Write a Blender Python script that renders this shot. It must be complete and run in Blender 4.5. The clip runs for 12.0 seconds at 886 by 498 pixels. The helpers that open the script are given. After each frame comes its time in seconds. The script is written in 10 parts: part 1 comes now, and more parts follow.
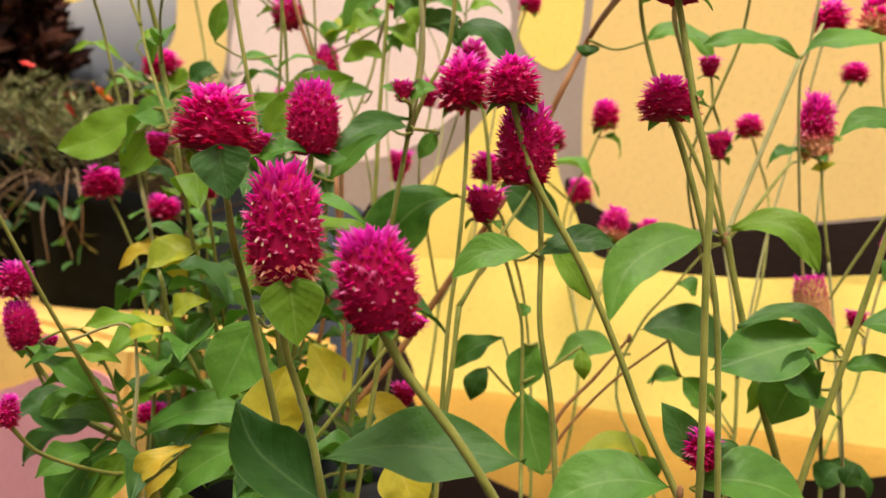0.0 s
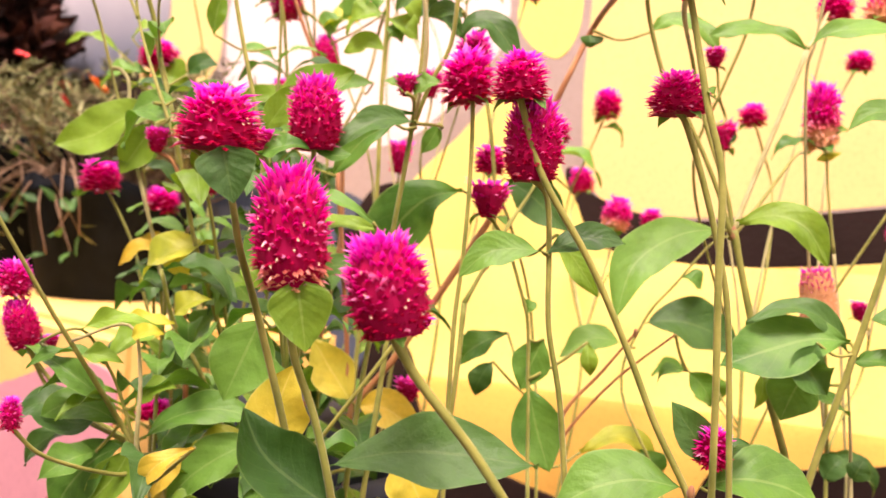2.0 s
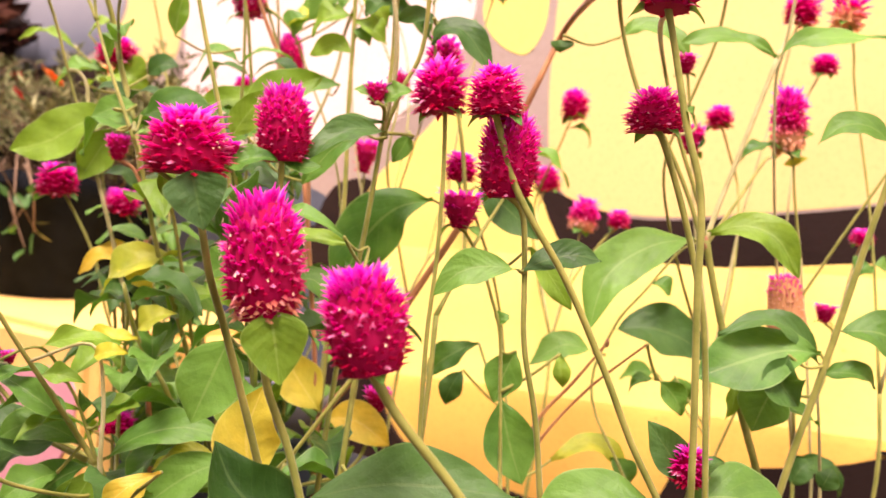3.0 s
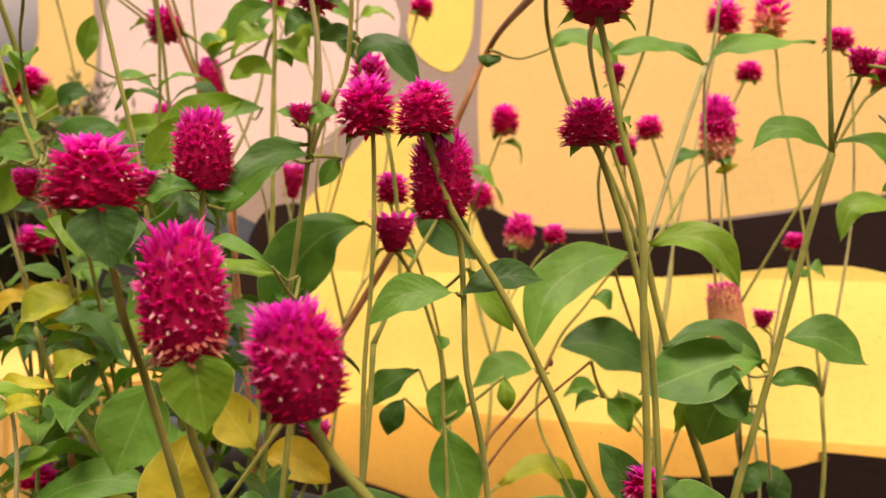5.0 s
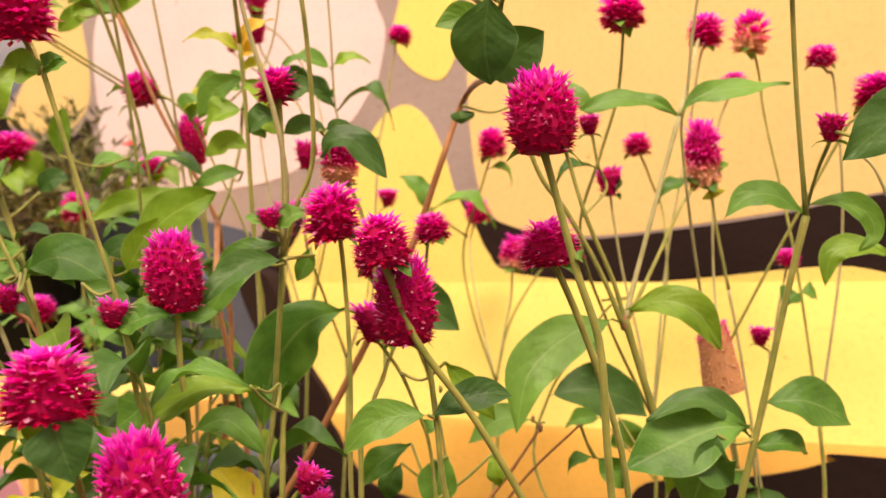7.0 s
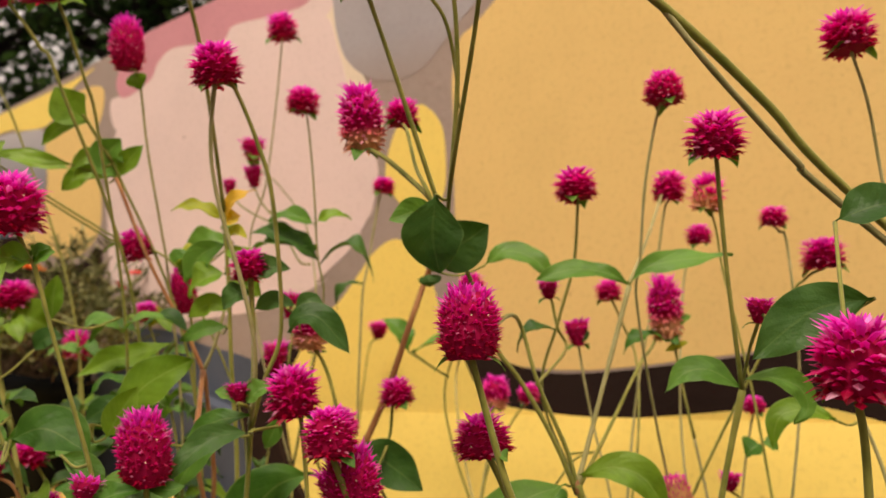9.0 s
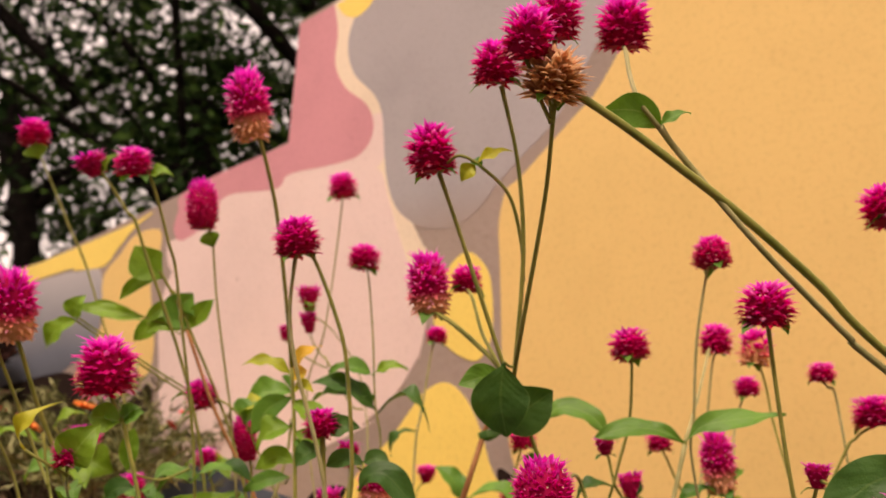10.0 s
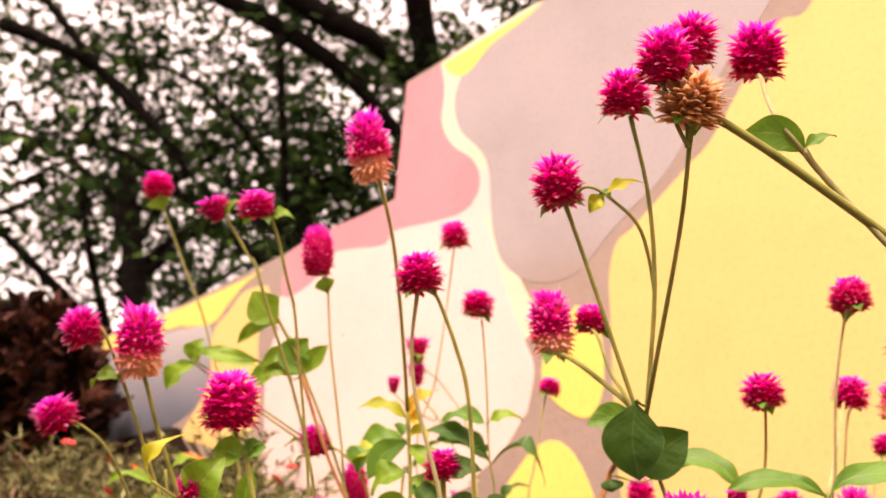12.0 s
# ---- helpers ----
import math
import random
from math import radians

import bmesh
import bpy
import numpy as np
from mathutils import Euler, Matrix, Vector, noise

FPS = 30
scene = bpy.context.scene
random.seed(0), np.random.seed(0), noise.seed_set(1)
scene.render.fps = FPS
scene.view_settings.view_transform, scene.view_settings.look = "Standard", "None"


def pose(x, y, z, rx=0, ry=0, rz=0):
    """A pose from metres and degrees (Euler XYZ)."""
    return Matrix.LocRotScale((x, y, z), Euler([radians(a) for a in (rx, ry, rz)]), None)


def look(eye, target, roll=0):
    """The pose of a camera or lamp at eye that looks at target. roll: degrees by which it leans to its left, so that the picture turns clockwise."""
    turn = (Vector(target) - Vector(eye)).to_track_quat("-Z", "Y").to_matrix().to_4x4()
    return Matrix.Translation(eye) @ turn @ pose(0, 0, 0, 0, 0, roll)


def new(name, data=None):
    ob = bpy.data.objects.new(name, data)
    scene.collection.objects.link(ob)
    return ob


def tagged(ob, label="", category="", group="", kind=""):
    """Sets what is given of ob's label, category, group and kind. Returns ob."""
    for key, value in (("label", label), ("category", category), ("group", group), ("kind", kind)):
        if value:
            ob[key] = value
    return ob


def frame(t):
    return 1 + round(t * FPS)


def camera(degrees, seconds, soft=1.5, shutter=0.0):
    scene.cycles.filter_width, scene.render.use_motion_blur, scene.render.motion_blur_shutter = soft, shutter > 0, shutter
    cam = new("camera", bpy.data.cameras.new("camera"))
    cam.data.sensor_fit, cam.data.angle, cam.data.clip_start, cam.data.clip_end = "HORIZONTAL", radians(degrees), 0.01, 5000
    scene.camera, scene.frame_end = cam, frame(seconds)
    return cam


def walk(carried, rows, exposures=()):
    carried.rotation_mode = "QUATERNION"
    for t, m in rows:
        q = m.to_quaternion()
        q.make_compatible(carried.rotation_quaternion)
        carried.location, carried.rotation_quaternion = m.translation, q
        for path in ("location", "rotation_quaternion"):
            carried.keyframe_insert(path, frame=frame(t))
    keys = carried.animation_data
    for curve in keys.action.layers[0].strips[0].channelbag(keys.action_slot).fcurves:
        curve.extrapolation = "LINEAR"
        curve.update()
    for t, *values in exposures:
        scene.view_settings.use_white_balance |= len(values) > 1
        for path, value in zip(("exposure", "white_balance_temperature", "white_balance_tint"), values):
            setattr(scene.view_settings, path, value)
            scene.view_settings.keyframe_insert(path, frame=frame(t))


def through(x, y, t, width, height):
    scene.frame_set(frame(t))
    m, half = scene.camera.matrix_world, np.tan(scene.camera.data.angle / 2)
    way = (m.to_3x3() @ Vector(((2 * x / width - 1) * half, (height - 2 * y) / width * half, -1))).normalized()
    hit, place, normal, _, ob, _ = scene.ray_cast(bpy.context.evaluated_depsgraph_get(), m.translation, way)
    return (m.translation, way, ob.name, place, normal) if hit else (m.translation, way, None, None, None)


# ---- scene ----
# Camera: one lens, carried by hand past the plants.
cam = camera(52.5, 12.0)
PATH = [
    (0, (0.136, 0.042, 0.712), (-1.158, 1.566, 0.736), 4.5),
    (0.5, (0.13, 0.049, 0.714), (-1.163, 1.575, 0.73), 4.3),
    (1, (0.13, 0.053, 0.711), (-1.161, 1.581, 0.715), 4.2),
    (1.5, (0.127, 0.05, 0.713), (-1.163, 1.578, 0.707), 4.1),
    (2, (0.128, 0.043, 0.718), (-1.158, 1.575, 0.709), 4.2),
    (2.5, (0.121, 0.049, 0.721), (-1.142, 1.598, 0.676), 4.2),
    (3, (0.117, 0.045, 0.732), (-1.098, 1.633, 0.698), 4.1),
    (3.2, (0.114, 0.044, 0.736), (-1.08, 1.649, 0.699), 3.9),
    (4.8, (0.108, 0.055, 0.737), (-0.992, 1.725, 0.744), 1.8),
    (5, (0.106, 0.06, 0.734), (-0.993, 1.731, 0.75), 1.4),
    (5.5, (0.101, 0.067, 0.731), (-1.004, 1.734, 0.76), 0.4),
    (6, (0.103, 0.064, 0.746), (-1.002, 1.731, 0.751), -0.4),
    (6.5, (0.129, 0.062, 0.785), (-0.995, 1.713, 0.695), -2.9),
    (6.7, (0.128, 0.068, 0.799), (-1.004, 1.713, 0.696), -3.0),
    (8.3, (0.153, 0.083, 0.832), (-1.014, 1.703, 0.722), -3.0),
    (8.5, (0.162, 0.081, 0.841), (-1.007, 1.701, 0.758), -3.1),
    (9, (0.178, 0.068, 0.856), (-0.988, 1.69, 0.957), -3.0),
    (9.5, (0.181, 0.049, 0.864), (-0.975, 1.658, 1.134), -2.9),
    (10, (0.183, 0.028, 0.876), (-1.006, 1.59, 1.258), -2.6),
    (10.5, (0.168, 0.026, 0.875), (-1.088, 1.517, 1.325), -2.0),
    (11, (0.167, 0.029, 0.866), (-1.115, 1.489, 1.339), -1.5),
    (11.5, (0.162, 0.026, 0.862), (-1.146, 1.455, 1.359), -1.2),
    (12, (0.16, 0.026, 0.859), (-1.159, 1.429, 1.397), -1.1),
]
cam.data.dof.use_dof, cam.data.dof.focus_distance, cam.data.dof.aperture_fstop = True, 0.37, 14.0
# Seconds, stops, kelvin, tint: the camera sets its exposure and white balance anew as it moves.
EXPOSURE = [(0.0, 0.8, 6750, 13), (0.5, 1.02, 6750, 24), (1.0, 1.55, 6800, 35), (2.0, 1.69, 6900, 40), (3.2, 1.63, 6900, 41), (4.8, 0.83, 7500, 27), (6.0, 1.03, 7550, 30), (6.7, 1.04, 7650, 33), (8.3, 0.9, 7300, 19),
            (8.5, 0.79, 7400, 22), (9.0, 0.3, 7450, 22), (9.4, -0.22, 7900, 29), (9.6, -0.22, 7900, 29), (10.2, 0.82, 7600, 33), (10.6, 1.22, 7700, 38), (11.0, 1.39, 7800, 39), (11.5, 1.42, 7800, 38), (12.0, 1.29, 7800, 39)]
walk(cam, [(t, look(eye, target, roll)) for t, eye, target, roll in PATH], EXPOSURE)

# ---- light: bright hazy daylight from above, behind the camera's right shoulder ----
world = bpy.data.worlds.new("world")
scene.world = world
world.use_nodes = True
tree_w = world.node_tree
sky = tree_w.nodes.new("ShaderNodeTexSky")
sky.sky_type, sky.sun_disc = "NISHITA", False
sky.sun_elevation, sky.sun_rotation = radians(58), radians(155)
sky.air_density, sky.dust_density = 1.0, 5.0
haze = tree_w.nodes.new("ShaderNodeMix")
haze.data_type = "RGBA"
haze.inputs["Factor"].default_value = 0.7
haze.inputs["B"].default_value = (10.0, 9.3, 8.2, 1)
tree_w.links.new(sky.outputs[0], haze.inputs["A"])
bg = tree_w.nodes["Background"]
bg.inputs["Strength"].default_value = 0.12
tree_w.links.new(haze.outputs["Result"], bg.inputs["Color"])
sun = new("sun", bpy.data.lights.new("sun", "SUN"))
sun.data.energy, sun.data.angle, sun.data.color = 3.0, radians(22), (1.0, 0.93, 0.82)
sun.matrix_world = look((0.85, -1.9, 3.4), (0, 0, 0))


# ---- materials ----
def material(name, rough=0.8):
    m = bpy.data.materials.new(name)
    m.use_nodes = True
    tree = m.node_tree
    b = tree.nodes["Principled BSDF"]
    b.inputs["Roughness"].default_value = rough
    b.inputs["Specular IOR Level"].default_value = 0.2
    return m, tree, b


def node(tree, kind, **inputs):
    n = tree.nodes.new(kind)
    for k, v in inputs.items():
        n.inputs[k.replace("_", " ")].default_value = v
    return n


def noise_tex(tree, scale, detail=4.0, rough=0.55, coords="Object"):
    c = tree.nodes.new("ShaderNodeTexCoord")
    n = node(tree, "ShaderNodeTexNoise", Scale=scale, Detail=detail, Roughness=rough)
    tree.links.new(c.outputs[coords], n.inputs["Vector"])
    return n.outputs["Fac"]


def ramp(tree, fac, stops):
    r = tree.nodes.new("ShaderNodeValToRGB")
    e = r.color_ramp.elements
    while len(e) < len(stops):
        e.new(0.5)
    for el, (p, c) in zip(e, stops):
        el.position, el.color = p, (*c, 1)
    tree.links.new(fac, r.inputs["Fac"])
    return r.outputs["Color"]


def mix(tree, fac, a, b, mode="MIX"):
    m = tree.nodes.new("ShaderNodeMix")
    m.data_type, m.blend_type = "RGBA", mode
    for sock, v in ((m.inputs["Factor"], fac), (m.inputs["A"], a), (m.inputs["B"], b)):
        if isinstance(v, (int, float)):
            sock.default_value = v
        elif isinstance(v, tuple):
            sock.default_value = (*v, 1)
        else:
            tree.links.new(v, sock)
    return m.outputs["Result"]


def bump(tree, bsdf, height, strength=0.3, distance=0.002):
    b = node(tree, "ShaderNodeBump", Strength=strength, Distance=distance)
    tree.links.new(height, b.inputs["Height"])
    tree.links.new(b.outputs["Normal"], bsdf.inputs["Normal"])


def math_node(tree, op, a, b=0.0):
    m = tree.nodes.new("ShaderNodeMath")
    m.operation = op
    for sock, v in zip(m.inputs, (a, b)):
        if isinstance(v, (int, float)):
            sock.default_value = v
        else:
            tree.links.new(v, sock)
    return m.outputs[0]


def paint(name, colour, rough=0.7, stain=0.12, grain=0.3):
    """House paint on rendered masonry: broad stains, fine grain, a trowelled relief."""
    m, tree, b = material(name, rough)
    big = noise_tex(tree, 5.0, 5.0, 0.6)
    fine = noise_tex(tree, 160.0, 3.0)
    dark = tuple(c * (1 - stain) for c in colour)
    lite = tuple(min(1.0, c * (1 + stain * 0.5)) for c in colour)
    base = ramp(tree, big, [(0.3, dark), (0.5, colour), (0.72, lite)])
    speck = ramp(tree, fine, [(0.25, (0.86, 0.85, 0.83)), (0.5, (1, 1, 1))])
    base = mix(tree, 0.6, base, speck, "MULTIPLY")
    pits = ramp(tree, noise_tex(tree, 75.0, 2.0, 0.4), [(0.19, (0.5, 0.45, 0.4)), (0.26, (1, 1, 1))])
    tree.links.new(mix(tree, 0.8, base, pits, "MULTIPLY"), b.inputs["Base Color"])
    relief = mix(tree, 0.4, mix(tree, 0.45, noise_tex(tree, 28.0, 6.0, 0.65), noise_tex(tree, 95.0, 4.0, 0.6)), pits)
    bump(tree, b, relief, grain, 0.004)
    return m


M_TAUPE = paint("taupe_paint", (0.36, 0.29, 0.25), grain=0.8)
M_TAN = paint("tan_yellow_paint", (0.82, 0.585, 0.225), stain=0.06)
M_YELLOW = paint("bright_yellow_paint", (0.93, 0.72, 0.18), stain=0.06)
# yellow deepened to orange: the shade on the wall foot's lower face, as colour
M_YELLOW_SHADE = paint("shaded_yellow_paint", (0.88, 0.50, 0.10), stain=0.08)
M_GREY = paint("grey_paint", (0.405, 0.385, 0.395))
# the grey is brushed out into the taupe at its lower end
_t = M_GREY.node_tree
_b, _g, _z = _t.nodes["Principled BSDF"], _t.nodes.new("ShaderNodeNewGeometry"), _t.nodes.new("ShaderNodeSeparateXYZ")
_t.links.new(_g.outputs["Position"], _z.inputs[0])
_low = math_node(_t, "ADD", _z.outputs["Z"], math_node(_t, "MULTIPLY", noise_tex(_t, 9.0), 0.05))
_fade = ramp(_t, math_node(_t, "MULTIPLY", math_node(_t, "SUBTRACT", _low, 1.12), 8.0), [(0.15, (1, 1, 1)), (0.75, (0, 0, 0))])
_t.links.new(mix(_t, _fade, _b.inputs["Base Color"].links[0].from_socket, (0.36, 0.29, 0.25)), _b.inputs["Base Color"])
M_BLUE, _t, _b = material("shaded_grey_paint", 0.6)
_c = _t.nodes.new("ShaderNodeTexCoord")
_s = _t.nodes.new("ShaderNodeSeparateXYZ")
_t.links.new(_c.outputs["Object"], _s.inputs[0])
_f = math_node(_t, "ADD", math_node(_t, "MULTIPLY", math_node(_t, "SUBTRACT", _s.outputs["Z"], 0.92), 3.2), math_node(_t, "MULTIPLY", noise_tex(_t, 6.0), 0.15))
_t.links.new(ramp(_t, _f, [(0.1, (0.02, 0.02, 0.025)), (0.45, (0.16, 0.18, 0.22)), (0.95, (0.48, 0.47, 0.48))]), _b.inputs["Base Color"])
bump(_t, _b, noise_tex(_t, 60.0, 5.0), 0.3, 0.003)
M_CREAM = paint("cream_paint", (0.82, 0.70, 0.54))
M_ROSE = paint("rose_pink_paint", (0.65, 0.30, 0.34))
M_BLUSH = paint("pale_pink_paint", (0.80, 0.64, 0.60), stain=0.08)
M_SLATE = paint("slate_paint", (0.08, 0.10, 0.135), stain=0.3)
M_BLACK = paint("brown_black_paint", (0.020, 0.010, 0.007), rough=0.85, grain=0.9)


def leafy(name, low, high, vein, rough=0.42, through=0.3, blotch=None):
    """A leaf blade: mottled green, pale midrib and side veins along its own length, some light through it."""
    m, tree, b = material(name, rough)
    uv = tree.nodes.new("ShaderNodeUVMap")
    sep = tree.nodes.new("ShaderNodeSeparateXYZ")
    tree.links.new(uv.outputs["UV"], sep.inputs[0])
    across = math_node(tree, "ABSOLUTE", math_node(tree, "SUBTRACT", sep.outputs["X"], 0.5))
    rib = math_node(tree, "LESS_THAN", across, 0.022)
    slant = math_node(tree, "SUBTRACT", math_node(tree, "MULTIPLY", sep.outputs["Y"], 8.0), math_node(tree, "MULTIPLY", across, 5.0))
    slant = math_node(tree, "ADD", slant, math_node(tree, "MULTIPLY", noise_tex(tree, 45.0, 3.0), 1.1))
    side = math_node(tree, "ABSOLUTE", math_node(tree, "SUBTRACT", math_node(tree, "FRACT", slant), 0.5))
    vein_mask = math_node(tree, "MAXIMUM", rib, math_node(tree, "MULTIPLY", math_node(tree, "LESS_THAN", side, 0.035), 0.3))
    info = tree.nodes.new("ShaderNodeObjectInfo")
    tone = mix(tree, info.outputs["Random"], low, high)
    spots = ramp(tree, noise_tex(tree, 90.0, 4.0), [(0.3, (0.72, 0.74, 0.7)), (0.6, (1.08, 1.06, 1.0))])
    body = mix(tree, 0.8, tone, spots, "MULTIPLY")
    patch = ramp(tree, noise_tex(tree, 22.0, 3.0), [(0.42, (0, 0, 0)), (0.62, (1, 1, 1))])
    body = mix(tree, math_node(tree, "MULTIPLY", patch, 0.55), body, blotch or tuple(min(1.0, c * 1.3 + 0.01) for c in high))
    col = mix(tree, math_node(tree, "MULTIPLY", vein_mask, 0.24), body, vein)
    # pale hairy margin, with the light its hairs catch put into the colour
    rim = math_node(tree, "MULTIPLY", math_node(tree, "GREATER_THAN", across, 0.48), 0.35)
    col = mix(tree, rim, col, vein)
    tree.links.new(col, b.inputs["Base Color"])
    b.inputs["Specular IOR Level"].default_value = 0.32
    b.inputs["Sheen Weight"].default_value, b.inputs["Sheen Roughness"].default_value = 0.03, 0.35
    quilt = math_node(tree, "ADD", math_node(tree, "MULTIPLY", side, 0.35), math_node(tree, "MULTIPLY", noise_tex(tree, 220.0, 5.0, 0.65), 1.2))
    bump(tree, b, math_node(tree, "SUBTRACT", quilt, math_node(tree, "MULTIPLY", rib, 0.6)), 0.5, 0.0011)
    t = tree.nodes.new("ShaderNodeBsdfTranslucent")
    tree.links.new(mix(tree, 1.0, col, (1.0, 1.0, 0.35), "MULTIPLY"), t.inputs["Color"])
    mx = tree.nodes.new("ShaderNodeMixShader")
    mx.inputs[0].default_value = through
    tree.links.new(b.outputs[0], mx.inputs[1])
    tree.links.new(t.outputs[0], mx.inputs[2])
    tree.links.new(mx.outputs[0], tree.nodes["Material Output"].inputs["Surface"])
    return m


M_LEAF = leafy("amaranth_leaf", (0.056, 0.195, 0.024), (0.128, 0.315, 0.045), (0.36, 0.52, 0.18))
M_LEAF_DARK = leafy("amaranth_leaf_dark", (0.026, 0.098, 0.017), (0.06, 0.168, 0.032), (0.18, 0.31, 0.09))
M_LEAF_LIGHT = leafy("amaranth_leaf_light", (0.11, 0.26, 0.016), (0.19, 0.36, 0.03), (0.42, 0.6, 0.18))
M_LEAF_YOUNG = leafy("amaranth_leaf_young", (0.27, 0.41, 0.04), (0.56, 0.54, 0.04), (0.58, 0.62, 0.15))
M_LEAF_OLD = leafy("amaranth_leaf_old", (0.60, 0.55, 0.05), (0.80, 0.52, 0.06), (0.84, 0.72, 0.25), blotch=(0.42, 0.46, 0.05))


def stem_material(name, low, high):
    m, tree, b = material(name, 0.6)
    col = ramp(tree, noise_tex(tree, 60.0, 4.0), [(0.3, low), (0.7, high)])
    tree.links.new(col, b.inputs["Base Color"])
    b.inputs["Specular IOR Level"].default_value = 0.3
    b.inputs["Sheen Weight"].default_value, b.inputs["Sheen Roughness"].default_value = 0.25, 0.4
    bump(tree, b, noise_tex(tree, 500.0, 2.0), 0.5, 0.0005)
    return m


M_STEM = stem_material("green_stem", (0.16, 0.195, 0.03), (0.34, 0.335, 0.072))
M_STEM_PALE = stem_material("pale_stem", (0.27, 0.27, 0.09), (0.44, 0.41, 0.19))
M_STEM_RED = stem_material("red_brown_stem", (0.27, 0.10, 0.035), (0.42, 0.20, 0.07))
M_NODE = stem_material("pink_stem_joint", (0.28, 0.10, 0.05), (0.38, 0.21, 0.08))


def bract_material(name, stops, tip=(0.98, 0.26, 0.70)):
    """Papery bracts: colour shifts from foot to top of the head, the crimson of older bracts plus a lit top and shaded
    foot put into the ramp; each bract deeper at its foot, as crevice shade, and paler at its tip, a few nearly
    white-pink, partly as painted glints.
    """
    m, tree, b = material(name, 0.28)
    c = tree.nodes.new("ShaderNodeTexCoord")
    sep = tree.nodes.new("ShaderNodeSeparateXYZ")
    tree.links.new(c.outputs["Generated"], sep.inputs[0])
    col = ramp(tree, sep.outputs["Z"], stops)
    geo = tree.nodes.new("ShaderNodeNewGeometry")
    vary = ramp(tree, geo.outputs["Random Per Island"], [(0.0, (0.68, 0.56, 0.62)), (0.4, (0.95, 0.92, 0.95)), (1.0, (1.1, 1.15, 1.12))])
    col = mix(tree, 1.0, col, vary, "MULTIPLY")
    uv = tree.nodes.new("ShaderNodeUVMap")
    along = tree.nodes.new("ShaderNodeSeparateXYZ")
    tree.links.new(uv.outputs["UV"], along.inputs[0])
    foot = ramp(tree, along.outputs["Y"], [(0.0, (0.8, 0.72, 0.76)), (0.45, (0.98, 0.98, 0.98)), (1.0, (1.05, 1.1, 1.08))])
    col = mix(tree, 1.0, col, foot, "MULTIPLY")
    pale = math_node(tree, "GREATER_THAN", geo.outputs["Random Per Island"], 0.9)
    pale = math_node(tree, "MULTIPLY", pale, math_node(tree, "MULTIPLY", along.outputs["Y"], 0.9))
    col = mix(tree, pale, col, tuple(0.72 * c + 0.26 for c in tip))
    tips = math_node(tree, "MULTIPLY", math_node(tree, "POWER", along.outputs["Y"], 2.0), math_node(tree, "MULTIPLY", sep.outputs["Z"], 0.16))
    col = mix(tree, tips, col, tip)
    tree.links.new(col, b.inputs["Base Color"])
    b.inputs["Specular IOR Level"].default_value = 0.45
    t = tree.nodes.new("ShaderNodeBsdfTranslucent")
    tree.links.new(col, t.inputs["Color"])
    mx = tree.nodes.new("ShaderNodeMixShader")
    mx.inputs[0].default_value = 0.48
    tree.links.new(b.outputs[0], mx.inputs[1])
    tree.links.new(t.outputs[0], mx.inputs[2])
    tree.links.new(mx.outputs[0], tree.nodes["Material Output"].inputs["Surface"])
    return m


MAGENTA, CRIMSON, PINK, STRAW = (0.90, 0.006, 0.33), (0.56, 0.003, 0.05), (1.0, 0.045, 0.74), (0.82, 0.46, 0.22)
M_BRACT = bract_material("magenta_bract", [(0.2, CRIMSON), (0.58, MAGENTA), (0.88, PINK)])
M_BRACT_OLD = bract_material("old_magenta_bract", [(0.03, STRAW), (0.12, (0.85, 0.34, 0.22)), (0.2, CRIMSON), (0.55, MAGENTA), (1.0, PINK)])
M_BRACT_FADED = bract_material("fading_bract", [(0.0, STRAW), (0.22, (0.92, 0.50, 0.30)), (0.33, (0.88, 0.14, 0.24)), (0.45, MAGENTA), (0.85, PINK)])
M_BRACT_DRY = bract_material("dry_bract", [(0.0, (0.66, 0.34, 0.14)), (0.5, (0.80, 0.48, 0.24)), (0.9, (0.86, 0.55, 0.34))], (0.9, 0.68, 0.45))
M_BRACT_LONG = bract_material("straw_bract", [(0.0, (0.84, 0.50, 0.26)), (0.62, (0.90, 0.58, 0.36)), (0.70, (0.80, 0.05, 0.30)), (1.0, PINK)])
# core kept dark crimson: the shadow between the bracts is in its colour
M_HEART, _t, _b = material("head_heart", 0.9)
_b.inputs["Base Color"].default_value = (0.36, 0.004, 0.06, 1)
M_HEART_STRAW, _t, _b = material("straw_heart", 0.9)
_b.inputs["Base Color"].default_value = (0.55, 0.27, 0.12, 1)
M_HEART_FADED, _t, _b = material("fading_heart", 0.9)
_c = _t.nodes.new("ShaderNodeTexCoord")
_s = _t.nodes.new("ShaderNodeSeparateXYZ")
_t.links.new(_c.outputs["Generated"], _s.inputs[0])
_t.links.new(ramp(_t, _s.outputs["Z"], [(0.24, (0.62, 0.32, 0.16)), (0.36, (0.36, 0.004, 0.06))]), _b.inputs["Base Color"])
M_FLORET, _t, _b = material("pale_floret", 0.5)
_b.inputs["Base Color"].default_value = (0.85, 0.68, 0.50, 1)


# ---- building helpers ----
def mesh_of(bm, name, *mats, smooth=True):
    me = bpy.data.meshes.new(name)
    bm.to_mesh(me)
    bm.free()
    for m in mats:
        me.materials.append(m)
    if smooth:
        me.polygons.foreach_set("use_smooth", [True] * len(me.polygons))
    return me


def part(name, data, parent, label=""):
    ob = new(name, data)
    ob.parent = parent
    return tagged(ob, label)


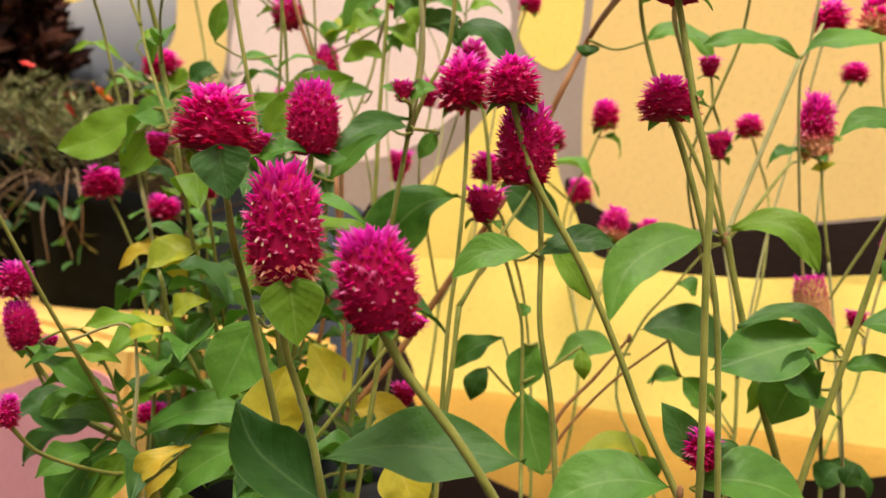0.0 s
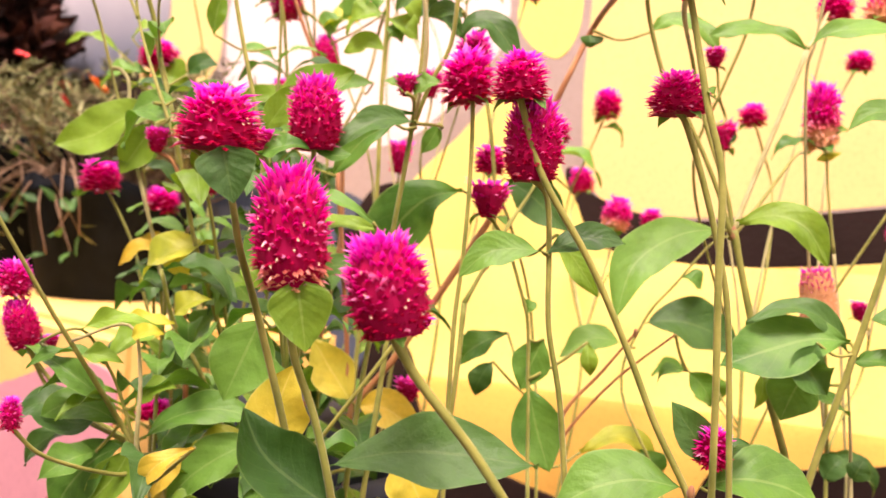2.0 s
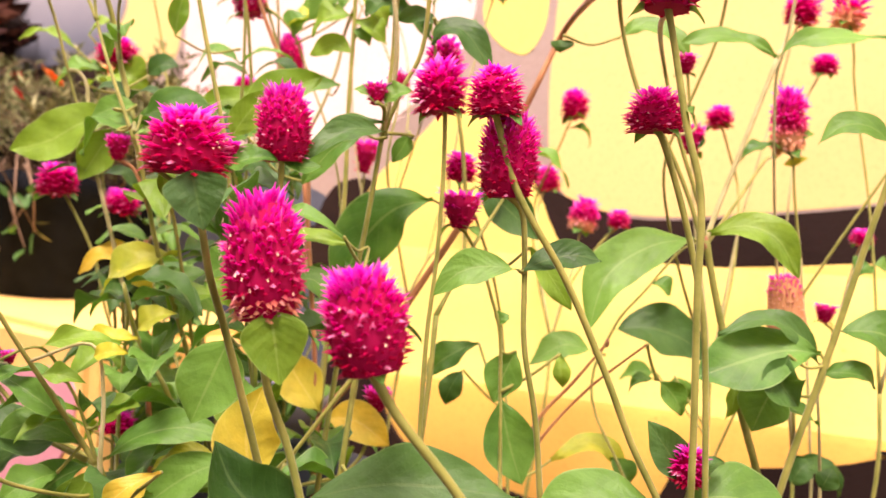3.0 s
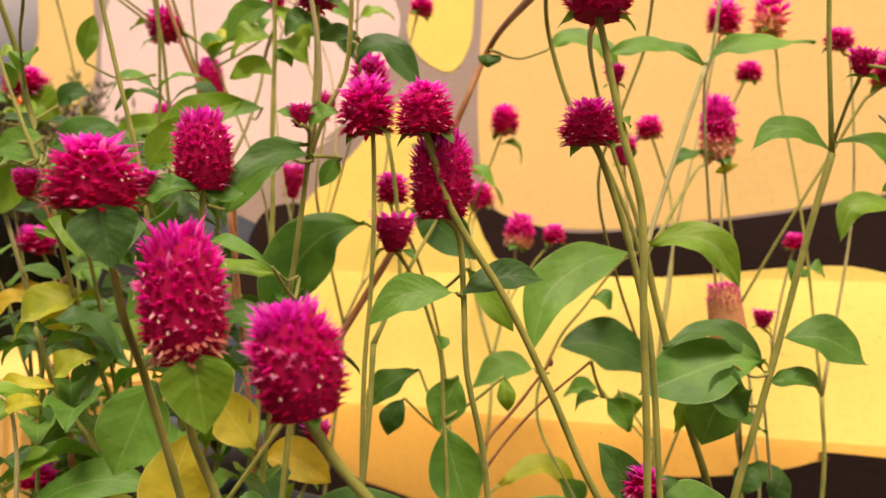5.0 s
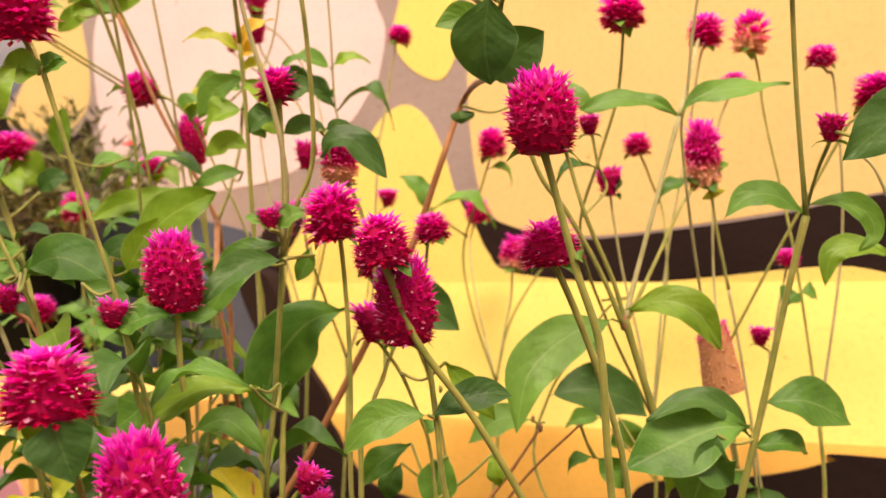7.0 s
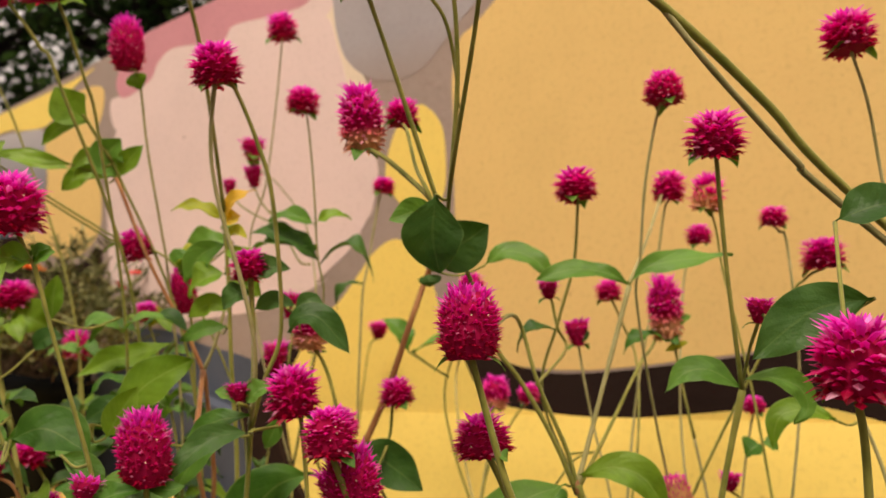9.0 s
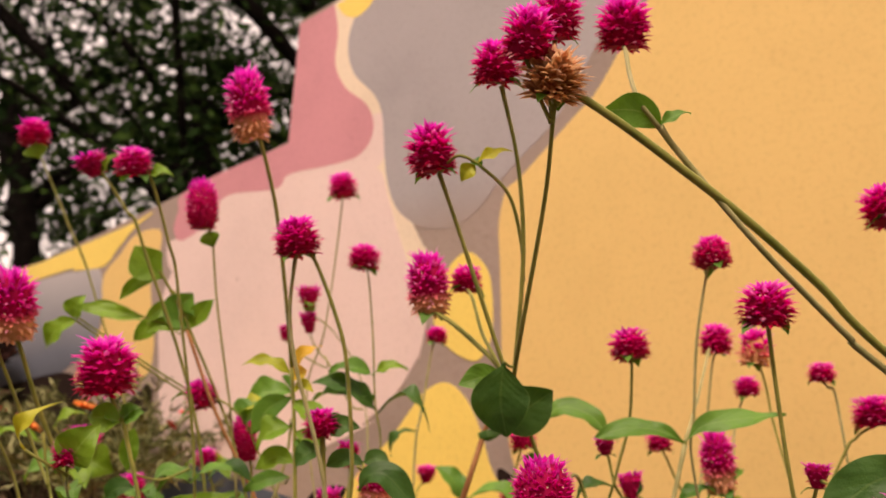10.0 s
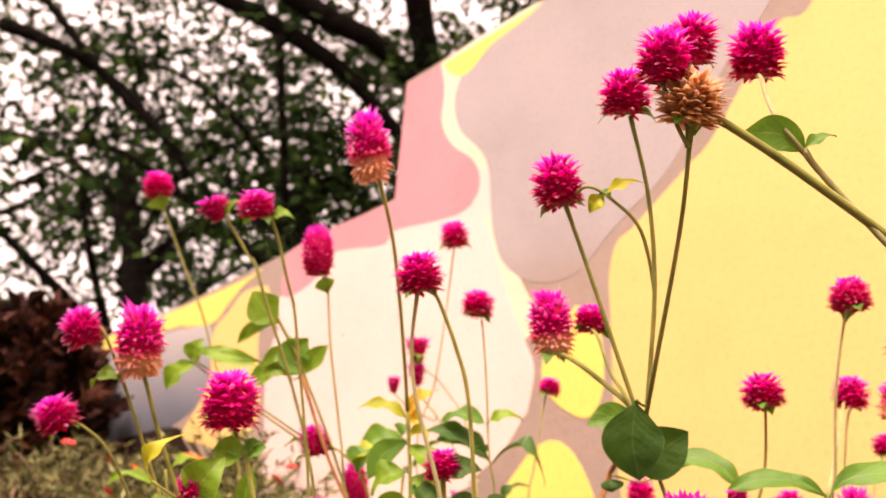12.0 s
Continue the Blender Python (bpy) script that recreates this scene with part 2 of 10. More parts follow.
def spline(pts, n=6, closed=False):
    """Points on a smooth curve through pts."""
    pts = [Vector(p) for p in pts]
    out, k = [], len(pts)
    for i in range(k if closed else k - 1):
        if closed:
            a, b, c, d = pts[i - 1], pts[i], pts[(i + 1) % k], pts[(i + 2) % k]
        else:
            b, c = pts[i], pts[i + 1]
            a = pts[i - 1] if i else b * 2 - c
            d = pts[i + 2] if i + 2 < k else c * 2 - b
        for j in range(n):
            t = j / n
            out.append(0.5 * (2 * b + (c - a) * t + (2 * a - 5 * b + 4 * c - d) * t**2 + (3 * b - a - 3 * c + d) * t**3))
    if not closed:
        out.append(pts[-1])
    return out


def tube_mesh(name, pts, r0, r1, mat, sides=8, n=6, knob=0.0):
    """A tapered stem along a smooth curve, swelling at its ends by knob."""
    line = spline(pts, n)
    bm = bmesh.new()
    rings, side = [], Vector((1, 0, 0))
    for i, p in enumerate(line):
        f = i / (len(line) - 1)
        way = (line[min(i + 1, len(line) - 1)] - line[max(i - 1, 0)]).normalized()
        side = (side - way * side.dot(way)).normalized()
        up = way.cross(side)
        r = r0 + (r1 - r0) * f
        r *= 1 + knob * (math.exp(-((f / 0.06) ** 2)) + math.exp(-(((1 - f) / 0.06) ** 2))) + 0.04 * math.sin(9 * f + r0 * 5e4)
        rings.append([bm.verts.new(p + r * (math.cos(a) * side + math.sin(a) * up)) for a in (2 * math.pi * k / sides for k in range(sides))])
    for a, b in zip(rings, rings[1:]):
        for k in range(sides):
            bm.faces.new((a[k], a[(k + 1) % sides], b[(k + 1) % sides], b[k]))
    bm.faces.new(reversed(rings[0])), bm.faces.new(rings[-1])
    return mesh_of(bm, name, mat)


def head_mesh(name, seed, shape, mat, rows, per, size=0.17, florets=16, open_up=1.9, heart=None, low=12, squat=0.95):
    """A flower head of overlapping pointed bracts round a core; 1 wide and 1 high, its foot at the origin."""
    rnd = random.Random(seed)
    bm = bmesh.new()
    uv = bm.loops.layers.uv.new("UVMap")
    core, reach, tall = [], 0.5 - size * 0.68, 1.0 - size * 0.95
    for i in range(11):
        f = i / 10
        r = reach * 0.99 * shape(f)
        core.append([bm.verts.new((r * math.cos(a), r * math.sin(a), 0.03 + (tall - 0.03) * f)) for a in (2 * math.pi * k / 16 for k in range(16))])
    for a, b in zip(core, core[1:]):
        for k in range(16):
            bm.faces.new((a[k], a[(k + 1) % 16], b[(k + 1) % 16], b[k]))
    bm.faces.new(core[-1]), bm.faces.new(reversed(core[0]))
    n_core = len(bm.faces)

    def bract(foot, out, long, rise):
        side = Vector((-out.y, out.x, 0))
        way = (out * math.cos(rise) + Vector((0, 0, 1)) * math.sin(rise) + side * rnd.uniform(-0.2, 0.2)).normalized()
        nrm = side.cross(way)
        w = size * rnd.uniform(0.34, 0.58)
        m = foot + way * long * 0.48 - nrm * long * 0.06
        pts = (foot - side * w * 0.4, foot - nrm * w * 0.25, foot + side * w * 0.4, m - side * w * 0.5, m - nrm * w * 0.3, m + side * w * 0.5, foot + way * long + nrm * long * rnd.uniform(-0.02, 0.12))
        v = [bm.verts.new(p) for p in pts]
        for q in ((0, 1, 4, 3), (1, 2, 5, 4), (3, 4, 6), (4, 5, 6)):
            fc = bm.faces.new([v[k] for k in q])
            for lp, k in zip(fc.loops, q):
                lp[uv].uv = (0.5, 0.0 if k < 3 else 1.0 if k == 6 else 0.5)

    for i in range(rows):
        f = (i + 0.4) / rows
        count = max(6, round(per * (0.25 + 0.75 * shape(f))))
        for k in range(count):
            g = min(1.0, max(0.0, f + rnd.uniform(-0.75, 0.75) / rows))
            ang = 2 * math.pi * (k + 0.5 * (i % 2) + rnd.uniform(-0.45, 0.45)) / count
            out = Vector((math.cos(ang), math.sin(ang), 0))
            slope = math.degrees(math.atan2((shape(max(0.0, g - 0.06)) - shape(min(1.0, g + 0.06))) * reach, 0.12 * tall))
            rise = radians(low + 0.45 * max(-40, slope) + (32 - 0.4 * low) * g**open_up + rnd.uniform(-22, 22))
            bract(out * reach * shape(g) * 0.9 + Vector((0, 0, 0.03 + (tall - 0.03) * g - size * 0.1)), out, size * (0.8 + 0.5 * g * g) * rnd.uniform(0.65, 1.35), rise)
    crown, full = reach * shape(1.0), round(per * 0.9)
    for k in range(full):
        ang, r = 2.4 * k, crown * math.sqrt((k + 0.5) / full)
        out = Vector((math.cos(ang), math.sin(ang), 0))
        bract(out * r + Vector((0, 0, tall - size * 0.25)), out, size * rnd.uniform(0.95, 1.3), radians(86 - 38 * r / crown + rnd.uniform(-12, 12)))
    me_faces = len(bm.faces)
    for k in range(florets):
        f, ang = rnd.uniform(0.12, 0.85), rnd.uniform(0, 6.28)
        side = Vector((-math.sin(ang), math.cos(ang), 0))
        out = Vector((math.cos(ang), math.sin(ang), 0.35)).normalized()
        p = Vector((math.cos(ang), math.sin(ang), 0)) * (reach * shape(f) + size * 0.5) + Vector((0, 0, 0.05 + (tall - 0.03) * f + size * 0.2))
        u = out.cross(side)
        for j in range(5):
            d = (side * math.cos(j * 1.257) + u * math.sin(j * 1.257)) * 0.02
            e = (side * math.cos(j * 1.257 + 1.57) + u * math.sin(j * 1.257 + 1.57)) * 0.0045
            bm.faces.new([bm.verts.new(q) for q in (p, p + d * 0.5 + e, p + d + out * 0.01, p + d * 0.5 - e)])
    for i, fc in enumerate(bm.faces):
        fc.material_index = 2 if i < n_core else 1 if i >= me_faces else 0
    radii = sorted(math.hypot(v.co.x, v.co.y) for v in bm.verts)
    tops = sorted(v.co.z for v in bm.verts)
    fit, lift = 0.5 / radii[int(len(radii) * 0.9)], 1.0 / tops[int(len(tops) * 0.995)]
    for v in bm.verts:
        v.co = (v.co.x * fit, v.co.y * fit, v.co.z * lift * squat)
    return mesh_of(bm, name, mat, M_FLORET, heart or M_HEART, smooth=False)


def dome(f):
    return max(0.0, 1 - (abs(f - 0.36) / 0.72) ** 2.1) ** 0.5


def ball(f):
    return max(0.2, math.sin(math.pi * (0.2 + 0.64 * f)) ** 0.7)


def barrel(f):
    return min(1.0, 0.72 + 1.1 * f) * (1 - max(0.0, (f - 0.45) / 0.61) ** 2.5) ** 0.5


def low_dome(f):
    return min(1.0, 0.85 + 1.2 * f) * (1 - (0.93 * f) ** 2.2) ** 0.5


def brush(f):
    return 0.45 + 0.6 * min(1.0, f * 1.3) - 0.2 * max(0.0, f - 0.7)


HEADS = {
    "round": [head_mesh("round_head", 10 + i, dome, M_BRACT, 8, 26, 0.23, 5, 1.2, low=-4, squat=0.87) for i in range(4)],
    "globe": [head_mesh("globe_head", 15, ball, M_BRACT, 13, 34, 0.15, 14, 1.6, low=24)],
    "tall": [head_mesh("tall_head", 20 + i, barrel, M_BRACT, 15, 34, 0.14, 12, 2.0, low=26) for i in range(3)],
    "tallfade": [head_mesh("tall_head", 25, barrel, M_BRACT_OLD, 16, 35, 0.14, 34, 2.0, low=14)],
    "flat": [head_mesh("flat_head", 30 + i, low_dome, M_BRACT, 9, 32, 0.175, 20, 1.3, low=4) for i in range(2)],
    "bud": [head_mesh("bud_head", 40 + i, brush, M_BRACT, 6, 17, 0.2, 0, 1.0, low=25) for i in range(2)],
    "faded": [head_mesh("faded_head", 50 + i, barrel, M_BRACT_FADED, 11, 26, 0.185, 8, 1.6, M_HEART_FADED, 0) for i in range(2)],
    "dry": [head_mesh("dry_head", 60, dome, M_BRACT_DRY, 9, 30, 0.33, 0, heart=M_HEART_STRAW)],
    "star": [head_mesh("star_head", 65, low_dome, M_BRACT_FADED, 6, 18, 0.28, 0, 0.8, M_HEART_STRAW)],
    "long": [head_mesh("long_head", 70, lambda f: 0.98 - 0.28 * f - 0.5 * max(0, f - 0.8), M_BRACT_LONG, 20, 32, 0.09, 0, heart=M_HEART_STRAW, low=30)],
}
HEAD_WORDS = {
    "globe": "large globe-shaped magenta flower head of close papery bracts", "round": "round magenta flower head of pointed papery bracts", "tall": "tall oval magenta flower head with crimson foot",
    "tallfade": "tall oval magenta flower head with straw-coloured lowest bracts",
    "flat": "low domed magenta flower head with pale florets", "bud": "small brush-like pink flower bud",
    "faded": "magenta flower head fading to straw at its foot", "dry": "dried straw-brown flower head",
    "long": "long straw-coloured old flower head with pink top", "star": "loose fading pink and straw flower head",
}


def leaf_mesh(name, base, tip, width, face, mat, curl=0.15, fold=0.18, wave=0.02, seed=0, waist=0.45, point=0.2):
    """A pointed oval blade from base to tip. face: which way its upper side looks; curl: how far it arches; fold: the trough along the midrib."""
    rnd = random.Random(seed)
    base, tip = Vector(base), Vector(tip)
    way = tip - base
    length = way.length
    way.normalize()
    up = Vector(face)
    up = (up - way * up.dot(way)).normalized()
    side = way.cross(up)
    bm = bmesh.new()
    uv = bm.loops.layers.uv.new("UVMap")
    nl, nw = 18, 8
    ph, twist, bend = rnd.uniform(0, 6.28), rnd.uniform(-0.9, 0.9), rnd.uniform(-0.07, 0.07)
    grid = []
    for i in range(nl + 1):
        f = i / nl
        g = max(0.0, (f - 0.07) / 0.93)
        w = width * 0.5 * (max(0.0, math.sin(math.pi * g ** (math.log(0.5) / math.log(waist)))) ** 0.8 if 0 < g < 1 else 0) + 0.0006 * (1 - f)
        w *= (1 + 0.05 * math.sin(11 * f + ph * 3)) * (1 - point * g**4)
        lift = curl * length * 4 * f * (1 - f)
        row = []
        for j in range(nw + 1):
            s = 2 * j / nw - 1
            h = fold * w * (abs(s) ** 1.3) + wave * length * (math.sin(9 * f + ph + 1.2 * s) * abs(s) + 0.5 * math.sin(17 * f + 2 * ph - 2 * s) * s * s)
            h += twist * s * w * (f - 0.3) - 0.075 * length * max(0.0, f - 0.6) ** 2 * 9
            h += 0.09 * w * math.sin(26 * f - 7 * abs(s)) * abs(s) * (1 - abs(s)) * 2
            row.append(bm.verts.new(base + way * length * f + side * (w * s + bend * length * 4 * f * (1 - f)) + up * (lift + h)))
        grid.append(row)
    for i in range(nl):
        for j in range(nw):
            fc = bm.faces.new((grid[i][j], grid[i][j + 1], grid[i + 1][j + 1], grid[i + 1][j]))
            for lp, (a, b) in zip(fc.loops, ((i, j), (i, j + 1), (i + 1, j + 1), (i + 1, j))):
                lp[uv].uv = (b / nw, a / nl)
    bmesh.ops.remove_doubles(bm, verts=bm.verts, dist=1e-5)
    return mesh_of(bm, name, mat)


PLANT = {}


def plant(key, x, y, label, category="flower"):
    """The plant that later stems, heads and leaves belong to, rooted at x, y."""
    ob = new("globe_amaranth")
    ob.location = (x, y, 0.37)
    PLANT[key] = tagged(ob, label, category, "globe amaranths")
    bpy.context.view_layer.update()
    return ob


def under(ob, key):
    ob.parent = PLANT[key]
    ob.matrix_parent_inverse = Matrix.Translation(PLANT[key].location).inverted()
    return ob


COUNT, LAST = [0], [None]


def head(key, kind, at, wide, high, lean=(0, 0, 1)):
    """A flower head with its foot at a place, its axis leaning along lean, and two leaf-like bracts under it."""
    COUNT[0] += 1
    data = HEADS[kind][COUNT[0] % len(HEADS[kind])]
    ob = tagged(under(new("flower_head", data), key), HEAD_WORDS[kind])
    q = Vector((0, 0, 1)).rotation_difference(Vector(lean))
    ob.matrix_basis = Matrix.LocRotScale(at, q @ Euler((0, 0, COUNT[0] * 2.4)).to_quaternion(), (wide, wide, high))
    LAST[0] = ob
    return ob


def calyx(at, size, lean=(0, 0, 1), turn=0.0, mat=None, droop=0.2):
    """The pair of small leaves close under the newest head."""
    top = LAST[0]
    up = Vector(lean).normalized()
    s = up.orthogonal().normalized()
    s.rotate(Matrix.Rotation(turn, 3, up))
    for k, d in enumerate((s, -s)):
        tip = Vector(at) + d * size + up * (-droop * size)
        me = leaf_mesh("bract_leaf", Vector(at) - d * size * 0.05, tip, size * 0.62, up, mat or M_LEAF, 0.12, 0.2, 0.02, COUNT[0] + k)
        ob = new("bract_leaf", me)
        ob.parent = top
        ob.matrix_parent_inverse = (Matrix.Translation(top.parent.location) @ top.matrix_parent_inverse @ top.matrix_basis).inverted()


def stem(key, pts, r0=0.0013, r1=0.0011, mat=None, knob=0.25, label=""):
    ob = under(new("stem", tube_mesh("stem", pts, r0 * 0.9 + 0.0003, r1 * 0.9 + 0.0003, mat or M_STEM, 8, 6, knob)), key)
    return tagged(ob, label)


def joint(key, at, r, mat=None):
    """A swollen joint where stems fork."""
    bm = bmesh.new()
    bmesh.ops.create_icosphere(bm, subdivisions=2, radius=r)
    for v in bm.verts:
        v.co *= 0.66
        v.co.z *= 2.0
        v.co += v.co.normalized() * r * 0.12 * math.sin(v.co.x * 2500 + v.co.z * 1800)
    ob = under(new("stem_joint", mesh_of(bm, "stem_joint", mat or M_NODE)), key)
    ob.location = at
    return ob


def blade_mesh(name, spine, width, face, mat, fold=0.2, waist=0.45, seed=0):
    """A leaf blade along a bent midrib: a short stalk, a pointed oval outline, a trough along the rib, a gently wavy edge."""
    rnd = random.Random(seed)
    line = spline(spine, 8)
    total = sum((b - a).length for a, b in zip(line, line[1:]))
    bm = bmesh.new()
    uv = bm.loops.layers.uv.new("UVMap")
    nw, ph, twist = 8, rnd.uniform(0, 6.28), rnd.uniform(-0.35, 0.35)
    grid, run = [], 0.0
    for i, p in enumerate(line):
        if i:
            run += (p - line[i - 1]).length
        f = run / total
        way = (line[min(i + 1, len(line) - 1)] - line[max(i - 1, 0)]).normalized()
        up = Vector(face)
        up = (up - way * up.dot(way)).normalized()
        side = way.cross(up)
        g = max(0.0, (f - 0.05) / 0.95)
        w = width * 0.5 * (math.sin(math.pi * g ** (math.log(0.5) / math.log(waist))) ** 0.85 if 0 < g < 1 else 0) + 0.0007 * (1 - f)
        w *= (1 + 0.035 * math.sin(11 * f + ph * 3)) * (1 - 0.22 * g**4)
        row = []
        for j in range(nw + 1):
            s = 2 * j / nw - 1
            h = fold * w * abs(s) ** 1.3 + twist * s * w * (f - 0.4)
            h += 0.03 * total * math.sin(8 * f + ph + 1.2 * s) * abs(s) + 0.012 * total * math.sin(19 * f + 2 * ph - 2 * s) * s * s + 0.07 * w * math.sin(24 * f - 7 * abs(s)) * abs(s) * (1 - abs(s)) * 2
            row.append(bm.verts.new(p + side * w * s + up * h))
        grid.append((f, row))
    for (f0, a), (f1, b) in zip(grid, grid[1:]):
        for j in range(nw):
            fc = bm.faces.new((a[j], a[j + 1], b[j + 1], b[j]))
            for lp, c in zip(fc.loops, ((j, f0), (j + 1, f0), (j + 1, f1), (j, f1))):
                lp[uv].uv = (c[0] / nw, c[1])
    bmesh.ops.remove_doubles(bm, verts=bm.verts, dist=1e-5)
    return mesh_of(bm, name, mat)


# tones differ by leaf; d also paints in shade among the leaves, l backlight
LEAF_KIND = {"g": M_LEAF, "l": M_LEAF_LIGHT, "d": M_LEAF_DARK, "y": M_LEAF_YOUNG, "o": M_LEAF_OLD}


def leaf(key, base, tip, width, face=(0, 0, 1), kind="g", curl=0.12, fold=0.18, waist=0.45):
    COUNT[0] += 1
    ob = under(new("leaf", leaf_mesh("leaf", base, tip, width, face, LEAF_KIND[kind], curl * 1.25, fold * 1.7 + 0.14, 0.05, COUNT[0], waist, 0.5 if kind in "lyo" else 0.15)), key)
    if kind == "o":
        tagged(ob, "yellowed old leaf")
    if kind == "y":
        tagged(ob, "pale young leaf")
    return ob


def blade(key, spine, width, face, kind="g", fold=0.2, waist=0.45):
    COUNT[0] += 1
    ob = under(new("leaf", blade_mesh("leaf", spine, width, face, LEAF_KIND[kind], fold, waist, COUNT[0])), key)
    if kind in "oy":
        tagged(ob, "yellowed old leaf" if kind == "o" else "pale young leaf")
    return ob


def leaf_pair(key, at, turn, long, kind):
    """Two opposite leaves at a stem joint, rising on their stalks and drooping at the tips."""
    rnd = random.Random(COUNT[0])
    for s in (1, -1):
        o = Vector((math.cos(turn), math.sin(turn), 0)) * s
        k = long * rnd.uniform(0.8, 1.15)
        lift, droop = rnd.uniform(0.2, 0.5), rnd.uniform(0.1, 0.5)
        spine = [Vector(at), Vector(at) + o * k * 0.3 + Vector((0, 0, k * lift * 0.5)), Vector(at) + o * k * 0.65 + Vector((0, 0, k * lift * 0.6)), Vector(at) + o * k + Vector((0, 0, k * (lift * 0.6 - droop)))]
        blade(key, spine, k * rnd.uniform(0.38, 0.5), Vector((rnd.uniform(-0.3, 0.3), -0.35, 0.9)), kind, rnd.uniform(0.15, 0.35), 0.45)


# ---- the painted wall ----
WALL_Y, CREASE = 0.946, 0.080


def slab(name, outline, depth, mat, place, parent, label="", n=7):
    """A flat painted shape with a smooth outline (x, up), depth thick towards the viewer, in the plane `place`."""
    corners = [i for i, p in enumerate(outline) if len(p) > 2]
    flat = [(p[0], 0, p[1]) for p in outline]
    if corners:
        line = []
        for a, b in zip(corners, corners[1:] + [corners[0] + len(flat)]):
            line += spline([flat[i % len(flat)] for i in range(a, b + 1)], n)[:-1]
    else:
        line = spline(flat, n, True)
    bm = bmesh.new()
    vs = [bm.verts.new(p) for p in line]
    try:
        fc = bm.faces.new(vs)
    except ValueError:
        return None
    bm.normal_update()
    if fc.normal.y > 0:
        fc.normal_flip()
    ret = bmesh.ops.extrude_face_region(bm, geom=[fc])
    for v in ret["geom"]:
        if isinstance(v, bmesh.types.BMVert):
            v.co.y -= depth
    bmesh.ops.recalc_face_normals(bm, faces=bm.faces)
    bmesh.ops.triangulate(bm, faces=bm.faces)
    me = mesh_of(bm, name, mat, smooth=False)
    ob = new(name, me)
    ob.parent = parent
    ob.matrix_basis = place
    return tagged(ob, label)


def prism(name, outline, y0, y1, mat, parent=None):
    """A straight-edged upright slab between two depths."""
    bm = bmesh.new()
    a = [bm.verts.new((x, y0, z)) for x, z in outline]
    b = [bm.verts.new((x, y1, z)) for x, z in outline]
    bm.faces.new(a), bm.faces.new(reversed(b))
    k = len(a)
    for i in range(k):
        bm.faces.new((a[i], b[i], b[(i + 1) % k], a[(i + 1) % k]))
    bmesh.ops.recalc_face_normals(bm, faces=bm.faces)
    bmesh.ops.triangulate(bm, faces=[f for f in bm.faces if len(f.verts) > 4])
    ob = new(name, mesh_of(bm, name, mat, smooth=False))
    if parent:
        ob.parent = parent
    return ob


wall = tagged(new("wall_mural"), "rendered garden wall painted with flowing yellow, pink and grey shapes", "wall", kind="structure")
FACE = Matrix.Translation((0, WALL_Y, 0))
prism("wall_body", [(-2.6, 0), (-2.6, 1.19), (-1.52, 1.232), (-0.80, 1.315), (-0.80, 0)], WALL_Y, WALL_Y + 0.16, M_TAUPE, wall)
prism("wall_body", [(-0.80, 0), (-0.80, 1.315), (-0.777, 1.504), (-0.5, 1.536), (3.0, 1.843), (3.0, 0)], WALL_Y, WALL_Y + 0.16, M_TAUPE, wall)
slab("paint_tan", [(-0.141, 1.379), (-0.181, 1.368), (-0.228, 1.314), (-0.277, 1.254), (-0.31, 1.23), (-0.386, 1.175), (-0.412, 1.159), (-0.426, 1.119), (-0.428, 1.065), (-0.433, 0.946), (-0.433, 0.9), (-0.427, 0.835), (-0.413, 0.798), (-0.384, 0.776), (-0.33, 0.768), (-0.26, 0.767), (-0.17, 0.776), (-0.09, 0.786), (-0.01, 0.799), (0.3, 0.84), (0.8, 0.88), (0.86, 1.3), (0.85, 1.58), (0.5, 1.57), (0.2, 1.555), (-0.05, 1.53)], 0.00032, M_TAN, FACE, wall, "tan-yellow painted panel")
slab("paint_grey", [(-0.499, 1.531), (-0.567, 1.516), (-0.622, 1.5), (-0.657, 1.476), (-0.675, 1.436), (-0.665, 1.387), (-0.628, 1.345), (-0.613, 1.31), (-0.611, 1.251), (-0.607, 1.209), (-0.592, 1.169), (-0.556, 1.139), (-0.51, 1.127), (-0.466, 1.137), (-0.425, 1.17), (-0.384, 1.2), (-0.328, 1.24), (-0.249, 1.34), (-0.192, 1.392), (-0.122, 1.502), (-0.242, 1.53), (-0.42, 1.525)], 0.00044, M_GREY, FACE, wall, "grey painted shape")
slab("paint_cream", [(-0.699, 1.509), (-0.566, 1.529), (-0.504, 1.531), (-0.568, 1.498), (-0.623, 1.473), (-0.647, 1.427), (-0.632, 1.373), (-0.597, 1.331), (-0.585, 1.294), (-0.588, 1.237), (-0.583, 1.187), (-0.553, 1.119), (-0.531, 1.085), (-0.561, 1.06), (-0.607, 1.097), (-0.656, 1.177), (-0.687, 1.243), (-0.658, 1.262), (-0.64, 1.309), (-0.683, 1.356), (-0.717, 1.422), (-0.71, 1.476)], 0.00032, M_CREAM, FACE, wall, "cream outline band")
slab("paint_yellow_corner", [(-0.696, 1.505, 1), (-0.499, 1.53, 1), (-0.535, 1.518), (-0.6, 1.501), (-0.636, 1.478), (-0.659, 1.473), (-0.682, 1.485)], 0.00056, M_YELLOW, FACE, wall, "yellow painted corner")
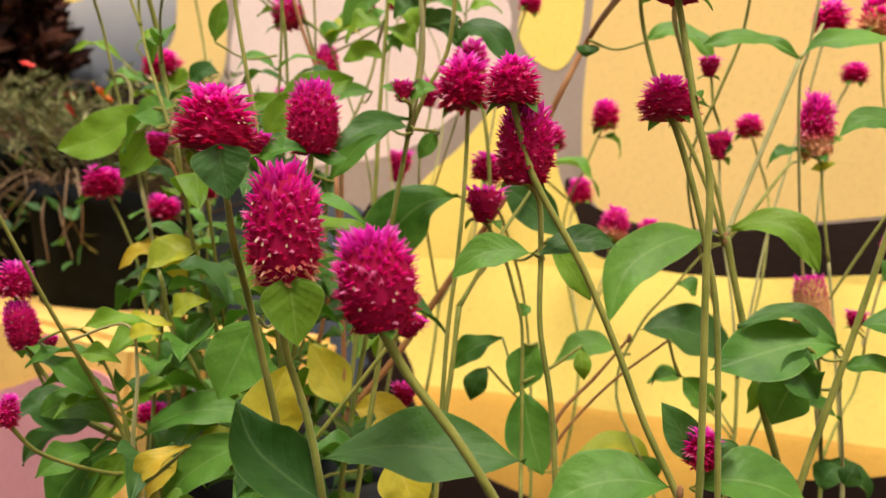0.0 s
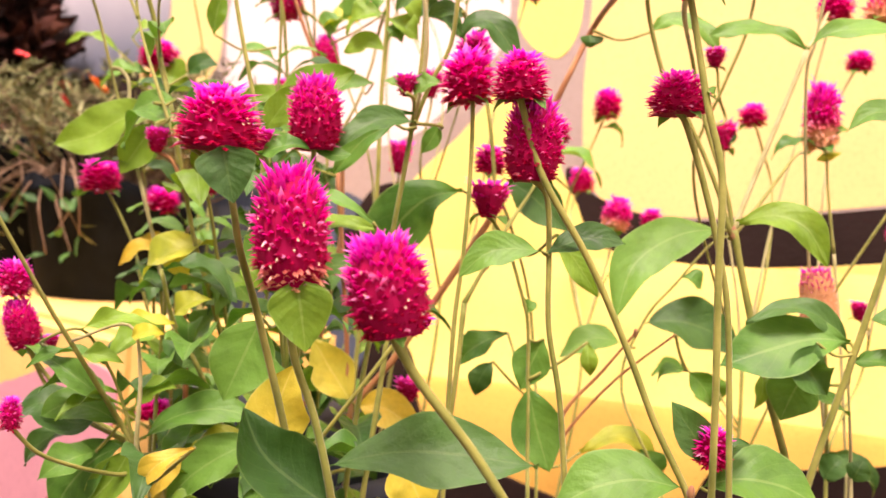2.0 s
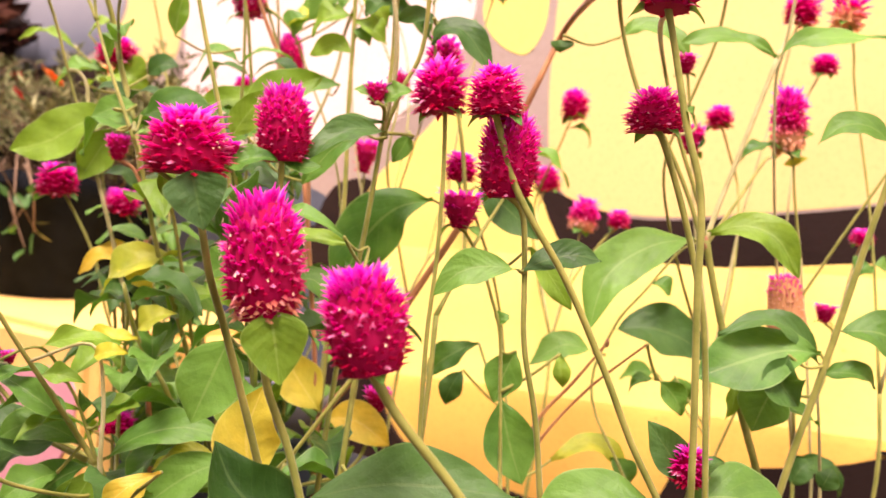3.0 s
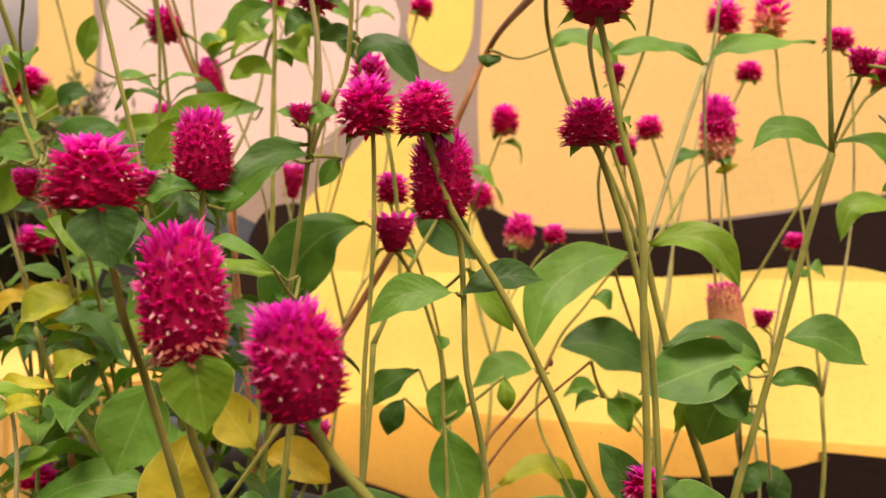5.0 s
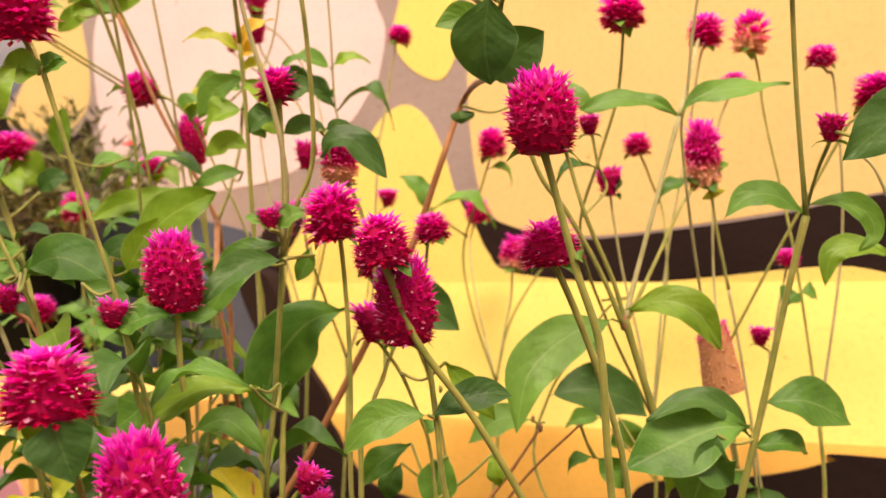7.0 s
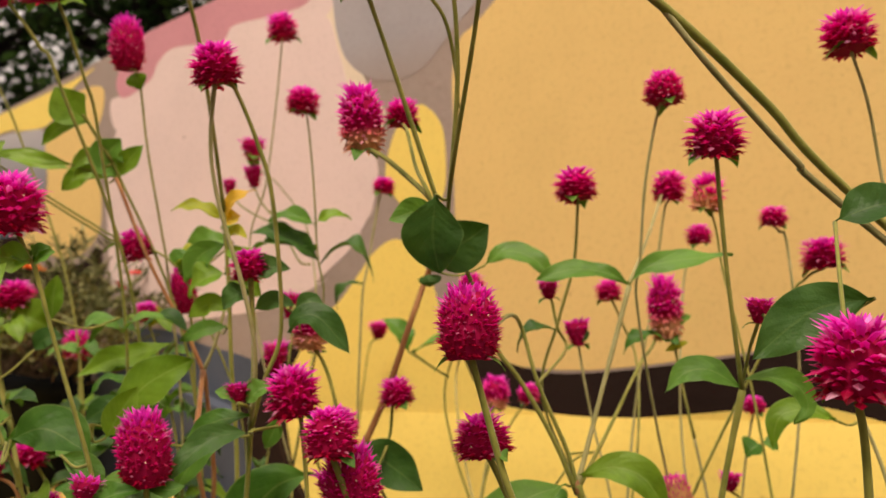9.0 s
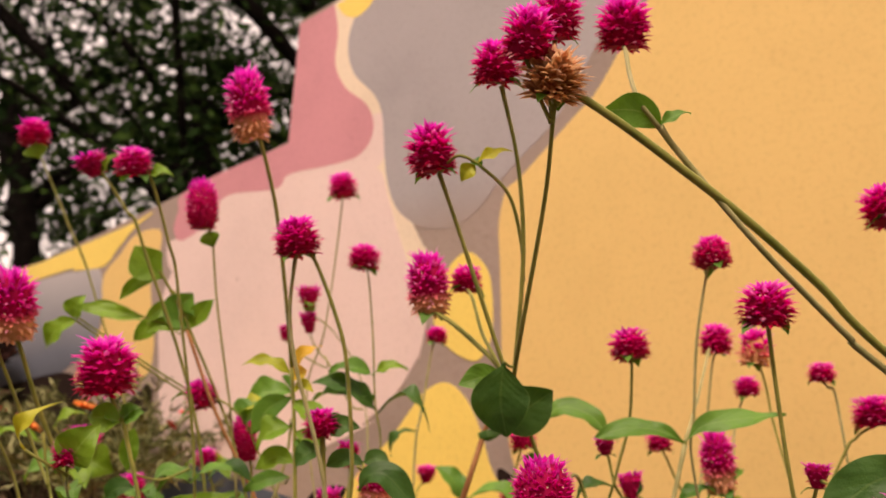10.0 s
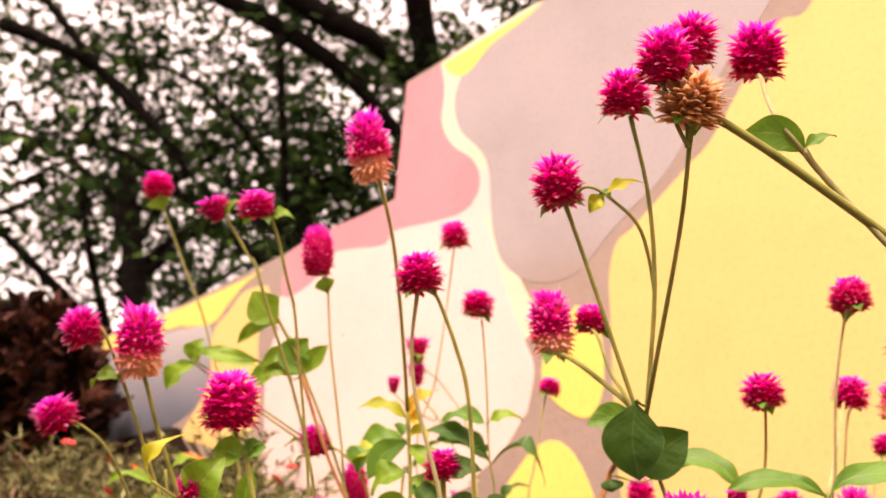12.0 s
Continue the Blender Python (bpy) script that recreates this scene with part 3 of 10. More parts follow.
slab("paint_rose", [(-1.054, 1.288), (-0.806, 1.312, 1), (-0.776, 1.5, 1), (-0.701, 1.507, 1), (-0.695, 1.461), (-0.702, 1.412), (-0.683, 1.37), (-0.645, 1.336), (-0.63, 1.306), (-0.636, 1.278), (-0.664, 1.259), (-0.721, 1.258), (-0.806, 1.262), (-0.835, 1.245), (-0.941, 1.257), (-0.983, 1.242), (-1.005, 1.218), (-1.073, 1.201), (-1.094, 1.224), (-1.082, 1.253)], 0.00056, M_ROSE, FACE, wall, "rose pink painted shape")
slab("paint_blush_edge", [(-0.608, 1.309), (-0.599, 1.269), (-0.632, 1.231), (-0.71, 1.222), (-0.806, 1.224), (-0.823, 1.213), (-0.928, 1.22), (-0.97, 1.177), (-1.089, 1.148), (-1.112, 1.2), (-1.065, 1.211), (-0.998, 1.256), (-0.94, 1.277), (-0.834, 1.264), (-0.806, 1.279), (-0.72, 1.277), (-0.669, 1.282), (-0.651, 1.312)], 0.00038, M_BLUSH, FACE, wall, "pale pink painted border")
slab("paint_blush", [(-0.998, 1.217), (-0.948, 1.251), (-0.861, 1.245), (-0.762, 1.237), (-0.67, 1.237), (-0.622, 1.231), (-0.607, 1.188), (-0.587, 1.122), (-0.561, 1.057), (-0.548, 1.018), (-0.561, 0.968), (-0.569, 0.958), (-0.605, 0.919), (-0.667, 0.88), (-0.645, 0.884), (-0.722, 0.857), (-0.806, 0.844), (-1.03, 0.837), (-1.12, 0.881), (-1.13, 0.982), (-1.13, 1.086), (-1.089, 1.158)], 0.00068, M_BLUSH, FACE, wall, "pale pink painted shape")
slab("paint_yellow_left", [(-1.306, 1.167), (-1.253, 1.205), (-1.205, 1.233), (-1.136, 1.231), (-1.132, 1.193), (-1.158, 1.139), (-1.146, 1.04), (-1.162, 0.984), (-1.234, 0.951), (-1.322, 0.966), (-1.393, 0.987), (-1.341, 1.039), (-1.305, 1.087)], 0.00068, M_TAN, FACE, wall, "yellow painted shape")
slab("paint_yellow_strip", [(-2.523, 1.19, 1), (-1.523, 1.23, 1), (-1.363, 1.243), (-1.219, 1.256), (-1.152, 1.266), (-1.21, 1.246), (-1.257, 1.218), (-1.307, 1.19), (-1.401, 1.195), (-1.522, 1.197), (-2.523, 1.14, 1)], 0.00068, M_YELLOW, FACE, wall, "yellow painted strip")
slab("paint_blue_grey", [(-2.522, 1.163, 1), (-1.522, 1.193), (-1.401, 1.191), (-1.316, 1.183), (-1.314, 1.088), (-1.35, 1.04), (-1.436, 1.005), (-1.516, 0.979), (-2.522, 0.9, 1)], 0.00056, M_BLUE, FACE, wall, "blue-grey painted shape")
slab("paint_black_left", [(-2.55, 0.58, 1), (-2.55, 0.97, 1), (-1.8, 0.985), (-1.438, 1.004), (-1.385, 0.974), (-1.335, 0.943), (-1.215, 0.94), (-1.156, 0.965), (-1.15, 0.88), (-1.19, 0.75), (-1.22, 0.6, 1)], 0.00068, M_BLACK, FACE, wall, "black painted shape")
slab("paint_tongue", [(-0.471, 1.089), (-0.446, 1.061), (-0.442, 1.019), (-0.447, 0.978), (-0.469, 0.952), (-0.501, 0.962), (-0.527, 0.986), (-0.536, 1.016), (-0.52, 1.059), (-0.496, 1.084)], 0.00068, M_YELLOW, FACE, wall, "yellow painted drop")
slab("paint_hump", [(-0.522, 0.928), (-0.493, 0.909), (-0.471, 0.868), (-0.457, 0.82), (-0.432, 0.78), (-0.416, 0.75), (-0.387, 0.727), (-0.26, 0.716), (-0.17, 0.722), (-0.09, 0.731), (-0.045, 0.734), (-0.02, 0.732), (0.02, 0.722), (0.05, 0.71), (0.08, 0.69), (-0.3, 0.685), (-0.7, 0.685), (-0.742, 0.738), (-0.717, 0.776), (-0.671, 0.821), (-0.619, 0.859), (-0.588, 0.889), (-0.556, 0.918)], 0.00068, M_YELLOW, FACE, wall, "bright yellow painted wave")
slab("paint_black_band", [(-0.449, 0.817), (-0.428, 0.812), (-0.408, 0.788), (-0.33, 0.765), (-0.26, 0.764), (-0.17, 0.773), (-0.09, 0.783), (-0.01, 0.797), (0.3, 0.838), (0.8, 0.87), (0.8, 0.66), (0.1, 0.66), (-0.2, 0.68), (-0.33, 0.7), (-0.402, 0.724), (-0.439, 0.757)], 0.00056, M_BLACK, FACE, wall, "brown-black painted band")
slab("paint_black_under", [(-0.7, 0.795), (-0.742, 0.738), (-0.748, 0.7), (-0.74, 0.675), (-0.8, 0.675), (-0.8, 0.74), (-0.765, 0.79)], 0.0008, M_BLACK, FACE, wall, "brown-black painted outline")
slab("paint_slate", [(-1.18, 0.58, 1), (-1.18, 0.74), (-1.12, 0.82), (-1, 0.825), (-0.9, 0.8), (-0.78, 0.77), (-0.74, 0.7), (-0.74, 0.58, 1)], 0.00056, M_SLATE, FACE, wall, "slate blue-grey painted area")


# ---- battered foot of the wall: a sloped skirt over an upright plinth, its edge rising slightly ----
def skirt_mesh(name, x0, x1, y0, z0, y1, z1, z2, mat, rise=0.045, steps=40):
    bm = bmesh.new()
    rows = []
    for i in range(steps + 1):
        x = x0 + (x1 - x0) * i / steps
        dz = rise * (x + 0.05)
        w = 0.0015 * math.sin(x * 23) + 0.001 * math.sin(x * 61)
        rows.append([bm.verts.new(p) for p in ((x, y0, z0 + dz * 0.3), (x, (y0 + y1) / 2 - 0.004, (z0 + z1) / 2 + dz * 0.7 + w), (x, y1 + 0.006, z1 + 0.004 + dz + w),
                                               (x, y1 + 0.001, z1 - 0.004 + dz + w), (x, y1 + 0.022, z1 - 0.12 + dz), (x, y1 + 0.022, z2))])
    for a, b in zip(rows, rows[1:]):
        for k in range(5):
            bm.faces.new((a[k], a[k + 1], b[k + 1], b[k]))
    bmesh.ops.recalc_face_normals(bm, faces=bm.faces)
    for f in bm.faces:
        if f.normal.y > 0:
            f.normal_flip()
    # faces below the crease take the deeper yellow, their shade put into the colour
    for i, f in enumerate(bm.faces):
        f.material_index = 1 if i % 5 >= 2 else 0
    return mesh_of(bm, name, mat, M_YELLOW_SHADE)


wall_foot = tagged(new("wall_foot", skirt_mesh("wall_foot", -2.6, 3.0, WALL_Y - 0.0035, 0.72, WALL_Y - 0.03, 0.572, 0.0, M_YELLOW)),
                   "battered foot of the wall painted bright yellow", "wall foot", kind="structure")
SLOPE = Matrix.Translation((0, WALL_Y - 0.026, 0.0))
slab("paint_black_foot", [(-0.25, 0.0, 1), (-0.25, 0.48, 1), (-0.226, 0.515), (-0.16, 0.528), (-0.107, 0.540), (-0.074, 0.550), (-0.043, 0.562), (0.0, 0.570), (0.5, 0.572), (1.5, 0.572), (2.95, 0.572, 1), (2.95, 0.0, 1)],
     0.005, M_BLACK, SLOPE, wall_foot, "brown-black painted area")
slab("paint_black_foot", [(-0.25, 0.02), (-0.25, 0.43), (-0.40, 0.44), (-0.52, 0.455), (-0.585, 0.465), (-0.62, 0.495), (-0.64, 0.53), (-0.67, 0.56), (-0.74, 0.54), (-0.78, 0.3), (-0.78, 0.02)],
     0.006, M_BLACK, SLOPE, wall_foot, "brown-black painted area")
slab("paint_black_side", [(-0.742, 0.72), (-0.70, 0.63), (-0.645, 0.56), (-0.70, 0.545), (-0.76, 0.63), (-0.80, 0.72)], 0.0275, M_BLACK, Matrix.Translation((0, WALL_Y - 0.004, 0)), wall_foot, "brown-black painted band")
slab("paint_slate_foot", [(-0.66, 0.02), (-0.68, 0.45), (-0.72, 0.56), (-0.80, 0.70), (-1.2, 0.70), (-1.2, 0.02)], 0.0265, M_SLATE, Matrix.Translation((0, WALL_Y - 0.004, 0)), wall_foot, "slate blue-grey painted area")

# ---- unseen plain wall, added behind the camera to block low sky light ----
tagged(prism("sky_block_wall", [(-9, 0), (-9, 5.6), (9, 5.6), (9, 0)], -2.7, -2.5, paint("plain_render", (0.42, 0.38, 0.33))), "plain rendered wall, unseen, added to block low sky light", "wall", kind="structure")

# ---- ground ----
def ground_material():
    m, tree, b = material("packed_earth", 0.95)
    col = ramp(tree, noise_tex(tree, 3.0, 8.0, 0.7), [(0.3, (0.06, 0.045, 0.032)), (0.7, (0.15, 0.115, 0.08))])
    tree.links.new(col, b.inputs["Base Color"])
    bump(tree, b, noise_tex(tree, 40.0, 6.0), 0.6, 0.01)
    return m


bm = bmesh.new()
bmesh.ops.create_grid(bm, x_segments=60, y_segments=60, size=60)
for v in bm.verts:
    v.co.z = 0.02 * noise.noise(v.co * 0.5) - 0.02
tagged(new("ground", mesh_of(bm, "ground", ground_material())), "bare packed brown earth", "ground", kind="structure")

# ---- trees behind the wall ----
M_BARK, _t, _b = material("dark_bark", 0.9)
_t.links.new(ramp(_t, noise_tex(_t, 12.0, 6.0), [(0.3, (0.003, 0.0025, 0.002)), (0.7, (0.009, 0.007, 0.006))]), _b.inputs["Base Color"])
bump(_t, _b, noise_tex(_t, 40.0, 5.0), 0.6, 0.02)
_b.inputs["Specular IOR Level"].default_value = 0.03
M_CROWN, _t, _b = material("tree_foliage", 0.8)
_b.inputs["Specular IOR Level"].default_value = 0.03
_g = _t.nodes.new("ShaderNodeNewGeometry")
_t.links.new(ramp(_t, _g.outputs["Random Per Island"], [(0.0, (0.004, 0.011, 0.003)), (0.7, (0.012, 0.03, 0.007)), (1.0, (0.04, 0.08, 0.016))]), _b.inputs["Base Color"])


def tree(x, y, height, middle, seed, crown, limbs, leaves, size=0.10):
    """A tapered trunk with forked limbs and a crown of many small leaf blades in clumps, with gaps."""
    rnd = random.Random(seed)
    root = tagged(new("tree"), "tall shade tree with dark trunk and dense small leaves", "tree", "trees behind the wall")
    root.location = (x, y, 0)
    top = Vector((rnd.uniform(-0.4, 0.4), rnd.uniform(-0.4, 0.4), height * 0.62))
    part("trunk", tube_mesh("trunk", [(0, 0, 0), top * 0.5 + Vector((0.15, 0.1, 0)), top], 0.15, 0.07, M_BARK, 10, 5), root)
    ends = []
    for k in range(limbs):
        a = 2 * math.pi * (k + rnd.uniform(-0.3, 0.3)) / limbs
        f = rnd.uniform(0.35, 1.0)
        s = top * f
        e = s + Vector((math.cos(a), math.sin(a), rnd.uniform(0.1, 0.9))) * crown * rnd.uniform(0.6, 1.0)
        mid = (s + e) / 2 + Vector((rnd.uniform(-0.3, 0.3), rnd.uniform(-0.3, 0.3), 0.25))
        part("limb", tube_mesh("limb", [s, mid, e], 0.042, 0.012, M_BARK, 6, 5), root)
        ends += [e, mid, (mid + e) / 2]
        for j in range(3):
            g = e + Vector((rnd.uniform(-1, 1), rnd.uniform(-1, 1), rnd.uniform(-0.5, 0.7))) * crown * 0.4
            part("branch", tube_mesh("branch", [mid.lerp(e, 0.5 + 0.15 * j), (mid + g) / 2, g], 0.018, 0.006, M_BARK, 5, 4), root)
            ends.append(g)
    clumps = ends[:]
    while len(clumps) < 146:
        q = Vector((rnd.uniform(-1, 1), rnd.uniform(-1, 1), rnd.uniform(-1, 1)))
        if q.length < 1:
            clumps.append(Vector((q.x * crown * 1.15, q.y * crown * 0.8, middle + q.z * height * 0.36)))
    verts, faces = [], []
    for k in range(leaves):
        c = clumps[rnd.randrange(len(clumps))]
        p = c + Vector((rnd.gauss(0, 1), rnd.gauss(0, 1), rnd.gauss(0, 0.8))) * crown * 0.082
        d = Vector((rnd.uniform(-1, 1), rnd.uniform(-1, 1), rnd.uniform(-0.8, 0.5))).normalized()
        n = d.orthogonal().normalized()
        n.rotate(Matrix.Rotation(rnd.uniform(0, 6.28), 3, d))
        s = size * rnd.uniform(0.6, 1.3)
        i = len(verts)
        verts += [p, p + d * s * 0.5 + n * s * 0.24, p + d * s, p + d * s * 0.5 - n * s * 0.24]
        faces.append((i, i + 1, i + 2, i + 3))
    me = bpy.data.meshes.new("crown")
    me.from_pydata([tuple(v) for v in verts], [], faces)
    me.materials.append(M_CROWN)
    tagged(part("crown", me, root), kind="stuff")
    return root


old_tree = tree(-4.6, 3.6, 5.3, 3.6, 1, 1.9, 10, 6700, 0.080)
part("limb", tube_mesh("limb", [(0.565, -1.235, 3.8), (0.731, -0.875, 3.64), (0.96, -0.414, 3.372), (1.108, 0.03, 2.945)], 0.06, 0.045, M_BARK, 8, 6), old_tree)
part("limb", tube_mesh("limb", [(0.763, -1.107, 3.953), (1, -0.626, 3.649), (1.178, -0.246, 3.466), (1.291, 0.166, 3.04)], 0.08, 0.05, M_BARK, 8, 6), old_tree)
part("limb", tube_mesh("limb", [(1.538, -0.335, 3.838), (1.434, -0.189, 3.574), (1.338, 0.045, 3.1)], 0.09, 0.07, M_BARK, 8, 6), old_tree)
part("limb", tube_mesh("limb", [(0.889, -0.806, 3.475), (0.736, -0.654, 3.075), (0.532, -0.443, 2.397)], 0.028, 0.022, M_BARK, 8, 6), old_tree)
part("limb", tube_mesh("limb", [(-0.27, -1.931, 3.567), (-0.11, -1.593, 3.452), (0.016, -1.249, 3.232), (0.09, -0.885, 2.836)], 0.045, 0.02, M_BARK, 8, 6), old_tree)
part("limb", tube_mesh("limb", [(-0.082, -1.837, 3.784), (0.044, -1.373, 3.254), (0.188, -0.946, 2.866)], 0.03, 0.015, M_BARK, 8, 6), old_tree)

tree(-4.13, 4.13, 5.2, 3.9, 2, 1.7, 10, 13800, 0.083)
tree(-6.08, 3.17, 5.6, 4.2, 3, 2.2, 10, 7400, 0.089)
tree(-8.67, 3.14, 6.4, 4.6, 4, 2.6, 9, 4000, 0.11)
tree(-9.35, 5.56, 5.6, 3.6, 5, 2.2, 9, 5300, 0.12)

# ---- planters ----
M_PLASTIC, _t, _b = material("blue_grey_plastic", 0.7)
_t.links.new(ramp(_t, noise_tex(_t, 14.0, 5.0), [(0.3, (0.022, 0.028, 0.036)), (0.7, (0.05, 0.06, 0.075))]), _b.inputs["Base Color"])
bump(_t, _b, noise_tex(_t, 120.0, 3.0), 0.25, 0.001)
M_PLASTIC_GREY, _t, _b = material("grey_plastic", 0.6)
_t.links.new(ramp(_t, noise_tex(_t, 14.0, 5.0), [(0.3, (0.09, 0.10, 0.125)), (0.7, (0.15, 0.165, 0.20))]), _b.inputs["Base Color"])
M_POT, _t, _b = material("black_pot_plastic", 0.85)
_t.links.new(ramp(_t, noise_tex(_t, 20.0, 5.0), [(0.3, (0.003, 0.0042, 0.005)), (0.75, (0.010, 0.013, 0.016))]), _b.inputs["Base Color"])
_b.inputs["Specular IOR Level"].default_value = 0.1
M_SOIL, _t, _b = material("potting_soil", 1.0)
_t.links.new(ramp(_t, noise_tex(_t, 70.0, 8.0, 0.7), [(0.3, (0.012, 0.008, 0.006)), (0.7, (0.055, 0.038, 0.025))]), _b.inputs["Base Color"])
bump(_t, _b, noise_tex(_t, 120.0, 6.0), 0.9, 0.006)


def trough(name, x0, x1, y0, y1, z1, label, mat, z0=0.0):
    """A long planter box with tapering walls, a rolled rim and soil inside."""
    root = tagged(new(name), label, "planter", "planters")
    root.location = ((x0 + x1) / 2, (y0 + y1) / 2, 0)
    hx, hy = (x1 - x0) / 2, (y1 - y0) / 2
    bm = bmesh.new()
    rings = []
    for inset, z in ((0.02, z0), (0.012, z1 - 0.03), (0.0, z1 - 0.028), (-0.006, z1 - 0.012), (-0.004, z1 - 0.002), (0.004, z1), (0.012, z1 - 0.004), (0.016, z1 - 0.02), (0.018, max(z0 + 0.01, z1 - 0.12))):
        ring = []
        for sx, sy in ((-1, -1), (1, -1), (1, 1), (-1, 1)):
            cx, cy, r = sx * (hx - 0.03), sy * (hy - 0.03), 0.03 - inset
            a0 = math.atan2(sy, sx)
            for k in range(5):
                a = a0 - math.pi / 4 + k * math.pi / 8
                ring.append(bm.verts.new((cx + r * math.cos(a), cy + r * math.sin(a), z)))
        rings.append(ring)
    n = len(rings[0])
    for a, b in zip(rings, rings[1:]):
        for k in range(n):
            bm.faces.new((a[k], a[(k + 1) % n], b[(k + 1) % n], b[k]))
    bm.faces.new(reversed(rings[0]))
    part("box", mesh_of(bm, "box", mat), root)
    bm = bmesh.new()
    bmesh.ops.create_grid(bm, x_segments=30, y_segments=12, size=1)
    for v in bm.verts:
        v.co = Vector((v.co.x * (hx - 0.017), v.co.y * (hy - 0.017), z1 - 0.05 + 0.012 * noise.noise(v.co * 9)))
    part("soil", mesh_of(bm, "soil", M_SOIL), root)


# ---- yellow ledge with pots, at the far end ----
def box_bevel(name, x0, x1, y0, y1, z0, z1, mat, r=0.012):
    bm = bmesh.new()
    bmesh.ops.create_cube(bm, size=1)
    for v in bm.verts:
        v.co = Vector(((x0 + x1) / 2 + v.co.x * (x1 - x0), (y0 + y1) / 2 + v.co.y * (y1 - y0), (z0 + z1) / 2 + v.co.z * (z1 - z0)))
    bmesh.ops.bevel(bm, geom=bm.edges[:], offset=r, segments=3, affect="EDGES")
    return mesh_of(bm, name, mat, smooth=False)


ledge = tagged(new("ledge", box_bevel("ledge", -2.5, -0.72, 0.56, WALL_Y - 0.084, 0.0, 0.60, paint("amber_paint", (0.90, 0.57, 0.17), stain=0.1))), "yellow painted masonry ledge at the wall", "ledge", kind="structure")
slab("paint_rose_front", [(-1.3, 0.30), (-1.15, 0.43), (-1.02, 0.50), (-0.975, 0.515), (-0.88, 0.545), (-0.79, 0.56), (-0.745, 0.545), (-0.745, 0.50), (-0.78, 0.45), (-0.865, 0.40), (-1.0, 0.3)], 0.003, M_ROSE, Matrix.Translation((0, 0.56, 0)), ledge, "rose pink painted blob")


def pot(x, y, z, r, h, label, mat, ragged=0.0, seed=0):
    """A round tapered pot with a thick rim and soil; ragged: how torn its upper edge is."""
    rnd = random.Random(seed)
    root = tagged(new("plant_pot"), label, "pot", "pots on the ledge")
    root.location = (x, y, z)
    bm = bmesh.new()
    prof = ((0.72, 0.0), (0.76, 0.02), (0.96, 0.84), (1.03, 0.86), (1.05, 0.93), (1.03, 0.99), (0.98, 1.0), (0.94, 0.96), (0.92, 0.86))
    rings = []
    for pr, pz in prof:
        rings.append([bm.verts.new((r * pr * math.cos(a) * (1 + 0.02 * rnd.uniform(-1, 1)), r * pr * math.sin(a), h * pz + (ragged * rnd.uniform(-1, 1) if pz > 0.8 else 0))) for a in (2 * math.pi * k / 28 for k in range(28))])
    for a, b in zip(rings, rings[1:]):
        for k in range(28):
            bm.faces.new((a[k], a[(k + 1) % 28], b[(k + 1) % 28], b[k]))
    bm.faces.new(reversed(rings[0]))
    part("body", mesh_of(bm, "body", mat), root)
    bm = bmesh.new()
    bmesh.ops.create_circle(bm, cap_ends=True, segments=24, radius=r * 0.93)
    for v in bm.verts:
        v.co.z = h * 0.9 + 0.004 * math.sin(40 * v.co.x)
    part("soil", mesh_of(bm, "soil", M_SOIL), root)
    return root


pot(-1.42, 0.74, 0.60, 0.13, 0.24, "black plastic pot with thick rim on the ledge", M_POT, 0.0, 1)
pot(-1.16, 0.76, 0.60, 0.11, 0.17, "torn black grow bag on the ledge", M_POT, 0.012, 2)
pot(-1.75, 0.72, 0.60, 0.15, 0.30, "large black pot holding a brown-leaved shrub", M_POT, 0.0, 3)
pot(-1.15, 0.84, 0.60, 0.07, 0.15, "small black pot against the wall", M_POT, 0.0, 4)

M_TWIG, _t, _b = material("dry_twig", 0.8)
_t.links.new(ramp(_t, noise_tex(_t, 50.0), [(0.3, (0.09, 0.055, 0.03)), (0.7, (0.24, 0.17, 0.10))]), _b.inputs["Base Color"])


def shrub_leaf(name, low, mid, high, rough=0.55):
    m, tree_s, b = material(name, rough)
    g = tree_s.nodes.new("ShaderNodeNewGeometry")
    tree_s.links.new(ramp(tree_s, g.outputs["Random Per Island"], [(0.0, low), (0.55, mid), (1.0, high)]), b.inputs["Base Color"])
    return m


M_BROWNLEAF = shrub_leaf("brown_red_foliage", (0.010, 0.005, 0.004), (0.035, 0.013, 0.010), (0.13, 0.05, 0.03))
M_FINE = shrub_leaf("fine_green_foliage", (0.045, 0.055, 0.018), (0.14, 0.155, 0.055), (0.36, 0.36, 0.17))
for _m in (M_BROWNLEAF, M_FINE):
    _m.node_tree.nodes["Principled BSDF"].inputs["Specular IOR Level"].default_value = 0.1
M_REDFLOWER = shrub_leaf("red_petals", (0.55, 0.015, 0.03), (0.75, 0.04, 0.05), (0.85, 0.12, 0.10))
M_ORANGEFLOWER = shrub_leaf("orange_petals", (0.8, 0.16, 0.02), (0.85, 0.25, 0.04), (0.9, 0.35, 0.10))


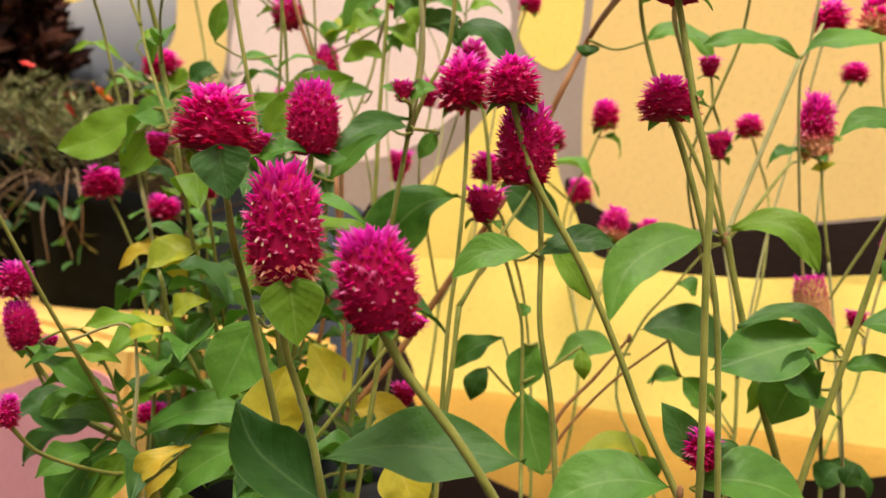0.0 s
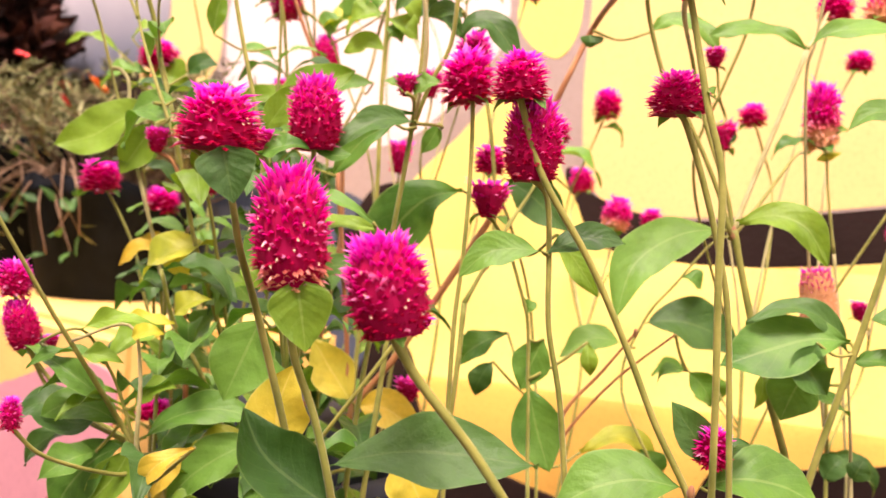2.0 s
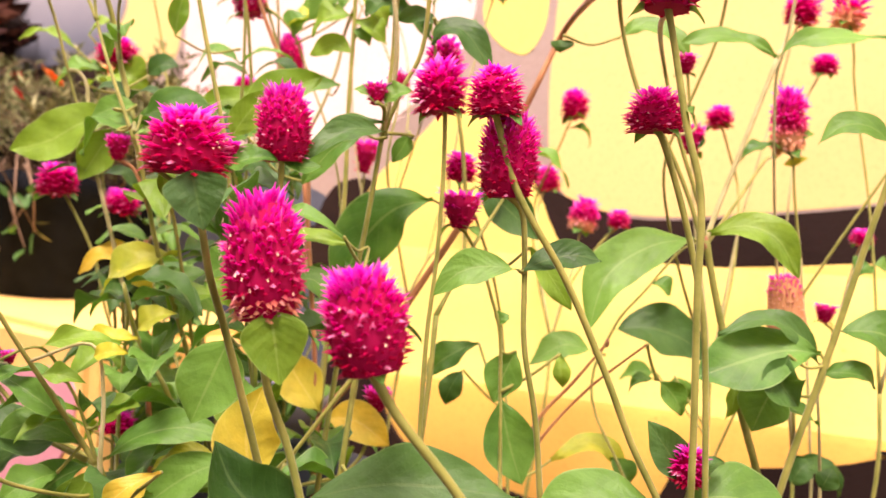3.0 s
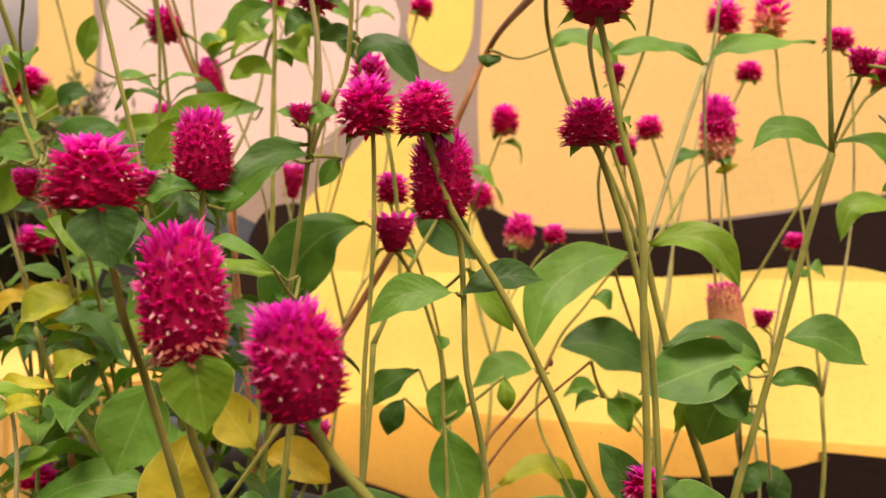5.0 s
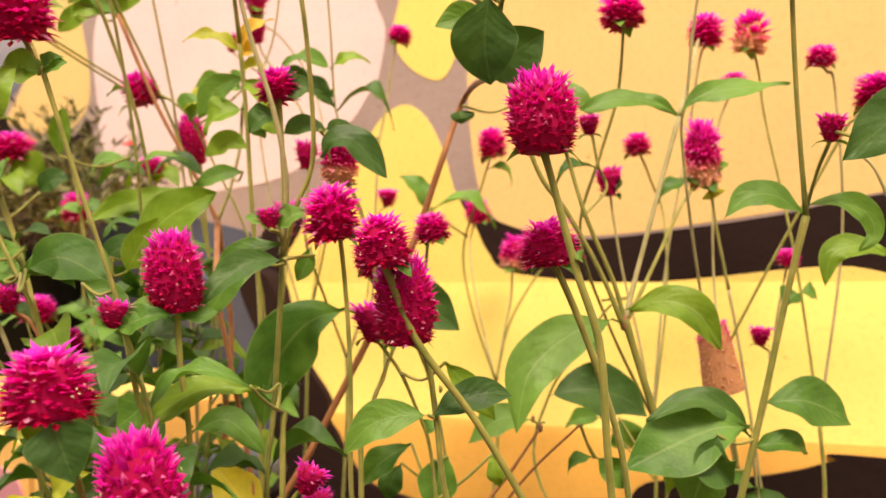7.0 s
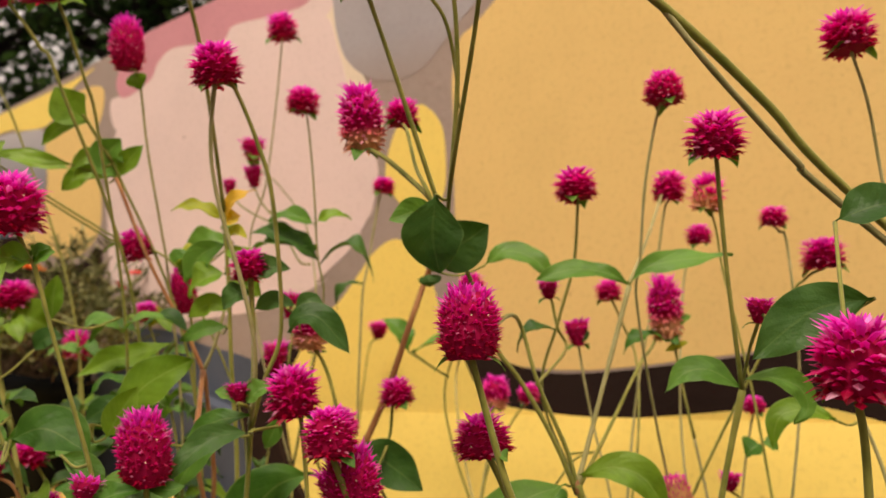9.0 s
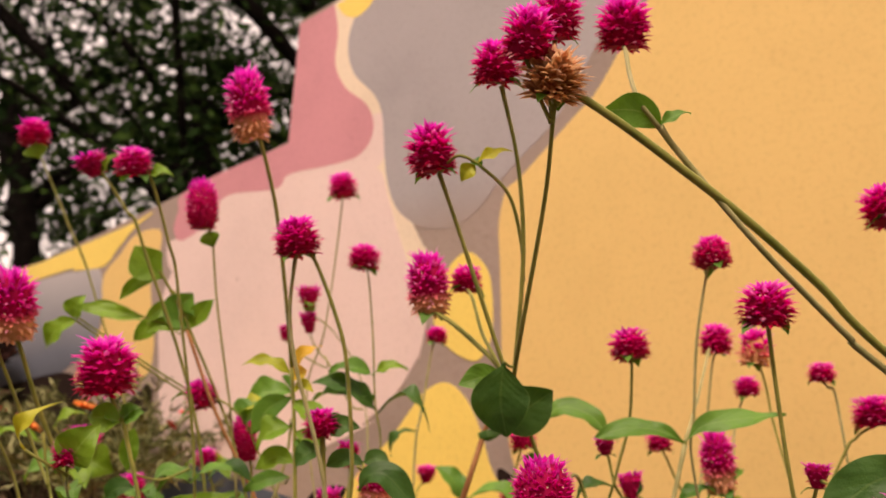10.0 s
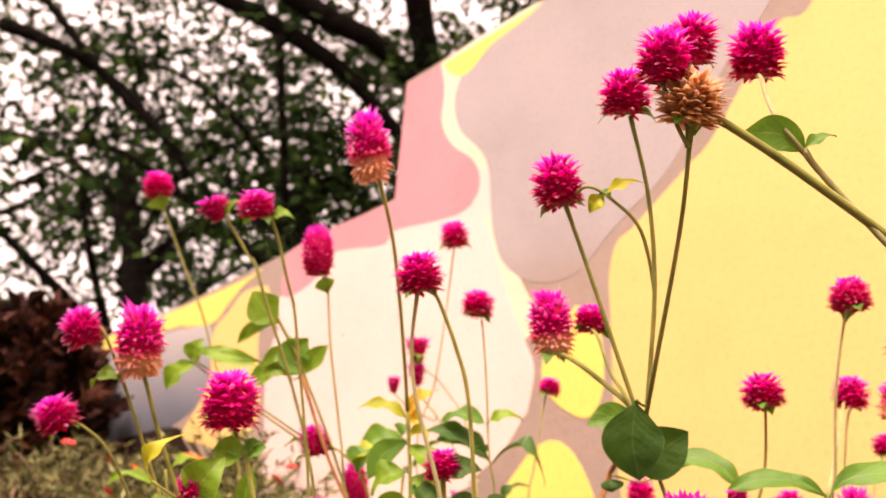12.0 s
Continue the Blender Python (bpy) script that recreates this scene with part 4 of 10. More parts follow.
def shrub(x, y, z, wide, high, stalks, blades, size, slim, mat, label, seed, category="shrub", lean=(0, 0), curve=0.25):
    """A shrub: many thin bent stalks from one root, each with short pointed blades all along."""
    rnd = random.Random(seed)
    root = tagged(new("shrub"), label, category)
    root.location = (x, y, z)
    verts, faces = [], []
    for k in range(stalks):
        a, reach = rnd.uniform(0, 6.28), math.sqrt(rnd.random())
        tip = Vector((math.cos(a) * wide * reach + lean[0], math.sin(a) * wide * reach * 0.8 + lean[1], high * rnd.uniform(0.55, 1.0) * (1.1 - 0.5 * reach * reach)))
        mid = tip * 0.5 + Vector((rnd.uniform(-1, 1), rnd.uniform(-1, 1), rnd.uniform(0, 1))) * wide * curve
        pts = spline([(0.02 * math.cos(a), 0.02 * math.sin(a), 0), mid, tip], 8)
        if k < 40:
            part("stalk", tube_mesh("stalk", [pts[0], mid, tip], 0.0016, 0.0006, M_TWIG, 5, 6), root)
        for j in range(blades):
            f = rnd.uniform(0.25, 1.0) ** 0.7 * (len(pts) - 1)
            i = min(int(f), len(pts) - 2)
            p = pts[i].lerp(pts[i + 1], f - i)
            d = ((pts[i + 1] - pts[i]).normalized() * 0.8 + Vector((rnd.uniform(-1, 1), rnd.uniform(-1, 1), rnd.uniform(-0.5, 0.8)))).normalized()
            n = d.orthogonal().normalized()
            n.rotate(Matrix.Rotation(rnd.uniform(0, 6.28), 3, d))
            s = size * rnd.uniform(0.6, 1.3)
            q = len(verts)
            verts += [p, p + d * s * 0.45 + n * s * slim, p + d * s + d.cross(n) * s * 0.15, p + d * s * 0.45 - n * s * slim]
            faces.append((q, q + 1, q + 2, q + 3))
    me = bpy.data.meshes.new("foliage")
    me.from_pydata([tuple(v) for v in verts], [], faces)
    me.materials.append(mat)
    tagged(part("foliage", me, root), kind="stuff")
    return root


def blossom(root, at, r, mat, petals=6, seed=0):
    """A small open flower of rounded petals."""
    rnd = random.Random(seed)
    bm = bmesh.new()
    for ring, (n, rr, lift) in enumerate(((petals, 1.0, 0.2), (petals - 1, 0.65, 0.5))):
        for k in range(n):
            a = 2 * math.pi * (k + 0.5 * ring) / n + rnd.uniform(-0.2, 0.2)
            o, s = Vector((math.cos(a), math.sin(a), lift)), Vector((-math.sin(a), math.cos(a), 0))
            vs = [bm.verts.new(p * r) for p in (Vector((0, 0, 0)), o * rr * 0.5 - s * 0.28, o * rr * 0.95 - s * 0.2 + Vector((0, 0, 0.12)), o * rr * 1.02, o * rr * 0.95 + s * 0.2 + Vector((0, 0, 0.12)), o * rr * 0.5 + s * 0.28)]
            bm.faces.new(vs)
    ob = part("blossom", mesh_of(bm, "blossom", mat), root)
    ob.location = Vector(at) - root.location
    ob.rotation_euler = (rnd.uniform(-0.9, 0.2), rnd.uniform(-0.5, 0.5), 0)
    return ob


brown = shrub(-1.75, 0.72, 0.86, 0.28, 0.40, 150, 70, 0.06, 0.24, M_BROWNLEAF, "dense brown-red leaved shrub in a black pot", 11)
fine = shrub(-1.42, 0.74, 0.80, 0.30, 0.17, 110, 18, 0.028, 0.06, M_FINE, "wiry green shrub with tiny red flowers in a black pot", 12)
fine_b = shrub(-1.16, 0.76, 0.75, 0.26, 0.16, 70, 16, 0.028, 0.06, M_FINE, "wiry trailing shrub in a torn grow bag", 13)
fine_c = shrub(-1.15, 0.84, 0.73, 0.24, 0.24, 120, 30, 0.02, 0.12, M_FINE, "small-leaved shrub with red blossoms against the wall", 14, lean=(0.10, -0.02))
for k, (px, py, pz, r, m) in enumerate(((-1.30, 0.76, 0.93, 0.014, M_REDFLOWER), (-1.48, 0.70, 0.92, 0.012, M_REDFLOWER), (-1.36, 0.68, 0.86, 0.012, M_REDFLOWER), (-1.56, 0.72, 0.97, 0.012, M_REDFLOWER))):
    blossom(fine, (px, py, pz), r, m, 6, k)
for k, (px, py, pz, r, m) in enumerate(((-1.036, 0.670, 0.899, 0.022, M_ORANGEFLOWER), (-1.072, 0.644, 0.877, 0.011, M_REDFLOWER), (-0.933, 0.854, 0.908, 0.011, M_REDFLOWER), (-0.952, 0.843, 0.891, 0.01, M_REDFLOWER), (-1.223, 0.650, 0.953, 0.011, M_REDFLOWER), (-1.033, 0.755, 0.921, 0.02, M_ORANGEFLOWER))):
    blossom(fine_c, (px, py, pz), r, m, 7, 20 + k)
shrub(-1.40, 0.66, 0.86, 0.40, -0.26, 90, 7, 0.024, 0.07, M_FINE, "thin dry twigs trailing over black pots", 15, "twigs", curve=0.55)

def bare_twigs(x, y, z, wide, high, count, seed, label):
    """Bare bent branches drooping from one root, with a few dark leaves at their ends."""
    rnd = random.Random(seed)
    root = tagged(new("twigs"), label, "twigs")
    root.location = (x, y, z)
    for k in range(count):
        a = rnd.uniform(-2.9, 0.2)
        reach, fall = wide * rnd.uniform(0.5, 1.0), high * rnd.uniform(0.35, 1.0)
        o = Vector((math.cos(a), math.sin(a) * 0.7, 0))
        pts = [o * 0.02, o * reach * 0.45 + Vector((0, 0, high * rnd.uniform(0.0, 0.3))), o * reach * 0.9 + Vector((0, 0, -fall * 0.35)), o * reach * rnd.uniform(0.7, 1.1) + Vector((rnd.uniform(-0.06, 0.06), 0, -fall))]
        part("branch", tube_mesh("branch", pts, 0.0024, 0.0009, M_TWIG_PALE, 6, 7), root)
        for j in range(2):
            tip = Vector(pts[3 - j])
            d = Vector((rnd.uniform(-1, 1), rnd.uniform(-0.6, 0.2), rnd.uniform(-0.8, 0.5))).normalized()
            part("twig_leaf", blade_mesh("twig_leaf", [tip, tip + d * 0.016, tip + d * 0.03], 0.013, (0, -0.6, 0.8), M_LEAF_DARK, 0.3, 0.5, seed + 7 * k + j), root)
    return root


M_TWIG_PALE, _t, _b = material("pale_dry_twig", 0.75)
_t.links.new(ramp(_t, noise_tex(_t, 40.0), [(0.3, (0.14, 0.085, 0.05)), (0.7, (0.34, 0.23, 0.14))]), _b.inputs["Base Color"])
bare_twigs(-1.42, 0.66, 0.845, 0.22, 0.20, 18, 5, "bare brown branches drooping over a black pot")
bare_twigs(-1.17, 0.70, 0.775, 0.18, 0.12, 10, 6, "bare brown branches drooping over a torn grow bag")

trough("planter_trough", -0.74, 0.45, 0.26, 0.82, 0.42, "long low blue-grey planter bed full of dark soil", M_PLASTIC)
trough("planter_box", -0.68, -0.52, 0.60, 0.72, 0.56, "tall blue-grey plastic planter box", M_PLASTIC_GREY, 0.37)
trough("planter_box", -0.47, -0.27, 0.42, 0.55, 0.562, "dark plastic planter box half hidden by leaves", M_PLASTIC, 0.37)

# ---- the globe amaranths ----
plant("farleft", -0.42, 0.36, "globe amaranth with nodding heads at the planter end")
plant("fork", -0.03, 0.56, "globe amaranth forking at a pink stem joint")
plant("left", -0.42, 0.45, "bushy globe amaranth with red-brown forked stems")
plant("low", -0.02, 0.43, "low globe amaranth with dark broad leaves")
plant("lowleft", -0.3, 0.32, "low globe amaranth with many soft green leaves")
plant("main", -0.2, 0.4, "tall globe amaranth with thick red-brown stem")
plant("mid", -0.25, 0.48, "globe amaranth with dark drooping leaves and heads")
plant("near", -0.1, 0.27, "globe amaranth with three large magenta heads")
plant("right", 0, 0.5, "leafy globe amaranth with broad grey-green leaves")
plant("row", -0.05, 0.7, "slender globe amaranth with small magenta heads")
plant("second", -0.12, 0.42, "globe amaranth with oval magenta heads and long stems")
plant("slant", 0.1, 0.45, "globe amaranth with two long slanting stems")
plant("small", -0.12, 0.72, "globe amaranth with small heads before the wall")
plant("tall", -0.28, 0.32, "upright globe amaranth with one round head")
plant("tallnear", -0.03, 0.43, "tall upright globe amaranth with magenta heads")
plant("whorl", -0.3, 0.5, "globe amaranth with a whorl of pale young leaves")
head("near", "tallfade", (-0.116, 0.253, 0.697), 0.0291, 0.0481, (-0.08, -0.063, 0.995))
head("near", "globe", (-0.064, 0.252, 0.687), 0.0267, 0.0367, (-0.191, -0.157, 0.969))
calyx((-0.065, 0.251, 0.688), 0.0101, (-0.191, -0.157, 0.969), 1.87)
head("near", "flat", (-0.148, 0.24, 0.746), 0.0315, 0.0258, (-0.011, -0.006, 1))
head("second", "tall", (-0.234, 0.363, 0.762), 0.0291, 0.0439, (-0.042, -0.031, 0.999))
head("second", "round", (-0.173, 0.413, 0.794), 0.0280, 0.0332, (-0.057, -0.044, 0.997))
calyx((-0.173, 0.413, 0.795), 0.0163, (-0.057, -0.044, 0.997), 2.23)
head("second", "flat", (-0.109, 0.371, 0.785), 0.0259, 0.0237, (-0.019, -0.012, 1))
calyx((-0.109, 0.371, 0.785), 0.0145, (-0.019, -0.012, 1), 2.39)
head("second", "tall", (-0.109, 0.385, 0.749), 0.0276, 0.0424, (-0.019, -0.012, 1))
calyx((-0.109, 0.385, 0.751), 0.0112, (-0.019, -0.012, 1), 2.83)
joint("second", (-0.132, 0.44, 0.717), 0.0016, M_STEM)
head("second", "bud", (-0.188, 0.458, 0.735), 0.0226, 0.0244, (0.003, -0.016, 1))
calyx((-0.188, 0.458, 0.736), 0.0151, (0.003, -0.016, 1), 2.22)
head("second", "round", (-0.229, 0.51, 0.767), 0.0211, 0.0215, (0.1, -0.112, 0.989))
calyx((-0.229, 0.51, 0.768), 0.0120, (0.1, -0.112, 0.989), 1.40)
joint("second", (-0.176, 0.61, 0.658), 0.0022)
head("tallnear", "tall", (-0.037, 0.382, 0.827), 0.0279, 0.0345, (-0.006, 0.063, 0.998))
calyx((-0.037, 0.382, 0.828), 0.0155, (-0.006, 0.063, 0.998), 2.83)
head("tallnear", "flat", (-0.05, 0.409, 0.782), 0.0267, 0.0207, (-0.057, -0.044, 0.997))
calyx((-0.05, 0.409, 0.783), 0.0142, (-0.057, -0.044, 0.997), 1.95)
joint("fork", (-0.079, 0.55, 0.737), 0.0038)
joint("fork", (-0.066, 0.612, 0.855), 0.0018, M_STEM)
joint("fork", (-0.132, 0.541, 0.673), 0.0022)
joint("right", (0.015, 0.574, 0.794), 0.0019, M_STEM)
head("right", "bud", (0.031, 0.56, 0.831), 0.0139, 0.0158, (0.051, 0.104, 0.993))
calyx((0.031, 0.56, 0.831), 0.0092, (0.051, 0.104, 0.993), 2.70)
head("right", "round", (0.014, 0.556, 0.923), 0.0305, 0.0307, (0.136, -0.068, 0.988))
calyx((0.014, 0.556, 0.924), 0.0187, (0.136, -0.068, 0.988), 0.34)
joint("right", (-0.021, 0.588, 0.658), 0.0026, M_STEM)
head("small", "faded", (-0.097, 0.748, 0.811), 0.0284, 0.0553, (-0.007, -0.061, 0.998))
calyx((-0.097, 0.748, 0.813), 0.0169, (-0.007, -0.061, 0.998), 1.63)
head("small", "round", (-0.098, 0.836, 0.889), 0.0217, 0.0197, (0.018, -0.116, 0.993))
calyx((-0.098, 0.835, 0.889), 0.0129, (0.018, -0.116, 0.993), 0.65)
head("small", "round", (-0.178, 0.817, 0.843), 0.0228, 0.0217, (-0.053, 0.099, 0.994))
calyx((-0.178, 0.817, 0.843), 0.0136, (-0.053, 0.099, 0.994), 2.30)
head("small", "bud", (-0.162, 0.721, 0.808), 0.0196, 0.0247, (-0.081, 0.071, 0.994))
calyx((-0.162, 0.721, 0.809), 0.0116, (-0.081, 0.071, 0.994), 0.42)
head("small", "bud", (-0.126, 0.613, 0.849), 0.0138, 0.0149, (0.028, -0.089, 0.996))
calyx((-0.126, 0.613, 0.849), 0.0082, (0.028, -0.089, 0.996), 0.01)
head("small", "round", (-0.114, 0.812, 0.927), 0.0276, 0.0307, (0.089, -0.069, 0.994))
calyx((-0.114, 0.812, 0.928), 0.0164, (0.089, -0.069, 0.994), 0.65)
head("small", "star", (-0.068, 0.772, 0.912), 0.0262, 0.0326, (0.115, 0.088, 0.989))
calyx((-0.068, 0.772, 0.913), 0.0156, (0.115, 0.088, 0.989), 0.87)
head("small", "round", (-0.018, 0.775, 0.895), 0.0206, 0.0182, (0.11, 0.009, 0.994))
calyx((-0.018, 0.775, 0.896), 0.0123, (0.11, 0.009, 0.994), 2.03)
head("small", "round", (-0.304, 0.782, 0.849), 0.0259, 0.0311, (-0.07, 0.105, 0.992))
calyx((-0.304, 0.782, 0.849), 0.0154, (-0.07, 0.105, 0.992), 2.07)
head("small", "faded", (-0.297, 0.798, 0.744), 0.0280, 0.0344, (0.111, 0.093, 0.989))
calyx((-0.297, 0.798, 0.745), 0.0167, (0.111, 0.093, 0.989), 0.90)
head("row", "round", (-0.268, 0.818, 0.749), 0.0203, 0.0209, (-0.033, -0.08, 0.996))
calyx((-0.268, 0.818, 0.75), 0.0121, (-0.033, -0.08, 0.996), 0.44)
head("row", "round", (-0.381, 0.875, 0.786), 0.0252, 0.0308, (-0.104, -0.047, 0.993))
calyx((-0.381, 0.875, 0.787), 0.0150, (-0.104, -0.047, 0.993), 1.81)
head("row", "round", (-0.099, 0.612, 0.915), 0.0277, 0.0252, (-0.118, 0.042, 0.992))
calyx((-0.099, 0.612, 0.916), 0.0165, (-0.118, 0.042, 0.992), 1.01)
head("row", "flat", (-0.047, 0.646, 0.977), 0.0279, 0.0230, (-0.045, 0.076, 0.996))
calyx((-0.047, 0.646, 0.977), 0.0166, (-0.045, 0.076, 0.996), 1.44)
head("row", "round", (0.025, 0.742, 0.86), 0.0295, 0.0262, (-0.044, -0.005, 0.999))
calyx((0.025, 0.742, 0.861), 0.0176, (-0.044, -0.005, 0.999), 2.11)
head("row", "round", (0.069, 0.653, 0.99), 0.0307, 0.0302, (-0.105, 0.113, 0.988))
calyx((0.069, 0.653, 0.991), 0.0183, (-0.105, 0.113, 0.988), 0.07)
head("row", "bud", (-0.076, 0.807, 0.682), 0.0166, 0.0171, (0.06, 0.082, 0.995))
calyx((-0.076, 0.807, 0.683), 0.0099, (0.06, 0.082, 0.995), 0.05)
head("row", "round", (-0.054, 0.814, 0.747), 0.0173, 0.0151, (0.069, -0.032, 0.997))
calyx((-0.054, 0.814, 0.747), 0.0103, (0.069, -0.032, 0.997), 1.74)
head("row", "long", (-0.064, 0.676, 0.672), 0.0264, 0.0526, (-0.116, -0.107, 0.987))
calyx((-0.064, 0.676, 0.674), 0.0157, (-0.116, -0.107, 0.987), 0.54)
head("low", "round", (-0.036, 0.438, 0.627), 0.0168, 0.0212, (0.108, -0.072, 0.991))
joint("low", (-0.035, 0.417, 0.618), 0.0026)
joint("main", (-0.315, 0.485, 0.6), 0.0040)
head("main", "round", (-0.12, 0.421, 1.017), 0.0282, 0.0336, (0.023, -0.149, 0.988))
calyx((-0.12, 0.421, 1.018), 0.0162, (0.023, -0.149, 0.988), 2.27)
head("main", "round", (-0.078, 0.427, 1.061), 0.0264, 0.0285, (0.198, -0.183, 0.963))
calyx((-0.077, 0.427, 1.061), 0.0162, (0.198, -0.183, 0.963), 2.79)
head("main", "round", (-0.029, 0.38, 1.046), 0.0247, 0.0306, (0.234, -0.148, 0.961))
head("main", "round", (-0.026, 0.404, 1.064), 0.0238, 0.0293, (0.269, -0.113, 0.956))
calyx((-0.026, 0.404, 1.065), 0.0129, (0.269, -0.113, 0.956), 2.83)
head("main", "dry", (-0.024, 0.391, 1.028), 0.0276, 0.0261, (0.303, -0.079, 0.95))
calyx((-0.024, 0.391, 1.029), 0.0154, (0.303, -0.079, 0.95), 1.03)
head("main", "faded", (-0.18, 0.489, 0.946), 0.0281, 0.0452, (0.039, -0.138, 0.99))
calyx((-0.18, 0.489, 0.947), 0.0178, (0.039, -0.138, 0.99), 1.06)
head("main", "round", (-0.16, 0.502, 0.961), 0.0195, 0.0196, (0.006, 0.066, 0.998))
calyx((-0.16, 0.502, 0.962), 0.0137, (0.006, 0.066, 0.998), 0.32)
head("slant", "round", (-0.024, 0.479, 1.082), 0.0297, 0.0346, (0.198, -0.183, 0.963))
head("slant", "round", (0.104, 0.425, 0.809), 0.0317, 0.0374, (0.112, 0.018, 0.994))
calyx((0.104, 0.425, 0.81), 0.0120, (0.112, 0.018, 0.994), 2.25)
head("mid", "round", (-0.229, 0.436, 0.871), 0.0224, 0.0211, (-0.071, 0.017, 0.997))
head("mid", "faded", (-0.229, 0.482, 0.825), 0.0236, 0.0296, (0.051, 0.104, 0.993))
head("mid", "bud", (-0.381, 0.616, 0.842), 0.0189, 0.0260, (0.071, 0.086, 0.994))
head("mid", "bud", (-0.218, 0.413, 0.8), 0.0125, 0.0135, (-0.11, 0.106, 0.988))
head("mid", "round", (-0.187, 0.518, 0.787), 0.0213, 0.0209, (-0.098, -0.038, 0.995))
calyx((-0.187, 0.518, 0.788), 0.0131, (-0.098, -0.038, 0.995), 1.83)
head("mid", "bud", (-0.523, 0.901, 0.807), 0.0234, 0.0226, (0.1, -0.038, 0.994))
head("mid", "round", (-0.369, 0.736, 0.956), 0.0212, 0.0187, (0.101, 0.011, 0.995))
calyx((-0.369, 0.736, 0.957), 0.0151, (0.101, 0.011, 0.995), 0.94)
joint("whorl", (-0.325, 0.5, 0.922), 0.0018, M_STEM)
head("whorl", "faded", (-0.296, 0.439, 1.081), 0.0311, 0.0553, (0.11, -0.264, 0.958))
head("whorl", "round", (-0.218, 0.408, 0.982), 0.0275, 0.0283, (-0.001, -0.166, 0.986))
calyx((-0.218, 0.408, 0.983), 0.0166, (-0.001, -0.166, 0.986), 0.95)
head("whorl", "round", (-0.424, 0.666, 1.104), 0.0267, 0.0288, (-0.077, -0.1, 0.992))
calyx((-0.424, 0.665, 1.105), 0.0193, (-0.077, -0.1, 0.992), 0.45)
head("whorl", "round", (-0.347, 0.607, 1.014), 0.0272, 0.0254, (0.045, 0.118, 0.992))
calyx((-0.347, 0.607, 1.014), 0.0142, (0.045, 0.118, 0.992), 0.48)
head("whorl", "bud", (-0.562, 0.748, 1.014), 0.0260, 0.0269, (-0.107, 0.115, 0.988))
calyx((-0.562, 0.748, 1.015), 0.0223, (-0.107, 0.115, 0.988), 1.60)
head("whorl", "bud", (-0.567, 0.753, 0.985), 0.0189, 0.0281, (-0.023, -0.063, 0.998))
head("whorl", "bud", (-0.592, 0.738, 0.978), 0.0144, 0.0207, (0.022, 0.078, 0.997))
joint("left", (-0.409, 0.545, 0.804), 0.0024)
joint("left", (-0.468, 0.509, 0.967), 0.0018, M_STEM)
head("left", "tall", (-0.458, 0.519, 1.055), 0.0290, 0.0479, (-0.011, -0.019, 1))
head("left", "round", (-0.466, 0.528, 0.899), 0.0268, 0.0298, (-0.224, -0.095, 0.97))
calyx((-0.466, 0.528, 0.9), 0.0223, (-0.224, -0.095, 0.97), 0.17)
head("left", "tall", (-0.459, 0.569, 0.85), 0.0227, 0.0453, (-0.11, -0.012, 0.994))
head("left", "round", (-0.54, 0.588, 0.847), 0.0208, 0.0194, (0.099, -0.111, 0.989))
head("left", "round", (-0.625, 0.507, 0.864), 0.0350, 0.0305, (-0.002, 0.081, 0.997))
head("left", "round", (-0.525, 0.403, 0.74), 0.0298, 0.0287, (-0.088, 0.055, 0.995))
calyx((-0.526, 0.403, 0.741), 0.0189, (-0.088, 0.055, 0.995), 2.85)
head("left", "round", (-0.569, 0.486, 0.729), 0.0283, 0.0256, (0.031, 0.069, 0.997))
calyx((-0.568, 0.487, 0.73), 0.0186, (0.031, 0.069, 0.997), 0.32)
head("left", "round", (-0.333, 0.366, 0.738), 0.0144, 0.0149, (-0.016, -0.084, 0.996))
head("left", "bud", (-0.358, 0.346, 0.761), 0.0138, 0.0176, (0.082, -0.049, 0.995))
head("left", "round", (-0.72, 0.627, 0.808), 0.0300, 0.0360, (-0.011, 0.119, 0.993))
calyx((-0.72, 0.627, 0.809), 0.0226, (-0.011, 0.119, 0.993), 2.56)
head("left", "bud", (-0.485, 0.694, 0.785), 0.0236, 0.0372, (0.113, -0.011, 0.993))
head("left", "bud", (-0.249, 0.335, 0.758), 0.0165, 0.0156, (0.169, 0.187, 0.968))
calyx((-0.249, 0.335, 0.758), 0.0146, (0.169, 0.187, 0.968), 1.46)
joint("tall", (-0.295, 0.338, 0.886), 0.0018, M_STEM)
head("tall", "round", (-0.303, 0.332, 0.902), 0.0346, 0.0400, (0.096, -0.098, 0.991))
joint("lowleft", (-0.302, 0.31, 0.6), 0.0026)
head("lowleft", "tall", (-0.381, 0.287, 0.641), 0.0196, 0.0314, (-0.24, -0.199, 0.95))
calyx((-0.381, 0.287, 0.642), 0.0158, (-0.24, -0.199, 0.95), 2.19)
head("lowleft", "round", (-0.389, 0.281, 0.671), 0.0184, 0.0250, (-0.005, -0.05, 0.999))
head("lowleft", "bud", (-0.371, 0.296, 0.643), 0.0083, 0.0083, (-0.023, -0.085, 0.996))
head("lowleft", "round", (-0.403, 0.386, 0.586), 0.0224, 0.0174, (-0.029, 0.116, 0.993))
head("lowleft", "bud", (-0.275, 0.496, 0.611), 0.0182, 0.0174, (0.11, 0.03, 0.994))
head("lowleft", "round", (-0.297, 0.241, 0.616), 0.0098, 0.0185, (0, -0.039, 0.999))
head("lowleft", "bud", (-0.184, 0.392, 0.67), 0.0157, 0.0159, (0.319, 0.276, 0.907))
head("farleft", "round", (-0.69, 0.484, 1.181), 0.0295, 0.0306, (-0.098, -0.054, 0.994))
